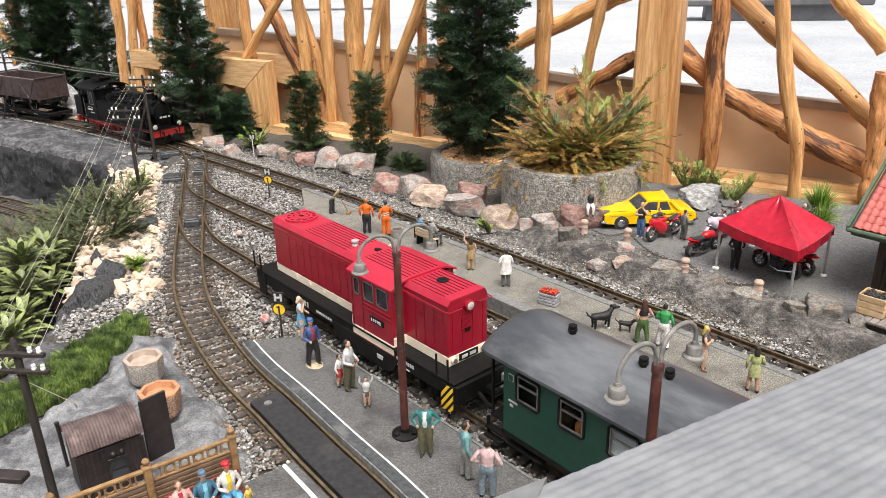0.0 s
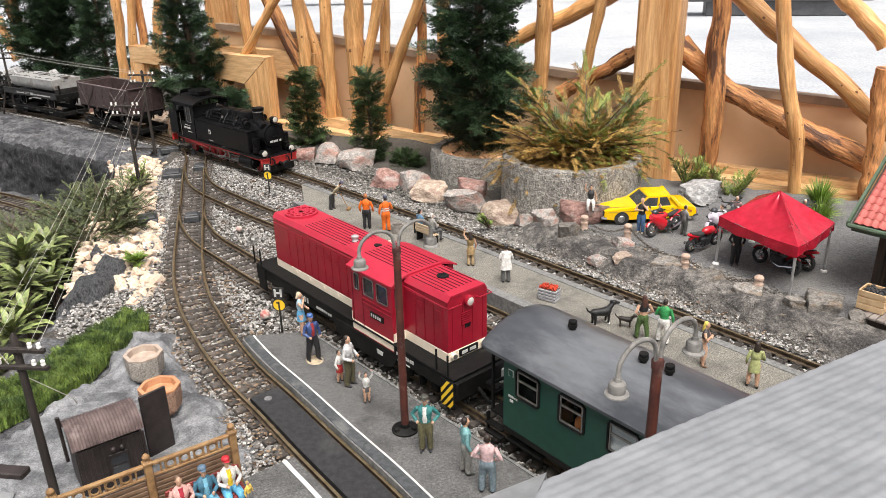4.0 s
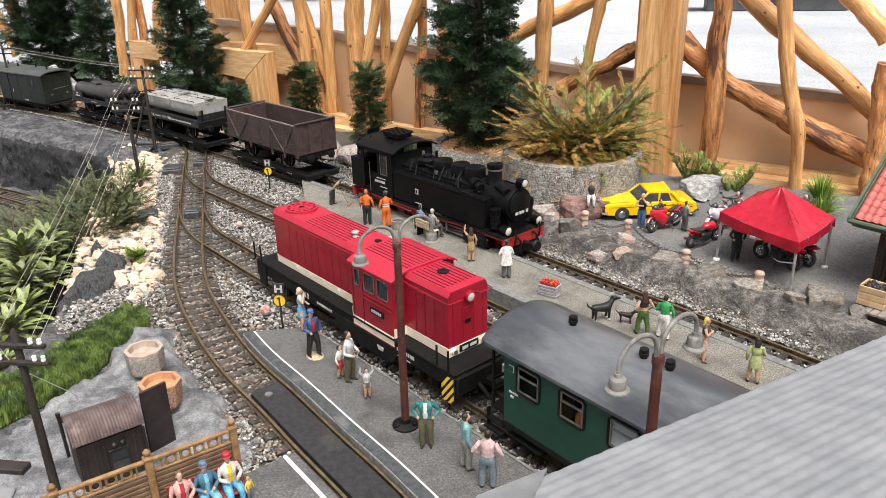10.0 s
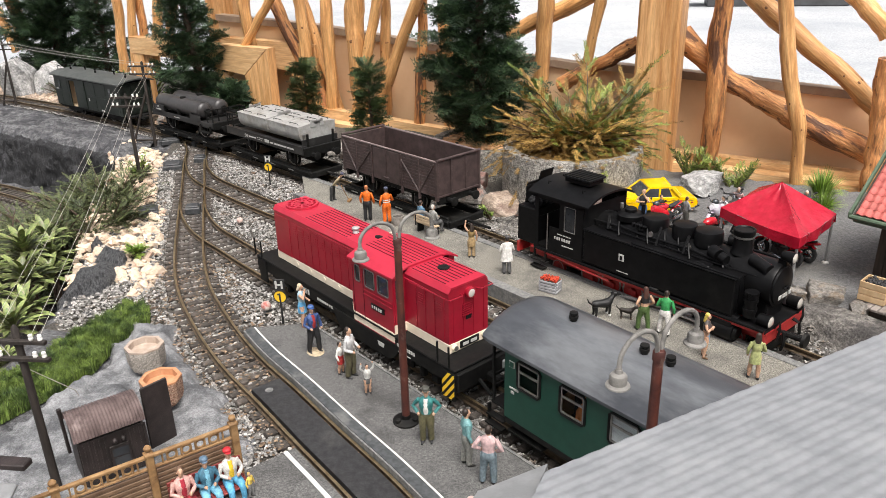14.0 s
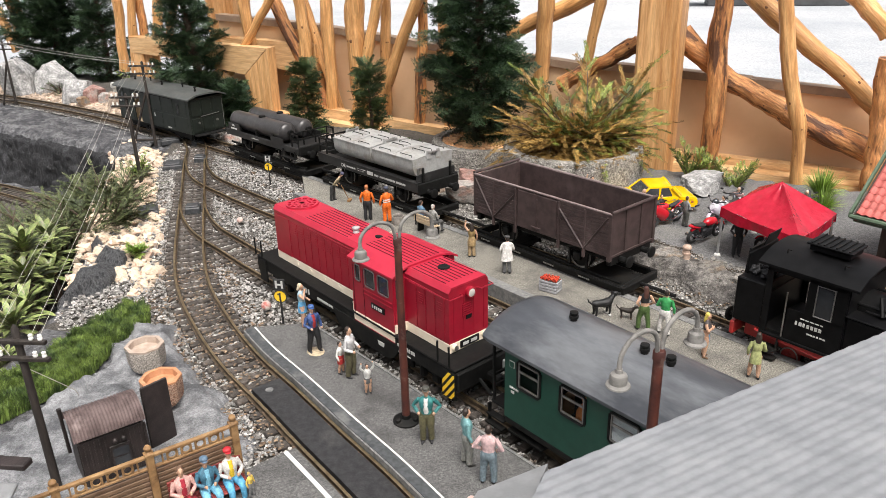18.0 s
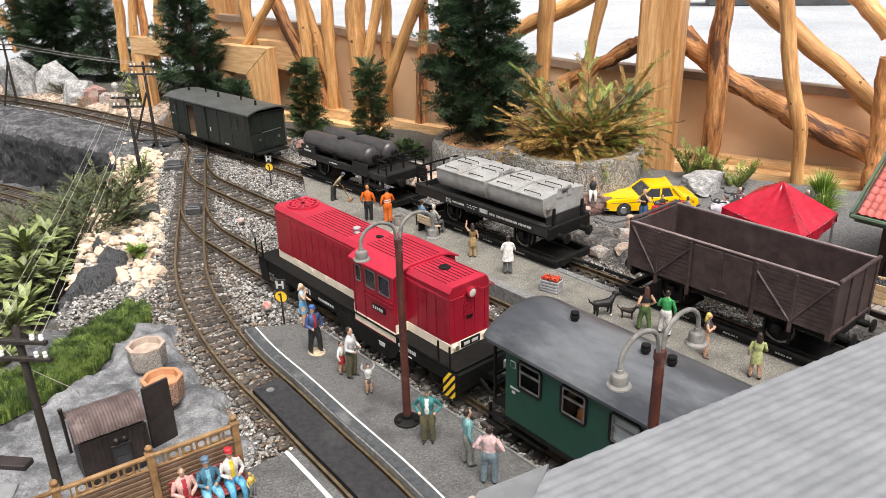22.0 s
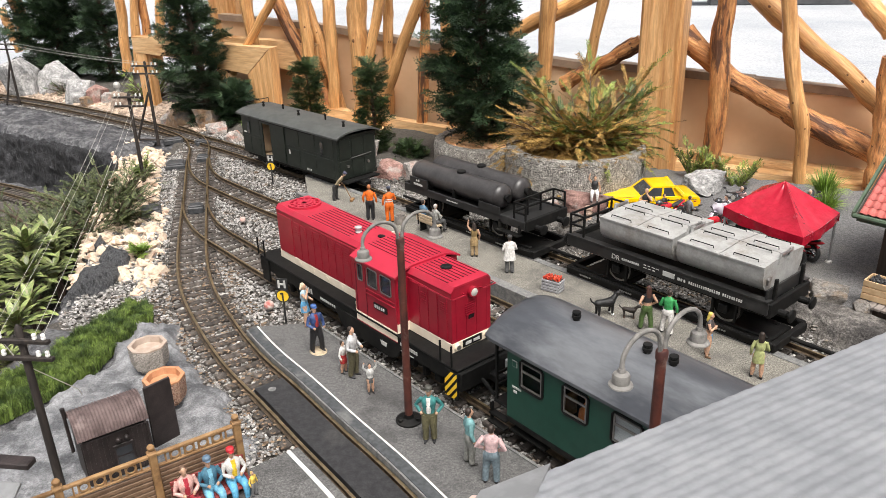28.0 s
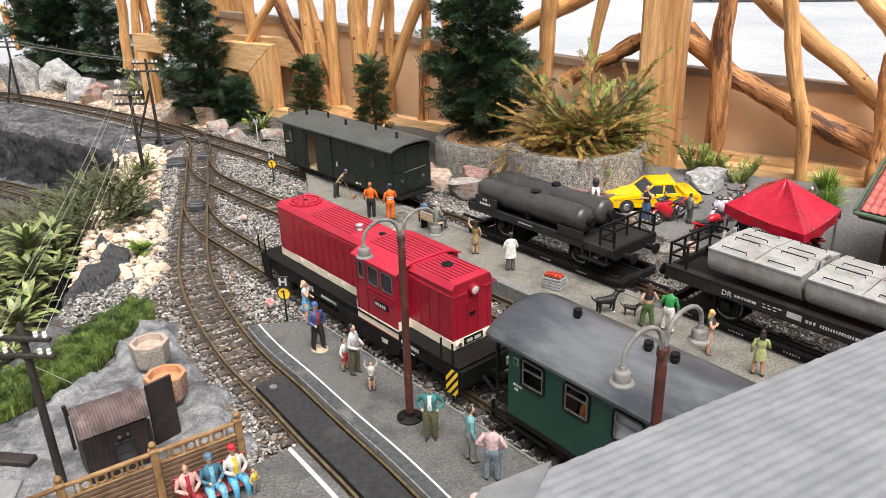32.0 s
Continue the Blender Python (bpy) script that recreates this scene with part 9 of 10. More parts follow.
M_TANROCK = mat("tan_boulder", (.27, .2, .15), (.44, .355, .285), 6, .85, rnd=.18, stain=(.22, .15, .12), stain_at=.56, sscale=2, bump=.8, bscale=9, depth=.004, speck=.28, spscale=22)
M_ORROCK = mat("ochre_boulder", (.2, .115, .06), (.33, .23, .15), 6, .85, rnd=.15, stain=(.16, .145, .13), stain_at=.54, sscale=2, bump=.8, bscale=9, depth=.004, speck=.3, spscale=22)
M_BANK = mat("weathered_slate", (.11, .1, .09), (.24, .225, .205), 5, .95, rnd=.25, spec=.2, stain=(.17, .13, .095), stain_at=.56, sscale=2, bump=.6, bscale=8, depth=.003, speck=.3, spscale=18)
KINDS = {"o": (M_ORROCK, "ochre-brown boulder beside the track"), "g": (M_BOULDER, "grey and pink granite boulder beside the track"), "p": (M_TANROCK, "pale pinkish boulder beside the track"), "r": (M_BOULDER_RED, "reddish granite boulder beside the track"),
         "t": (M_TANROCK, "tan angular boulder at the edge of the ballast"), "R": (M_BOULDER_RED, "dark red rough boulder"), "w": (M_PALEROCK, "pale grey granite block"), "G": (M_BANK, "dark grey slate-like rock in the bank")}
for i, (x, y, s, tall, k) in enumerate(ROCKS):
    m, lab = KINDS[k]
    rng = random.Random(i * 7 + 1)
    me = block_mesh("boulder", i * 3 + 2, m)
    ob = tagged(new("boulder", me), lab, "boulder", "boulders along the tracks")
    ob.matrix_basis = pose(x, y + s * .3, ground_z(x, y) + s * tall * .34, rng.uniform(-10, 10), rng.uniform(-10, 10), rng.uniform(-35, 35)) @ Matrix.Diagonal((s * .96, s * .8, s * tall * 1.06, 1))

# low broken rock bank in front of the square
rng = random.Random(77)
bankm = [stone_mesh("rock_piece", 300 + i, M_BANK, 2, .3, .6) for i in range(5)]
bank = thing("rock_bank", "low bank of grey slate pieces below the square", "rock bank", kind="structure")
_n = 0
while _n < 90:
    x, y = rng.uniform(.18, .56), rng.uniform(.86, 1.3)
    d = main_side(x, y)
    if .068 < d < .105:
        s = rng.uniform(.006, .014)
        o = part("rock_piece", bankm[_n % 5], None, bank, at=pose(x, y, ground_z(x, y) - .001, rng.uniform(-25, 25), rng.uniform(-25, 25), rng.uniform(0, 360)) @ Matrix.Diagonal((s * 1.3, s, s * .7, 1)))
        _n += 1

# ------------------------------------------------------------------ rock shelf and dark crag
M_CRAG = mat("creased_dark_rock", (.05, .052, .057), (.15, .153, .16), 50, .8, bump=1.0, bscale=60, depth=.008, stain=(.028, .029, .032), stain_at=.56, sscale=20, stretch=(1.4, 1.4, .6), speck=.3, spscale=300)


def crag(name, label, pts, seed):
    w = thing(name, label, "rock", kind="structure")
    for i, (x, y, z, sx, sy, sz, turn) in enumerate(pts):
        me = stone_mesh("rock_mass", seed + i, M_CRAG, 5, .5, 1.0)
        for q in me.vertices:
            k = Vector((q.co.x * sx, q.co.y * sy, q.co.z * sz)) * 28
            q.co *= 1 + .10 * noise.noise(k * .5) + .07 * noise.noise(k * 1.3) + .05 * abs(noise.noise(k * 3.1)) - .03 * abs(noise.noise(k * 6.0))
        part("rock_mass", me, None, w, at=pose(x, y, z, 0, 0, turn) @ Matrix.Diagonal((sx, sy, sz, 1)))
    return w


crag("crag", "smooth dark grey modelled rock along the stone slope", [(-.60, 1.225, -.04, .1, .22, .115, 20), (-.572, 1.12, -.045, .1, .18, .12, 10), (-.65, 1.36, -.045, .09, .24, .1, 15), (-.535, 1.03, -.045, .12, .14, .1, 0)], 540)


# steep rock cliff above the lower track
def build_cliff():
    edge = smooth_line([(-2.3, 2.60), (-1.75, 2.42), (-1.3, 2.2), (-1.07, 2.06), (-.87, 1.925), (-.80, 1.80), (-.775, 1.66)], .007)
    t = np.gradient(edge, axis=0)
    t /= np.linalg.norm(t, axis=1)[:, None]
    nn = np.stack([t[:, 1], -t[:, 0]], -1)          # towards the valley
    prof = [(-.16, -.004), (-.12, .0), (-.08, .006), (-.045, .008), (-.02, .006), (-.008, .001), (.0, -.01), (.006, -.03), (.009, -.06), (.014, -.09), (.02, -.12), (.035, -.15)]
    ps, pz = np.array(prof).T
    k = np.r_[0, np.cumsum(np.hypot(np.diff(ps), np.diff(pz)))]
    m = 48
    kk = np.linspace(0, k[-1], m)
    ps, pz = np.interp(kk, k, ps), np.interp(kk, k, pz)
    v, f, mi = [], [], []
    for i, (p, q) in enumerate(zip(edge, nn)):
        for j in range(m):
            s = ps[j]
            s = s * smooth((p[1] - 1.84) / .12) - .012 if s < 0 else s - .012 * smooth(s / -.01)
            x, y = p[0] + q[0] * (s + .012), p[1] + q[1] * (s + .012)
            w = Vector((x * 20, y * 20, pz[j] * 20))
            d = .009 * noise.fractal(w, 1, 2, 5) + .008 * abs(noise.noise(w * 2.3)) - .006 * abs(noise.noise(w * 4.5))
            z = pz[j]
            if s < 0:
                g = nearest(LINE_MAIN, x, y)
                z = min(z, .008) - .03 * smooth((.062 - g) / .02) - (.012 if g < .05 else 0)
                v.append((x, y, z + d * smooth((g - .04) / .05)))
            else:
                v.append((x + q[0] * d * 1.3, y + q[1] * d * 1.3, z + d * .4))
    n = len(edge)
    for i in range(n - 1):
        for j in range(m - 1):
            f.append((i * m + j, i * m + j + 1, (i + 1) * m + j + 1, (i + 1) * m + j))
            # steep part takes the dark rock with overhead light's shade in its colour
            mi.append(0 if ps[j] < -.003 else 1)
    me = bpy.data.meshes.new("rock_cliff")
    me.from_pydata(v, [], f)
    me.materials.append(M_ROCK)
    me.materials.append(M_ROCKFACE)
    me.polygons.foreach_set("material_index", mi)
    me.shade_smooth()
    tagged(new("rock_cliff", me), "crumbly grey rock shelf with a steep dark face in painted shade", "rock cliff", kind="structure")


build_cliff()


# flat rock under the tubs and the hut
def build_slab():
    nx, ny = 90, 110
    xs, ys = np.linspace(-.58, -.20, nx), np.linspace(.5, 1.0, ny)
    v, f = [], []
    ring = SLAB + SLAB[:1]
    for y in ys:
        for x in xs:
            g = edge_gap(ring, x, y) * (1 if in_poly(SLAB, x, y) else -1)
            top = .0085 - .0075 * smooth((.735 - y) / .04)
            n = noise.fractal(Vector((x * 30, y * 30, 3)), 1, 2, 4)
            v.append((x, y, -.014 + (top + .014) * smooth((g + .012 + n * .012) / .03) + (n * .006 - .005 * max(0, .12 - abs(noise.noise(Vector((x * 16, y * 16, 9))))) / .12 if y > .72 else n * .0008)))
    for j in range(ny - 1):
        for i in range(nx - 1):
            x, y = xs[i], ys[j]
            if in_poly(SLAB, x, y) or edge_gap(ring, x, y) < .014:
                f.append((j * nx + i, j * nx + i + 1, (j + 1) * nx + i + 1, (j + 1) * nx + i))
    me = bpy.data.meshes.new("rock_slab")
    me.from_pydata(v, [], f)
    me.materials.append(M_SLAB)
    me.shade_smooth()
    tagged(new("rock_slab", me), "flat grey modelled rock carrying the concrete tubs and hut", "rock", kind="structure")


build_slab()


# ------------------------------------------------------------------ cream stones
rng = random.Random(21)
cream = [stone_mesh("stone", 700 + i, M_CREAM, 2, .3, .7) for i in range(7)]
slope = thing("stone_slope", "slope of loose cream and pink stones beside the track", "stone slope", kind="structure")
_n, _try = 0, 0
while _n < 300 and _try < 20000:
    _try += 1
    x, y = rng.uniform(-.86, -.42), rng.uniform(1.03, 2.02)
    df = nearest(LINE_FRONT, x, y)
    if in_poly(VALLEY, x, y) and edge_gap(LOW_EDGE, x, y) > .012 or df < (.055 if y < 1.5 else .085) or main_side(x, y) > -.12:
        continue
    if x > float(LINE_FRONT[np.argmin(abs(LINE_FRONT[:, 1] - y)), 0]):
        continue
    if y < 1.07 or y < 1.13 and x < -.5:
        continue
    s = rng.uniform(.012, .03) * (1.25 if rng.random() < .1 else 1)
    part("stone", cream[_n % 7], None, slope, at=pose(x, y, ground_z(x, y) + s * .16, rng.uniform(-30, 30), rng.uniform(-30, 30), rng.uniform(0, 360)) @ Matrix.Diagonal((s * 1.2, s, s * .8, 1)))
    _n += 1


def cream_small(rng):
    x, y = rng.uniform(-.86, -.42), rng.uniform(1.03, 2.02)
    df = nearest(LINE_FRONT, x, y)
    if in_poly(VALLEY, x, y) and edge_gap(LOW_EDGE, x, y) > .012 or df < (.055 if y < 1.5 else .08) or main_side(x, y) > -.12:
        return None
    if x > float(LINE_FRONT[np.argmin(abs(LINE_FRONT[:, 1] - y)), 0]) or y < 1.2 and x > -.47 or y < 1.07 or y < 1.13 and x < -.5:
        return None
    return x, y, ground_z(x, y) + .002


def pebble_mass(count, place, size, seed):
    """Rounded broken pebbles, joined."""
    rng = random.Random(seed)
    kinds = []
    for i in range(6):
        me = stone_mesh("pebble", 900 + i, M_CREAM, 1, .3, .75)
        kinds.append(([tuple(q.co) for q in me.vertices], [tuple(p.vertices) for p in me.polygons]))
        bpy.data.meshes.remove(me)
    V, F, n = [], [], 0
    while n < count:
        p = place(rng)
        if not p:
            continue
        vs, fs = kinds[n % 6]
        m = Matrix.Translation(p) @ Euler((rng.uniform(-.6, .6), rng.uniform(-.6, .6), rng.uniform(0, 6.28))).to_matrix().to_4x4() @ Matrix.Diagonal([rng.uniform(*size) * k for k in (1.2, 1, .9)] + [1])
        o = len(V)
        V += [tuple(m @ Vector(q)) for q in vs]
        F += [tuple(i + o for i in q) for q in fs]
        n += 1
    me = bpy.data.meshes.new("gravel")
    me.from_pydata(V, [], F)
    return me


_c = new("gravel", pebble_mass(1100, cream_small, (.010, .020), 19))
_c.data.materials.append(mat("cream_chippings", (.46, .36, .26), (.66, .55, .44), 50, .85, island=.3))
tagged(_c, "small cream and orange chippings between the larger stones", "gravel", kind="stuff")


# cracked rock ledge between the ballast and the square
def build_ledge():
    line = LINE_MAIN[(LINE_MAIN[:, 0] > .05) & (LINE_MAIN[:, 0] < .72)]
    n, m = 160, 34
    ln = resample(line, n)
    offs = np.linspace(.052, .16, m)
    rows = [offset_line(ln, d) for d in offs]
    if main_side(*rows[-1][n // 2]) < 0:
        rows = [offset_line(ln, -d) for d in offs]
    v, f = [], []
    for j, d in enumerate(offs):
        for i in range(n):
            x, y = rows[j][i]
            k = smooth((x - .10) / .12)
            w = Vector((x * 26, y * 26, 7))
            rough = .55 * noise.fractal(w, 1, 2, 5) - .5 * abs(noise.noise(w * 1.7)) + .25
            amp = .011 * smooth((d - .055) / .02) * smooth((.152 - d) / .05)
            z = -.012 + (SQUARE + .0125) * smooth((d - .062) / .032) * k
            v.append((x, y, z + amp * rough - .003 * smooth((d - .135) / .02) + (.0025 if .07 < d < .135 else 0)))
    for j in range(m - 1):
        for i in range(n - 1):
            f.append((j * n + i, j * n + i + 1, (j + 1) * n + i + 1, (j + 1) * n + i))
    me = bpy.data.meshes.new("rock_ledge")
    me.from_pydata(v, [], f)
    me.materials.append(mat("brown_grey_ledge", (.085, .078, .072), (.2, .187, .172), 70, .95, spec=.2, bump=1.0, bscale=140, depth=.006, stain=(.06, .056, .054), stain_at=.54, sscale=26, speck=.4, spscale=420))
    me.shade_smooth()
    tagged(new("rock_ledge", me), "cracked brown-grey modelled rock ledge below the square", "rock ledge", kind="structure")


build_ledge()


def cream_far(rng):
    x, y = rng.uniform(-1.75, -.62), rng.uniform(2.15, 2.95)
    d = main_side(x, y)
    return (x, y, ground_z(x, y) + .002) if .05 < d < .05 + .14 * rng.random() ** .6 else None


_c = new("gravel", scatter_stones(3200, cream_far, (.006, .019), 9))
_c.data.materials.append(mat("cream_gravel", (.3, .225, .165), (.5, .4, .32), 50, .9, island=.4))
tagged(_c, "cream gravel strip behind the through track", "gravel", kind="stuff")


def grit(rng):
    x, y = rng.uniform(-.6, .55), rng.uniform(.95, 2.1)
    d = main_side(x, y)
    return (x, y, ground_z(x, y) + .001) if .05 < d < .16 else None


_c = new("gravel", scatter_stones(9000, grit, (.0025, .006), 10))
_c.data.materials.append(mat("pale_grit", (.11, .104, .095), (.23, .218, .2), 120, .95, island=.45, spec=.2))
tagged(_c, "grey and white grit on the shoulder behind the through track", "gravel", kind="stuff")


# dry leaf bits between the near rails and on the left bank
def litter(rng):
    x, y = rng.uniform(-.5, .45), rng.uniform(.66, 1.2)
    if nearest(LINE_FRONT, x, y) > .07 and main_side(x, y) < .06:
        return None
    if main_side(x, y) > .15:
        return None
    return x, y, max(ground_z(x, y), -.008) + .002


_c = new("leaf_litter", scatter_stones(1900, litter, (.0014, .0042), 12, .15))
_c.data.materials.append(mat("dry_leaf_bits", (.08, .05, .032), (.24, .17, .11), 120, .9, island=.5))
tagged(_c, "small dry leaf fragments on the ballast", "leaf litter", kind="stuff")


# ------------------------------------------------------------------ foliage
def frond(seed, twigs=10, leaves=7, curl=.12):
    """A flat feathery spray one unit long along x: small scale leaves on side twigs."""
    r = random.Random(seed)
    v, f = [], []

    def leaf(p, d, w, n):
        d = Vector(d)
        s = d.cross(Vector(n)).normalized() * w
        o = len(v)
        q = Vector(p)
        v.extend([tuple(q - s * .3), tuple(q + d * .55 - s), tuple(q + d), tuple(q + d * .55 + s), ])
        f.append((o, o + 1, o + 2, o + 3))

    for i in range(twigs):
        u = .12 + .85 * i / twigs
        for sgn in (-1, 1):
            L = .42 * (1 - u * .72) * r.uniform(.75, 1.15)
            a = radians(r.uniform(38, 58)) * sgn
            for j in range(leaves):
                t = (j + .4) / leaves
                p = (u + L * t * math.cos(a), L * t * math.sin(a), curl * (u + t * L) ** 2 * -1 + r.uniform(-.03, .03))
                b = a + sgn * r.uniform(-.7, .7)
                leaf(p, (.095 * math.cos(b), .095 * math.sin(b), r.uniform(-.03, .05)), .021, (r.uniform(-.3, .3), r.uniform(-.3, .3), 1))
    for j in range(8):
        leaf((.1 + j * .11, 0, -curl * (.1 + j * .11) ** 2), (.1, r.uniform(-.03, .03), r.uniform(-.02, .03)), .02, (0, 0, 1))
    return np.array(v), f


def needle_sprig(seed, n=26, length=.3, width=.024):
    """A sprig one unit long along x with two ranks of long needles."""
    r = random.Random(seed)
    v, f = [], []
    for i in range(n):
        u = i / n
        for sgn in (-1, 1):
            L = length * (1 - u * .55) * r.uniform(.7, 1.1)
            a = radians(r.uniform(48, 78)) * sgn
            up = r.uniform(-.05, .22)
            p = Vector((u, 0, 0))
            d = Vector((L * math.cos(a), L * math.sin(a), up * L))
            s = Vector((-math.sin(a), math.cos(a), 0)) * width
            o = len(v)
            v += [tuple(p - s * .4), tuple(p + d * .5 - s), tuple(p + d), tuple(p + d * .5 + s)]
            f.append((o, o + 1, o + 2, o + 3))
    return np.array(v), f


def brush_sprig(seed, n=34, length=.19, width=.02):
    """A shoot one unit long along x with short needles all round, closer above."""
    r = random.Random(seed)
    v, f = [], []
    for i in range(n):
        u = i / n
        for sgn in (-1, 1):
            L = length * (1 - u * .35) * r.uniform(.7, 1.15)
            a = radians(r.uniform(35, 65))
            ph = sgn * radians(r.uniform(45, 110))
            p = Vector((u, .05 * math.sin(2.5 * u + seed), -.06 * u * u))
            d = Vector((math.cos(a), math.sin(a) * math.sin(ph), math.sin(a) * math.cos(ph))) * L
            s = d.cross(Vector((0, r.uniform(-.5, .5), 1))).normalized() * width
            o = len(v)
            v += [tuple(p - s * .5), tuple(p + d * .55 - s), tuple(p + d), tuple(p + d * .55 + s)]
            f.append((o, o + 1, o + 2, o + 3))
    return np.array(v), f


def leaf_mass(name, placements, templates, material):
    """Many copies of the sprays, joined: placements are matrices."""
    V, F, o = [], [], 0
    for i, m in enumerate(placements):
        tv, tf = templates[i % len(templates)]
        a = np.array(m.to_3x3())
        V.append(tv @ a.T + np.array(m.translation))
        F.append(np.array(tf) + o)
        o += len(tv)
    V, F = np.concatenate(V), np.concatenate(F)
    me = bpy.data.meshes.new(name)
    me.from_pydata(V.tolist(), [], F.tolist())
    me.materials.append(material)
    return me


FRONDS = [frond(i) for i in range(5)]
SPRIGS = [needle_sprig(i) for i in range(4)]
BRUSH = [brush_sprig(i) for i in range(5)]
M_CONIFER = mat("dark_cypress_green", (.012, .032, .016), (.052, .096, .038), 40, .6, island=.6, bump=0, sscale=9)
M_CONIFER2 = mat("grey_cypress_green", (.016, .037, .013), (.07, .115, .034), 40, .6, island=.6, bump=0, sscale=9)
M_TRUNK = mat("brown_bark", (.05, .03, .02), (.1, .07, .05), 60, .8)
M_YEW = mat("yew_green", (.05, .085, .016), (.22, .26, .045), 14, .5, island=.5, bump=0, sscale=12)
M_YEWDRY = mat("dry_yew_ochre", (.18, .1, .022), (.42, .26, .07), 20, .65, island=.45, bump=0, sscale=12)
M_JUNIPER = mat("juniper_green", (.03, .045, .015), (.12, .14, .052), 30, .6, island=.6, bump=0)
M_LEAF = mat("fleshy_leaf", (.06, .105, .028), (.22, .265, .085), 9, .45, rnd=.5, stain=(.2, .17, .1), stain_at=.58, sscale=6, bump=.1)
M_GRASS = mat("static_grass", (.03, .06, .012), (.13, .19, .035), 45, .7, island=.6, bump=0)
M_BRIGHT = mat("bright_leaf_green", (.1, .18, .02), (.24, .34, .06), 30, .5, island=.4, bump=0)


def aim_matrix(p, d, size, roll):
    d = Vector(d).normalized()
    q = d.to_track_quat("X", "Z").to_matrix().to_4x4()
    return Matrix.Translation(p) @ q @ Matrix.Rotation(roll, 4, "X") @ Matrix.Diagonal((size, size, size, 1))


def conifer(label, x, y, z, h, width, seed, n_limbs=60, spray=.075, material=None, lean=0.0, skirt=.12, power=.8):
    """A trunk and limbs of uneven length, each carrying flat feathery sprays in layers with gaps between them."""
    r = random.Random(seed)
    w = thing("conifer", label, "tree", pose(x, y, z), group="conifers")
    part("trunk", Mesh().ring_tube([(0, 0, -.03), (.004 + lean * h * .4, .002, h * .4), (lean * h, 0, h)], [.011 * h / .4, .007 * h / .4, .001], 8), M_TRUNK, w)
    pl = []
    for i in range(n_limbs):
        u = .02 + .96 * (i + r.random()) / n_limbs
        a = i * 2.399 + r.uniform(-.5, .5)
        reach = width / 2 * (1 - u) ** power * min(1, .35 + u / skirt * .65) * r.uniform(.62, 1.12)
        L = max(.012, reach - spray * .45)
        rise = r.uniform(-.05, .3) + u * .75
        o = Vector((lean * u * h, 0, u * h))
        d = Vector((math.cos(a), math.sin(a), 0))
        pts = [o + d * L * t + Vector((0, 0, L * (rise * t - .3 * t * (1 - t)))) for t in (0, .35, .7, 1)]
        if L > .025:
            part("limb", Mesh().ring_tube([tuple(p) for p in pts], [.0026, .002, .0013, .0005], 5), M_TRUNK, w)
        k = max(4, int(L / (spray * .085)))
        for j in range(k + 2):
            t = min(1, .18 + .82 * (j + r.random() * .5) / k)
            q = t * 3
            e = min(int(q), 2)
            p = pts[e].lerp(pts[e + 1], q - e)
            b = a + (-1 if j % 2 else 1) * r.uniform(.25, 1.0) * (1.1 - .7 * t)
            dd = Vector((math.cos(b), math.sin(b), rise * .6 + r.uniform(-.35, .6)))
            pl.append(aim_matrix(p, dd, spray * r.uniform(.6, 1.1) * (1.05 - .3 * t), r.uniform(-.9, .9)))
        for j in range(3):       # inner dark twigs close to the trunk
            b = a + r.uniform(-1.5, 1.5)
            pl.append(aim_matrix(o + d * .006, (math.cos(b), math.sin(b), r.uniform(-.2, .8)), spray * r.uniform(.6, .95), r.uniform(-1.2, 1.2)))
    for j in range(6):
        pl.append(aim_matrix((lean * h, 0, h * (.9 + j * .015)), (r.uniform(-.4, .4), r.uniform(-.4, .4), 1), spray * .8, r.uniform(-1, 1)))
    part("crown", leaf_mass("crown", pl, FRONDS, material or M_CONIFER), None, w, "layered feathery dark green sprays")
    return w


# concrete rings
def build_ring(x, y, z, r, h, label, th=.024, n=96):
    w = thing("planter_ring", label, "planter", pose(x, y, z), group="concrete planter rings")
    v, f = [], []
    m = 10
    for j in range(m + 1):
        for i in range(n):
            t = 2 * math.pi * i / n
            k = r - (.0045 if i % 8 == 0 else 0) - (.003 if j == m else 0)
            k += .0012 * noise.noise(Vector((math.cos(t) * 16, math.sin(t) * 16, j * 1.6)))
            v.append((k * math.cos(t), k * math.sin(t), h * j / m))
    for k in (r - th * .4, r - th):
        for i in range(n):
            t = 2 * math.pi * i / n
            v.append((k * math.cos(t), k * math.sin(t), h + .0015 * noise.noise(Vector((math.cos(t) * 9, math.sin(t) * 9, 5)))))
    for i in range(n):
        t = 2 * math.pi * i / n
        v.append(((r - th) * math.cos(t), (r - th) * math.sin(t), h - .05))
    rows = m + 4
    for j in range(rows - 1):
        for i in range(n):
            k = (i + 1) % n
            f.append((j * n + i, j * n + k, (j + 1) * n + k, (j + 1) * n + i))
    part("ring", Mesh().add(v, f), M_CONCRETE, w, "rough exposed-gravel concrete ring", smooth=50)
    part("soil", Mesh().lathe((0, 0, h - .02), [(r - th + .001, 0), (r * .5, .004), (.004, .006)], 32), M_SOIL, w)
    return w


build_ring(.262, 1.485, -.005, .14, .112, "round rough concrete planter ring with a yew")
build_ring(.100, 1.745, -.055, .125, .112, "round rough concrete planter ring with a conifer and clay chips")
rng = random.Random(31)


def chips(rng):
    a, r = rng.uniform(0, 6.28), .098 * math.sqrt(rng.random())
    return (.1 + r * math.cos(a), 1.745 + r * math.sin(a), .046 + rng.uniform(0, .004))


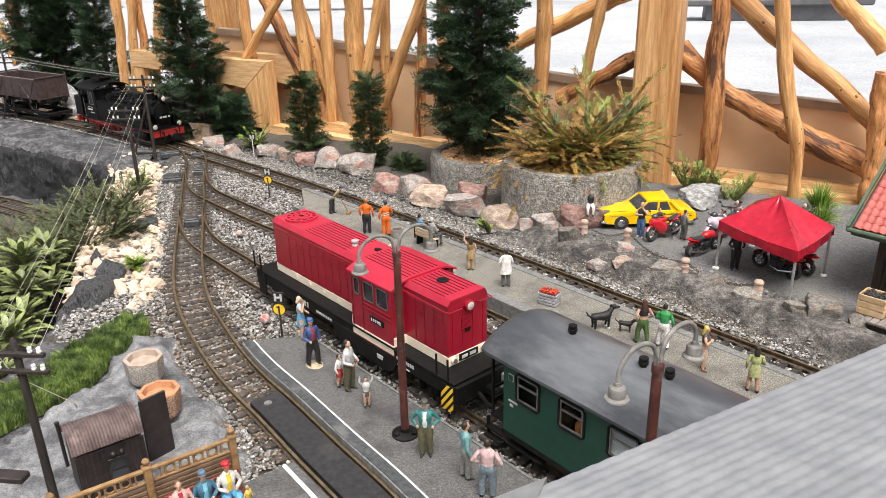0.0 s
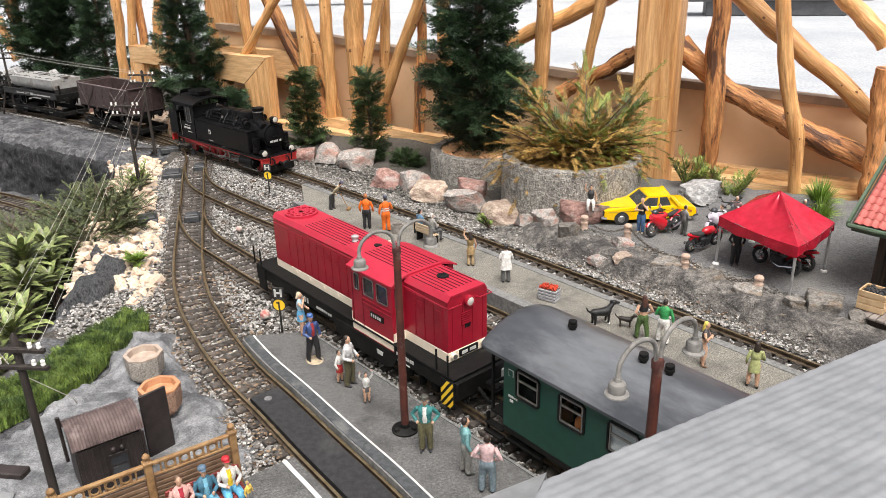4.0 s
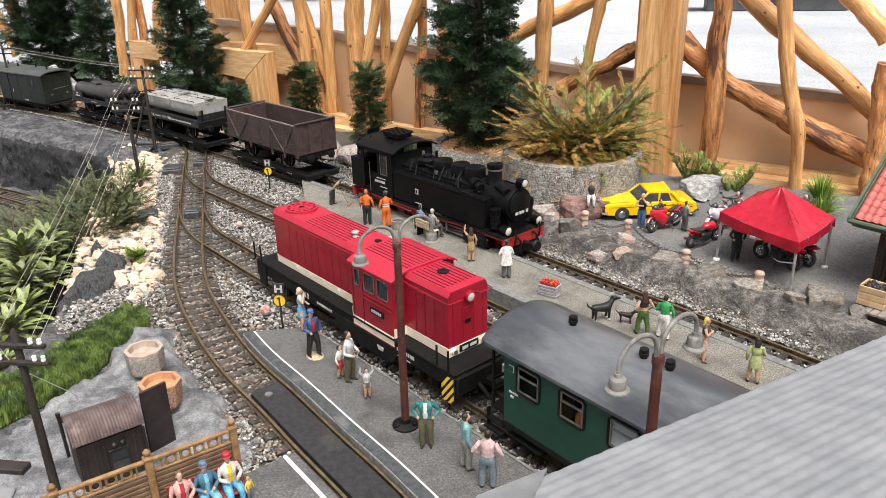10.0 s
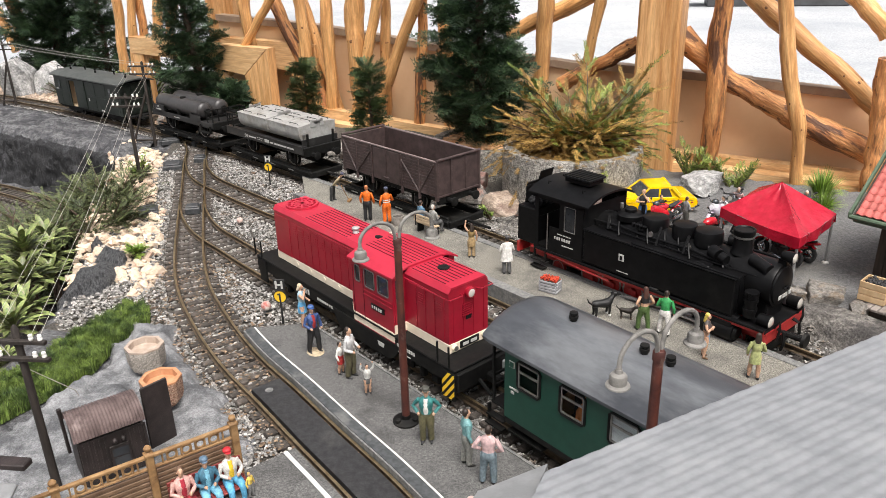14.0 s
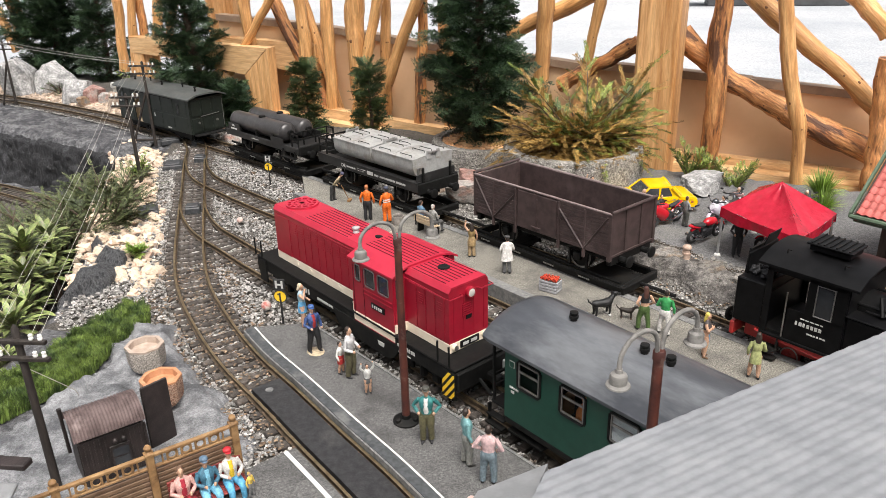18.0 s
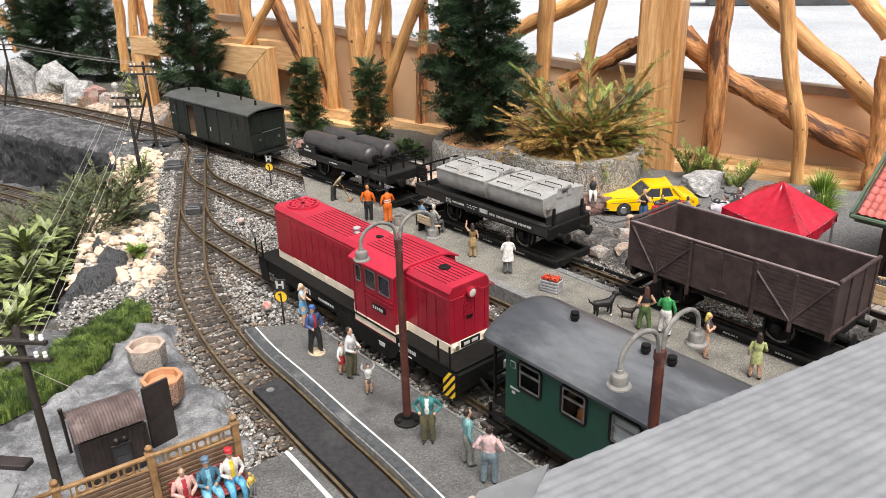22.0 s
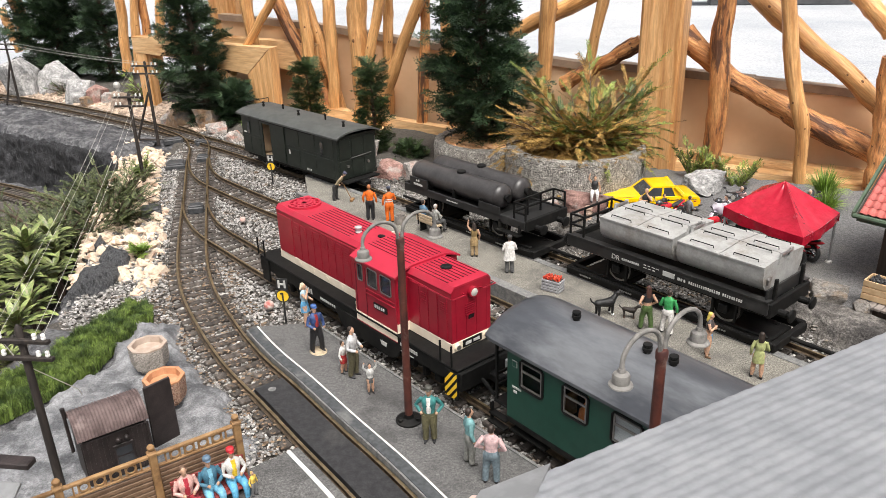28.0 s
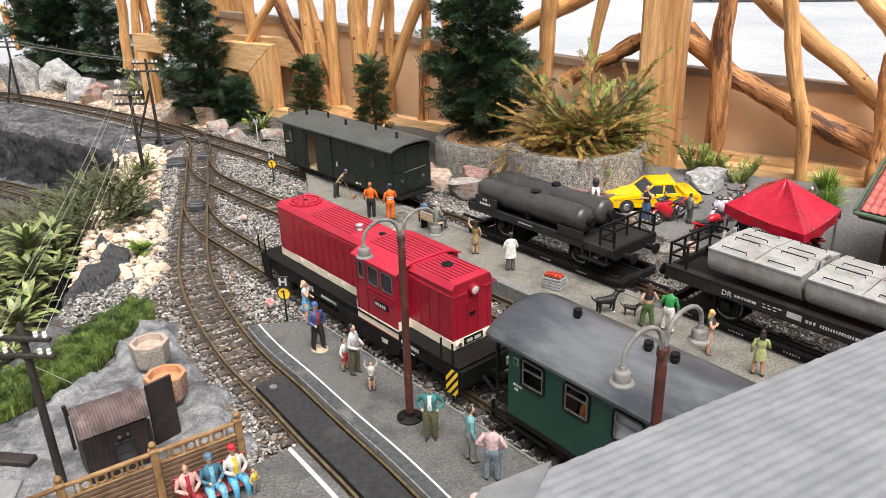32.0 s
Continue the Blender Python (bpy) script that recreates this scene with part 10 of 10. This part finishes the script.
_c = new("clay_chips", scatter_stones(700, chips, (.008, .015), 14))
_c.data.materials.append(mat("terracotta_chip", (.7, .38, .18), (.84, .55, .32), 60, .85, island=.3))
tagged(_c, "orange clay chips covering the planter soil", "clay chips", kind="stuff")

conifer("tall dark cypress in the concrete planter ring", .088, 1.745, .045, .62, .35, 1, 92, .085, skirt=.17, power=.85)
conifer("tall dark cypress before the wooden trestle", -.69, 2.245, -.01, .62, .31, 2, 84, .07, lean=-.1, skirt=.06, power=.95)
conifer("broad dark cypress at the far corner", -1.5, 3.06, -.02, .66, .42, 3, 96, .1, power=.4)
conifer("dark cypress beside the far corner tree", -1.27, 2.96, -.02, .55, .24, 8, 64, .08, power=.5)
conifer("small grey-green cypress between boulders", -.358, 2.02, -.01, .195, .125, 4, 34, .05, M_CONIFER2, power=.7)
conifer("small dark cypress between boulders", -.175, 1.85, -.01, .22, .12, 5, 36, .05, M_CONIFER2, power=.7)
conifer("low cypress sprouting beside the concrete ring", -.085, 1.80, -.03, .05, .11, 6, 26, .04, M_CONIFER2, power=.3)
conifer("low dark cypress at the foot of the wooden trestle", -.60, 2.2, -.01, .11, .15, 7, 36, .05, M_CONIFER, power=.4)


def bush(name, label, category, x, y, z, branches, material, sprigs, kind="", trunk=True, dry=None, dry_share=0.0):
    """Arching branches from one root, each set with sprigs; branches: yaw, length, rise, droop, sprig size, sprigs."""
    w = thing(name, label, category, pose(x, y, z))
    wood, pl, pd = Mesh(), [], []
    r = random.Random(int(abs(x) * 1000))
    for yaw, L, rise, droop, size, n in branches:
        a = radians(yaw)
        pts = []
        for k in range(7):
            t = k / 6
            h = L * t
            pts.append(Vector((h * math.cos(a) + .03 * L * math.sin(5 * t + yaw), h * math.sin(a), rise * L * t - droop * L * t * t)))
        wood.ring_tube([tuple(p) for p in pts], [.003 * (1 - k / 7.5) for k in range(7)], 5)
        for j in range(n):
            t = .15 + .85 * j / max(1, n - 1)
            k = min(int(t * 6), 5)
            p = pts[k].lerp(pts[k + 1], t * 6 - k)
            d = (pts[k + 1] - pts[k]).normalized()
            side = (-1 if j % 2 else 1) * radians(r.uniform(30, 85)) if j < n - 1 else 0
            d = Matrix.Rotation(side, 3, "Z") @ d + Vector((0, 0, r.uniform(-.5, .3)))
            (pd if r.random() < dry_share or (dry_share and t < .35) else pl).append(aim_matrix(p, d, size * r.uniform(.7, 1.15), r.uniform(-.5, .5)))
    part("branch", wood, M_TRUNK, w)
    if pl:
        part("foliage", leaf_mass("foliage", pl, sprigs, material), None, w)
    if pd:
        part("dry_foliage", leaf_mass("dry_foliage", pd, sprigs, dry), None, w, "dry ochre needles")
    return w


r = random.Random(40)
YB = []
for i in range(190):
    YB.append((r.uniform(0, 360), r.uniform(.04, .13), r.uniform(.2, 1.5), r.uniform(.1, .6), r.uniform(.034, .052), 12))
for yaw, L, rise, droop in ((-20, .13, .3, .3), (5, .14, .5, .3), (-40, .12, .25, .3), (20, .14, .8, .3), (40, .13, .9, .3), (60, .12, 1.1, .2), (-10, .14, .6, .2), (10, .12, 1.35, .1), (80, .13, 1.3, .1), (170, .11, 1.2, .3), (150, .11, 1.3, .2)):
    YB.append((yaw, L, rise, droop, .05, 16))
bush("yew_bush", "green and ochre yew spreading over its concrete ring", "bush", .287, 1.497, .09, YB, M_YEW, BRUSH, dry=M_YEWDRY, dry_share=.48)
DB = [(r.uniform(120, 290), r.uniform(.04, .125), r.uniform(.05, .9), r.uniform(.2, .6), r.uniform(.03, .042), 12) for i in range(110)]
bush("dry_yew_bush", "withered ochre yew hanging over the rim of the ring", "bush", .237, 1.497, .095, DB, M_YEWDRY, BRUSH)


def dry_needles(rng):
    a, rr = rng.uniform(0, 6.28), .128 * math.sqrt(rng.random())
    return (.262 + rr * math.cos(a), 1.485 + rr * math.sin(a), .101 + rng.uniform(0, .016) * (1 - rr / .16))


_pl = []
rng = random.Random(51)
for i in range(2200):
    p = dry_needles(rng)
    _pl.append(aim_matrix(p, (rng.uniform(-1, 1), rng.uniform(-1, 1), rng.uniform(-.1, .2)), rng.uniform(.015, .03), rng.uniform(-1, 1)))
_c = new("needle_litter", leaf_mass("needle_litter", _pl, BRUSH, M_YEWDRY))
tagged(_c, "matted dry needles covering the planter", "needle litter", kind="stuff")

# juniper below the stone slope
for x, y, z, n, L in ((-.73, 1.33, -.08, 50, .1), (-.83, 1.33, -.09, 50, .1), (-.86, 1.54, -.115, 60, .12), (-.78, 1.58, -.105, 60, .11), (-.79, 1.42, -.11, 60, .12), (-.95, 1.47, -.12, 50, .12), (-.88, 1.66, -.115, 30, .08), (-.715, 1.52, -.06, 60, .10), (-.69, 1.43, -.05, 60, .095), (-.74, 1.60, -.06, 50, .09)):
    JB = [(r.uniform(0, 360), r.uniform(.6, 1.1) * L, r.uniform(.5, 1.5), r.uniform(.2, .6), r.uniform(.024, .04), 13) for i in range(n)]
    bush("juniper_bush", "dense grey-green juniper twigs in the hollow", "bush", x, y, z, JB, M_JUNIPER, BRUSH)
for x, y, z, n, L, m, lab in ((-.536, 1.225, .0, 14, .014, M_BRIGHT, "small green herb between cream stones"), (-.70, 1.70, .0, 20, .028, M_BRIGHT, "small green shrub beside the telegraph pole"), (-.96, 2.5, .0, 46, .085, M_BRIGHT, "light green shrub behind the through track"),
                                (-1.35, 2.72, .0, 14, .05, M_CONIFER2, "little dark shrub between granite blocks"), (-.51, 2.06, .0, 26, .04, M_BRIGHT, "tuft of green weeds beside the timber frame"), (.09, 1.36, .0, 4, .02, M_BRIGHT, "tiny weed between rocks")):
    JB = [(r.uniform(0, 360), r.uniform(.6, 1.1) * L, r.uniform(.6, 1.9), r.uniform(.2, .6), r.uniform(.01, .016), 9) for i in range(n)]
    bush("shrub", lab, "shrub", x, y, z, JB, m, [needle_sprig(80 + i, 9, .4, .07) for i in range(3)])
for x, y, z, yaws in ((.515, 1.52, .015, (200, 140, 60, 20, 310, 100)), (.54, 1.50, .015, (10, 60, 330, 90)), (.585, 1.46, .0, (20, 330, 60, 0, 150))):
    JB = [(a, r.uniform(.022, .036), r.uniform(1.2, 2.2), r.uniform(.1, .3), r.uniform(.02, .028), 8) for a in yaws]
    bush("podocarp_shrub", "narrow-leaved olive shrub at the foot of the post", "shrub", x, y, z, JB, M_YEW, [brush_sprig(60 + i, 12, .46, .045) for i in range(3)])


# spiky grass tuft beside the house
def tuft(name, label, x, y, z, n, L, material, seed):
    r = random.Random(seed)
    v, f = [], []
    for i in range(n):
        a, k = r.uniform(0, 6.28), r.uniform(.2, 1.0)
        o = len(v)
        l = L * r.uniform(.7, 1.1)
        d = Vector((math.cos(a) * k, math.sin(a) * k, 1.15 - k * .5)).normalized()
        s = Vector((-math.sin(a), math.cos(a), 0)) * .0016
        p = Vector((math.cos(a) * .006, math.sin(a) * .006, 0))
        for t in (0, .35, .7, 1.0):
            q = p + d * l * t - Vector((0, 0, .35 * l * t * t * k))
            wd = s * (1 - t * .9)
            v += [tuple(q - wd), tuple(q + wd)]
        f += [(o + 2 * j, o + 2 * j + 1, o + 2 * j + 3, o + 2 * j + 2) for j in range(3)]
    w = thing(name, label, "plant", pose(x, y, z))
    part("blade_tuft", Mesh().add(v, f), material, w, smooth=0)


tuft("grass_tuft", "bright green spiky tuft beside the small house", .715, 1.36, SQUARE + .012, 260, .058, M_BRIGHT, 3)
tuft("grass_tuft", "second spiky green tuft behind the tent", .70, 1.32, SQUARE, 150, .045, M_BRIGHT, 4)


# ------------------------------------------------------------------ fleshy rosette plant
def leaf_blade():
    v, f = [], []
    n = 8
    for i in range(n + 1):
        t = i / n
        wd = .095 * math.sin(math.pi * min(1, t * .93 + .05)) ** .75 * (.55 + .75 * t) if t < 1 else .004
        x, z = t * (1 - .12 * t), .28 * t - .42 * t * t
        v += [(x, -wd, z + wd * .25), (x, 0, z), (x, wd, z + wd * .25)]
    for i in range(n):
        a = i * 3
        f += [(a, a + 1, a + 4, a + 3), (a + 1, a + 2, a + 5, a + 4)]
    return Mesh().add(v, f).mesh("leaf", M_LEAF, 80)


LEAF = leaf_blade()
ROSETTES = [(-.71, 1.19, .012, 36, .075), (-.665, 1.1, .002, 34, .07), (-.735, 1.1, .01, 34, .075), (-.632, .985, -.022, 30, .06), (-.69, .985, -.01, 32, .07), (-.605, .905, -.035, 24, .05), (-.79, 1.2, .01, 30, .075), (-.645, .875, -.035, 26, .055),
            (-.73, 1.3, -.01, 26, .065), (-.66, 1.165, -.02, 26, .06), (-.70, 1.04, -.005, 30, .065), (-.64, 1.04, -.02, 26, .058), (-.75, 1.02, .0, 28, .07), (-.665, .925, -.025, 28, .06), (-.765, 1.14, .02, 28, .07), (-.70, 1.25, -.02, 24, .06)]
for k, (x, y, z, n, L) in enumerate(ROSETTES):
    rr = random.Random(90 + k)
    w = thing("rosette_plant", "fleshy broad-leaved rosette plant with yellowish-green leaves", "plant", pose(x, y, z), group="rosette plants")
    part("stem", Mesh().cyl((0, 0, -.11), (0, 0, .006), .004, .003, 7), M_TRUNK, w)
    n = int(n * 1.5)
    for i in range(n):
        u = i / n
        o = part("leaf", LEAF, None, w, at=pose(0, 0, .002 + .012 * u, 0, -(8 + 62 * u) + rr.uniform(-8, 8), i * 137.5 + rr.uniform(-12, 12)) @ Matrix.Diagonal((L * .85 * rr.uniform(.65, 1.1),) * 3 + (1,)))


# ------------------------------------------------------------------ grass bank
GRASS = [(-.487, 1.049), (-.501, .989), (-.519, .901), (-.536, .845), (-.559, .82), (-.588, .796), (-.56, .68), (-.511, .728), (-.488, .762), (-.47, .788), (-.449, .834), (-.445, .89), (-.429, .977), (-.445, 1.022)]
rng = random.Random(61)
v, f = [], []
while len(f) < 90000:
    x, y = rng.uniform(-.63, -.41), rng.uniform(.66, 1.06)
    if not in_poly(GRASS, x, y):
        continue
    z = ground_z(x, y) + .004
    o = len(v)
    tuf = Vector((noise.noise(Vector((x * 90, y * 90, 0))), noise.noise(Vector((x * 90, y * 90, 5))), 0)) * .9
    h, a = rng.uniform(.006, .014) * (1 + .5 * noise.noise(Vector((x * 45, y * 45, 8)))), rng.uniform(0, 6.28)
    dx, dy = (tuf.x + rng.uniform(-.45, .45)) * h, (tuf.y + rng.uniform(-.45, .45)) * h
    wd = .00055
    ca, sa = wd * math.cos(a), wd * math.sin(a)
    v += [(x - ca, y - sa, z - .004), (x + ca, y + sa, z - .004), (x + dx * .4 + ca * .8, y + dy * .4 + sa * .8, z + h * .6), (x + dx * .4 - ca * .8, y + dy * .4 - sa * .8, z + h * .6), (x + dx, y + dy, z + h)]
    f += [(o, o + 1, o + 2, o + 3), (o + 3, o + 2, o + 4)]
me = bpy.data.meshes.new("grass")
me.from_pydata(v, [], f)
me.materials.append(M_GRASS)
tagged(new("grass", me), "short yellow-green static grass on the bank", "grass", kind="stuff")


# ------------------------------------------------------------------ outside the railing
M_FARDARK = mat("dark_car_body", (.07, .07, .072), (.11, .11, .115), 3, .5)
w = thing("far_bench", "long low dark bench seen far off across the yard", "bench", pose(-2.2, 17.5, FLOOR_Z, 0, 0, -5))
part("seat", Mesh().box((0, 0, .42), (2.4, .5, .08), .02), M_FARDARK, w)
for s in (-1, 1):
    part("leg", Mesh().box((s * .9, 0, .2), (.12, .45, .4), .02), M_FARDARK, w)
w = thing("far_bench", "dark slab bench on the pale yard", "bench", pose(5.6, 13.2, FLOOR_Z, 0, 0, -12))
part("seat", Mesh().box((0, 0, .3), (2.9, .7, .12), .03), M_FARDARK, w)
part("leg", Mesh().box((0, 0, .12), (2.2, .45, .25), .02), M_FARDARK, w)


# ------------------------------------------------------------------ what moves: the goods train
# the open wagon's place along the through track, in metres, second by second
RUN = [(0, .69), (1, .83), (2, .966), (3, 1.1), (4.25, 1.268), (5.5, 1.437), (6, 1.502), (7, 1.631), (8, 1.766), (9, 1.891), (10, 2.015), (11, 2.135), (12, 2.254), (13, 2.362), (14, 2.468),
       (14.5, 2.52), (15.5, 2.618), (16.5, 2.713), (17, 2.757), (18, 2.845), (19, 2.933), (20, 3.008), (21, 3.087), (22, 3.157), (23, 3.222), (24, 3.29), (25, 3.348), (25.5, 3.378), (26.5, 3.435),
       (27.5, 3.489), (28, 3.513), (29, 3.559), (30, 3.604), (31, 3.646), (32, 3.685)]


def on_track(u, half):
    """The pose of a vehicle whose bogies stand at u - half and u + half on the through track."""
    a, b = main_line(u - half), main_line(u + half)
    c = (a + b) / 2
    return pose(c[0], c[1], 0, 0, 0, math.degrees(math.atan2(b[1] - a[1], b[0] - a[0])))


# small shifts along the track, in metres: couplings drawn out or pushed together on the curve
SHIFT = {"steam": [(0, .022), (3, .015), (6, 0)], "tanks": [(14, .022), (22, 0)], "van": [(14, .066), (18, .054), (22, .018), (28, 0)]}


def motions():
    for car, name, ahead, half in ((STEAM, "steam", .555, .08), (GONDOLA, "", 0, .09), (POTS, "", -.40, .09), (TANKS, "tanks", -.827, .09), (VAN, "van", -1.41, .115)):
        knots = SHIFT.get(name, [(0, 0)])
        walk(car, [(t, on_track(u + ahead + float(np.interp(t, [a for a, _ in knots], [b for _, b in knots])), half)) for t, u in RUN])


motions()
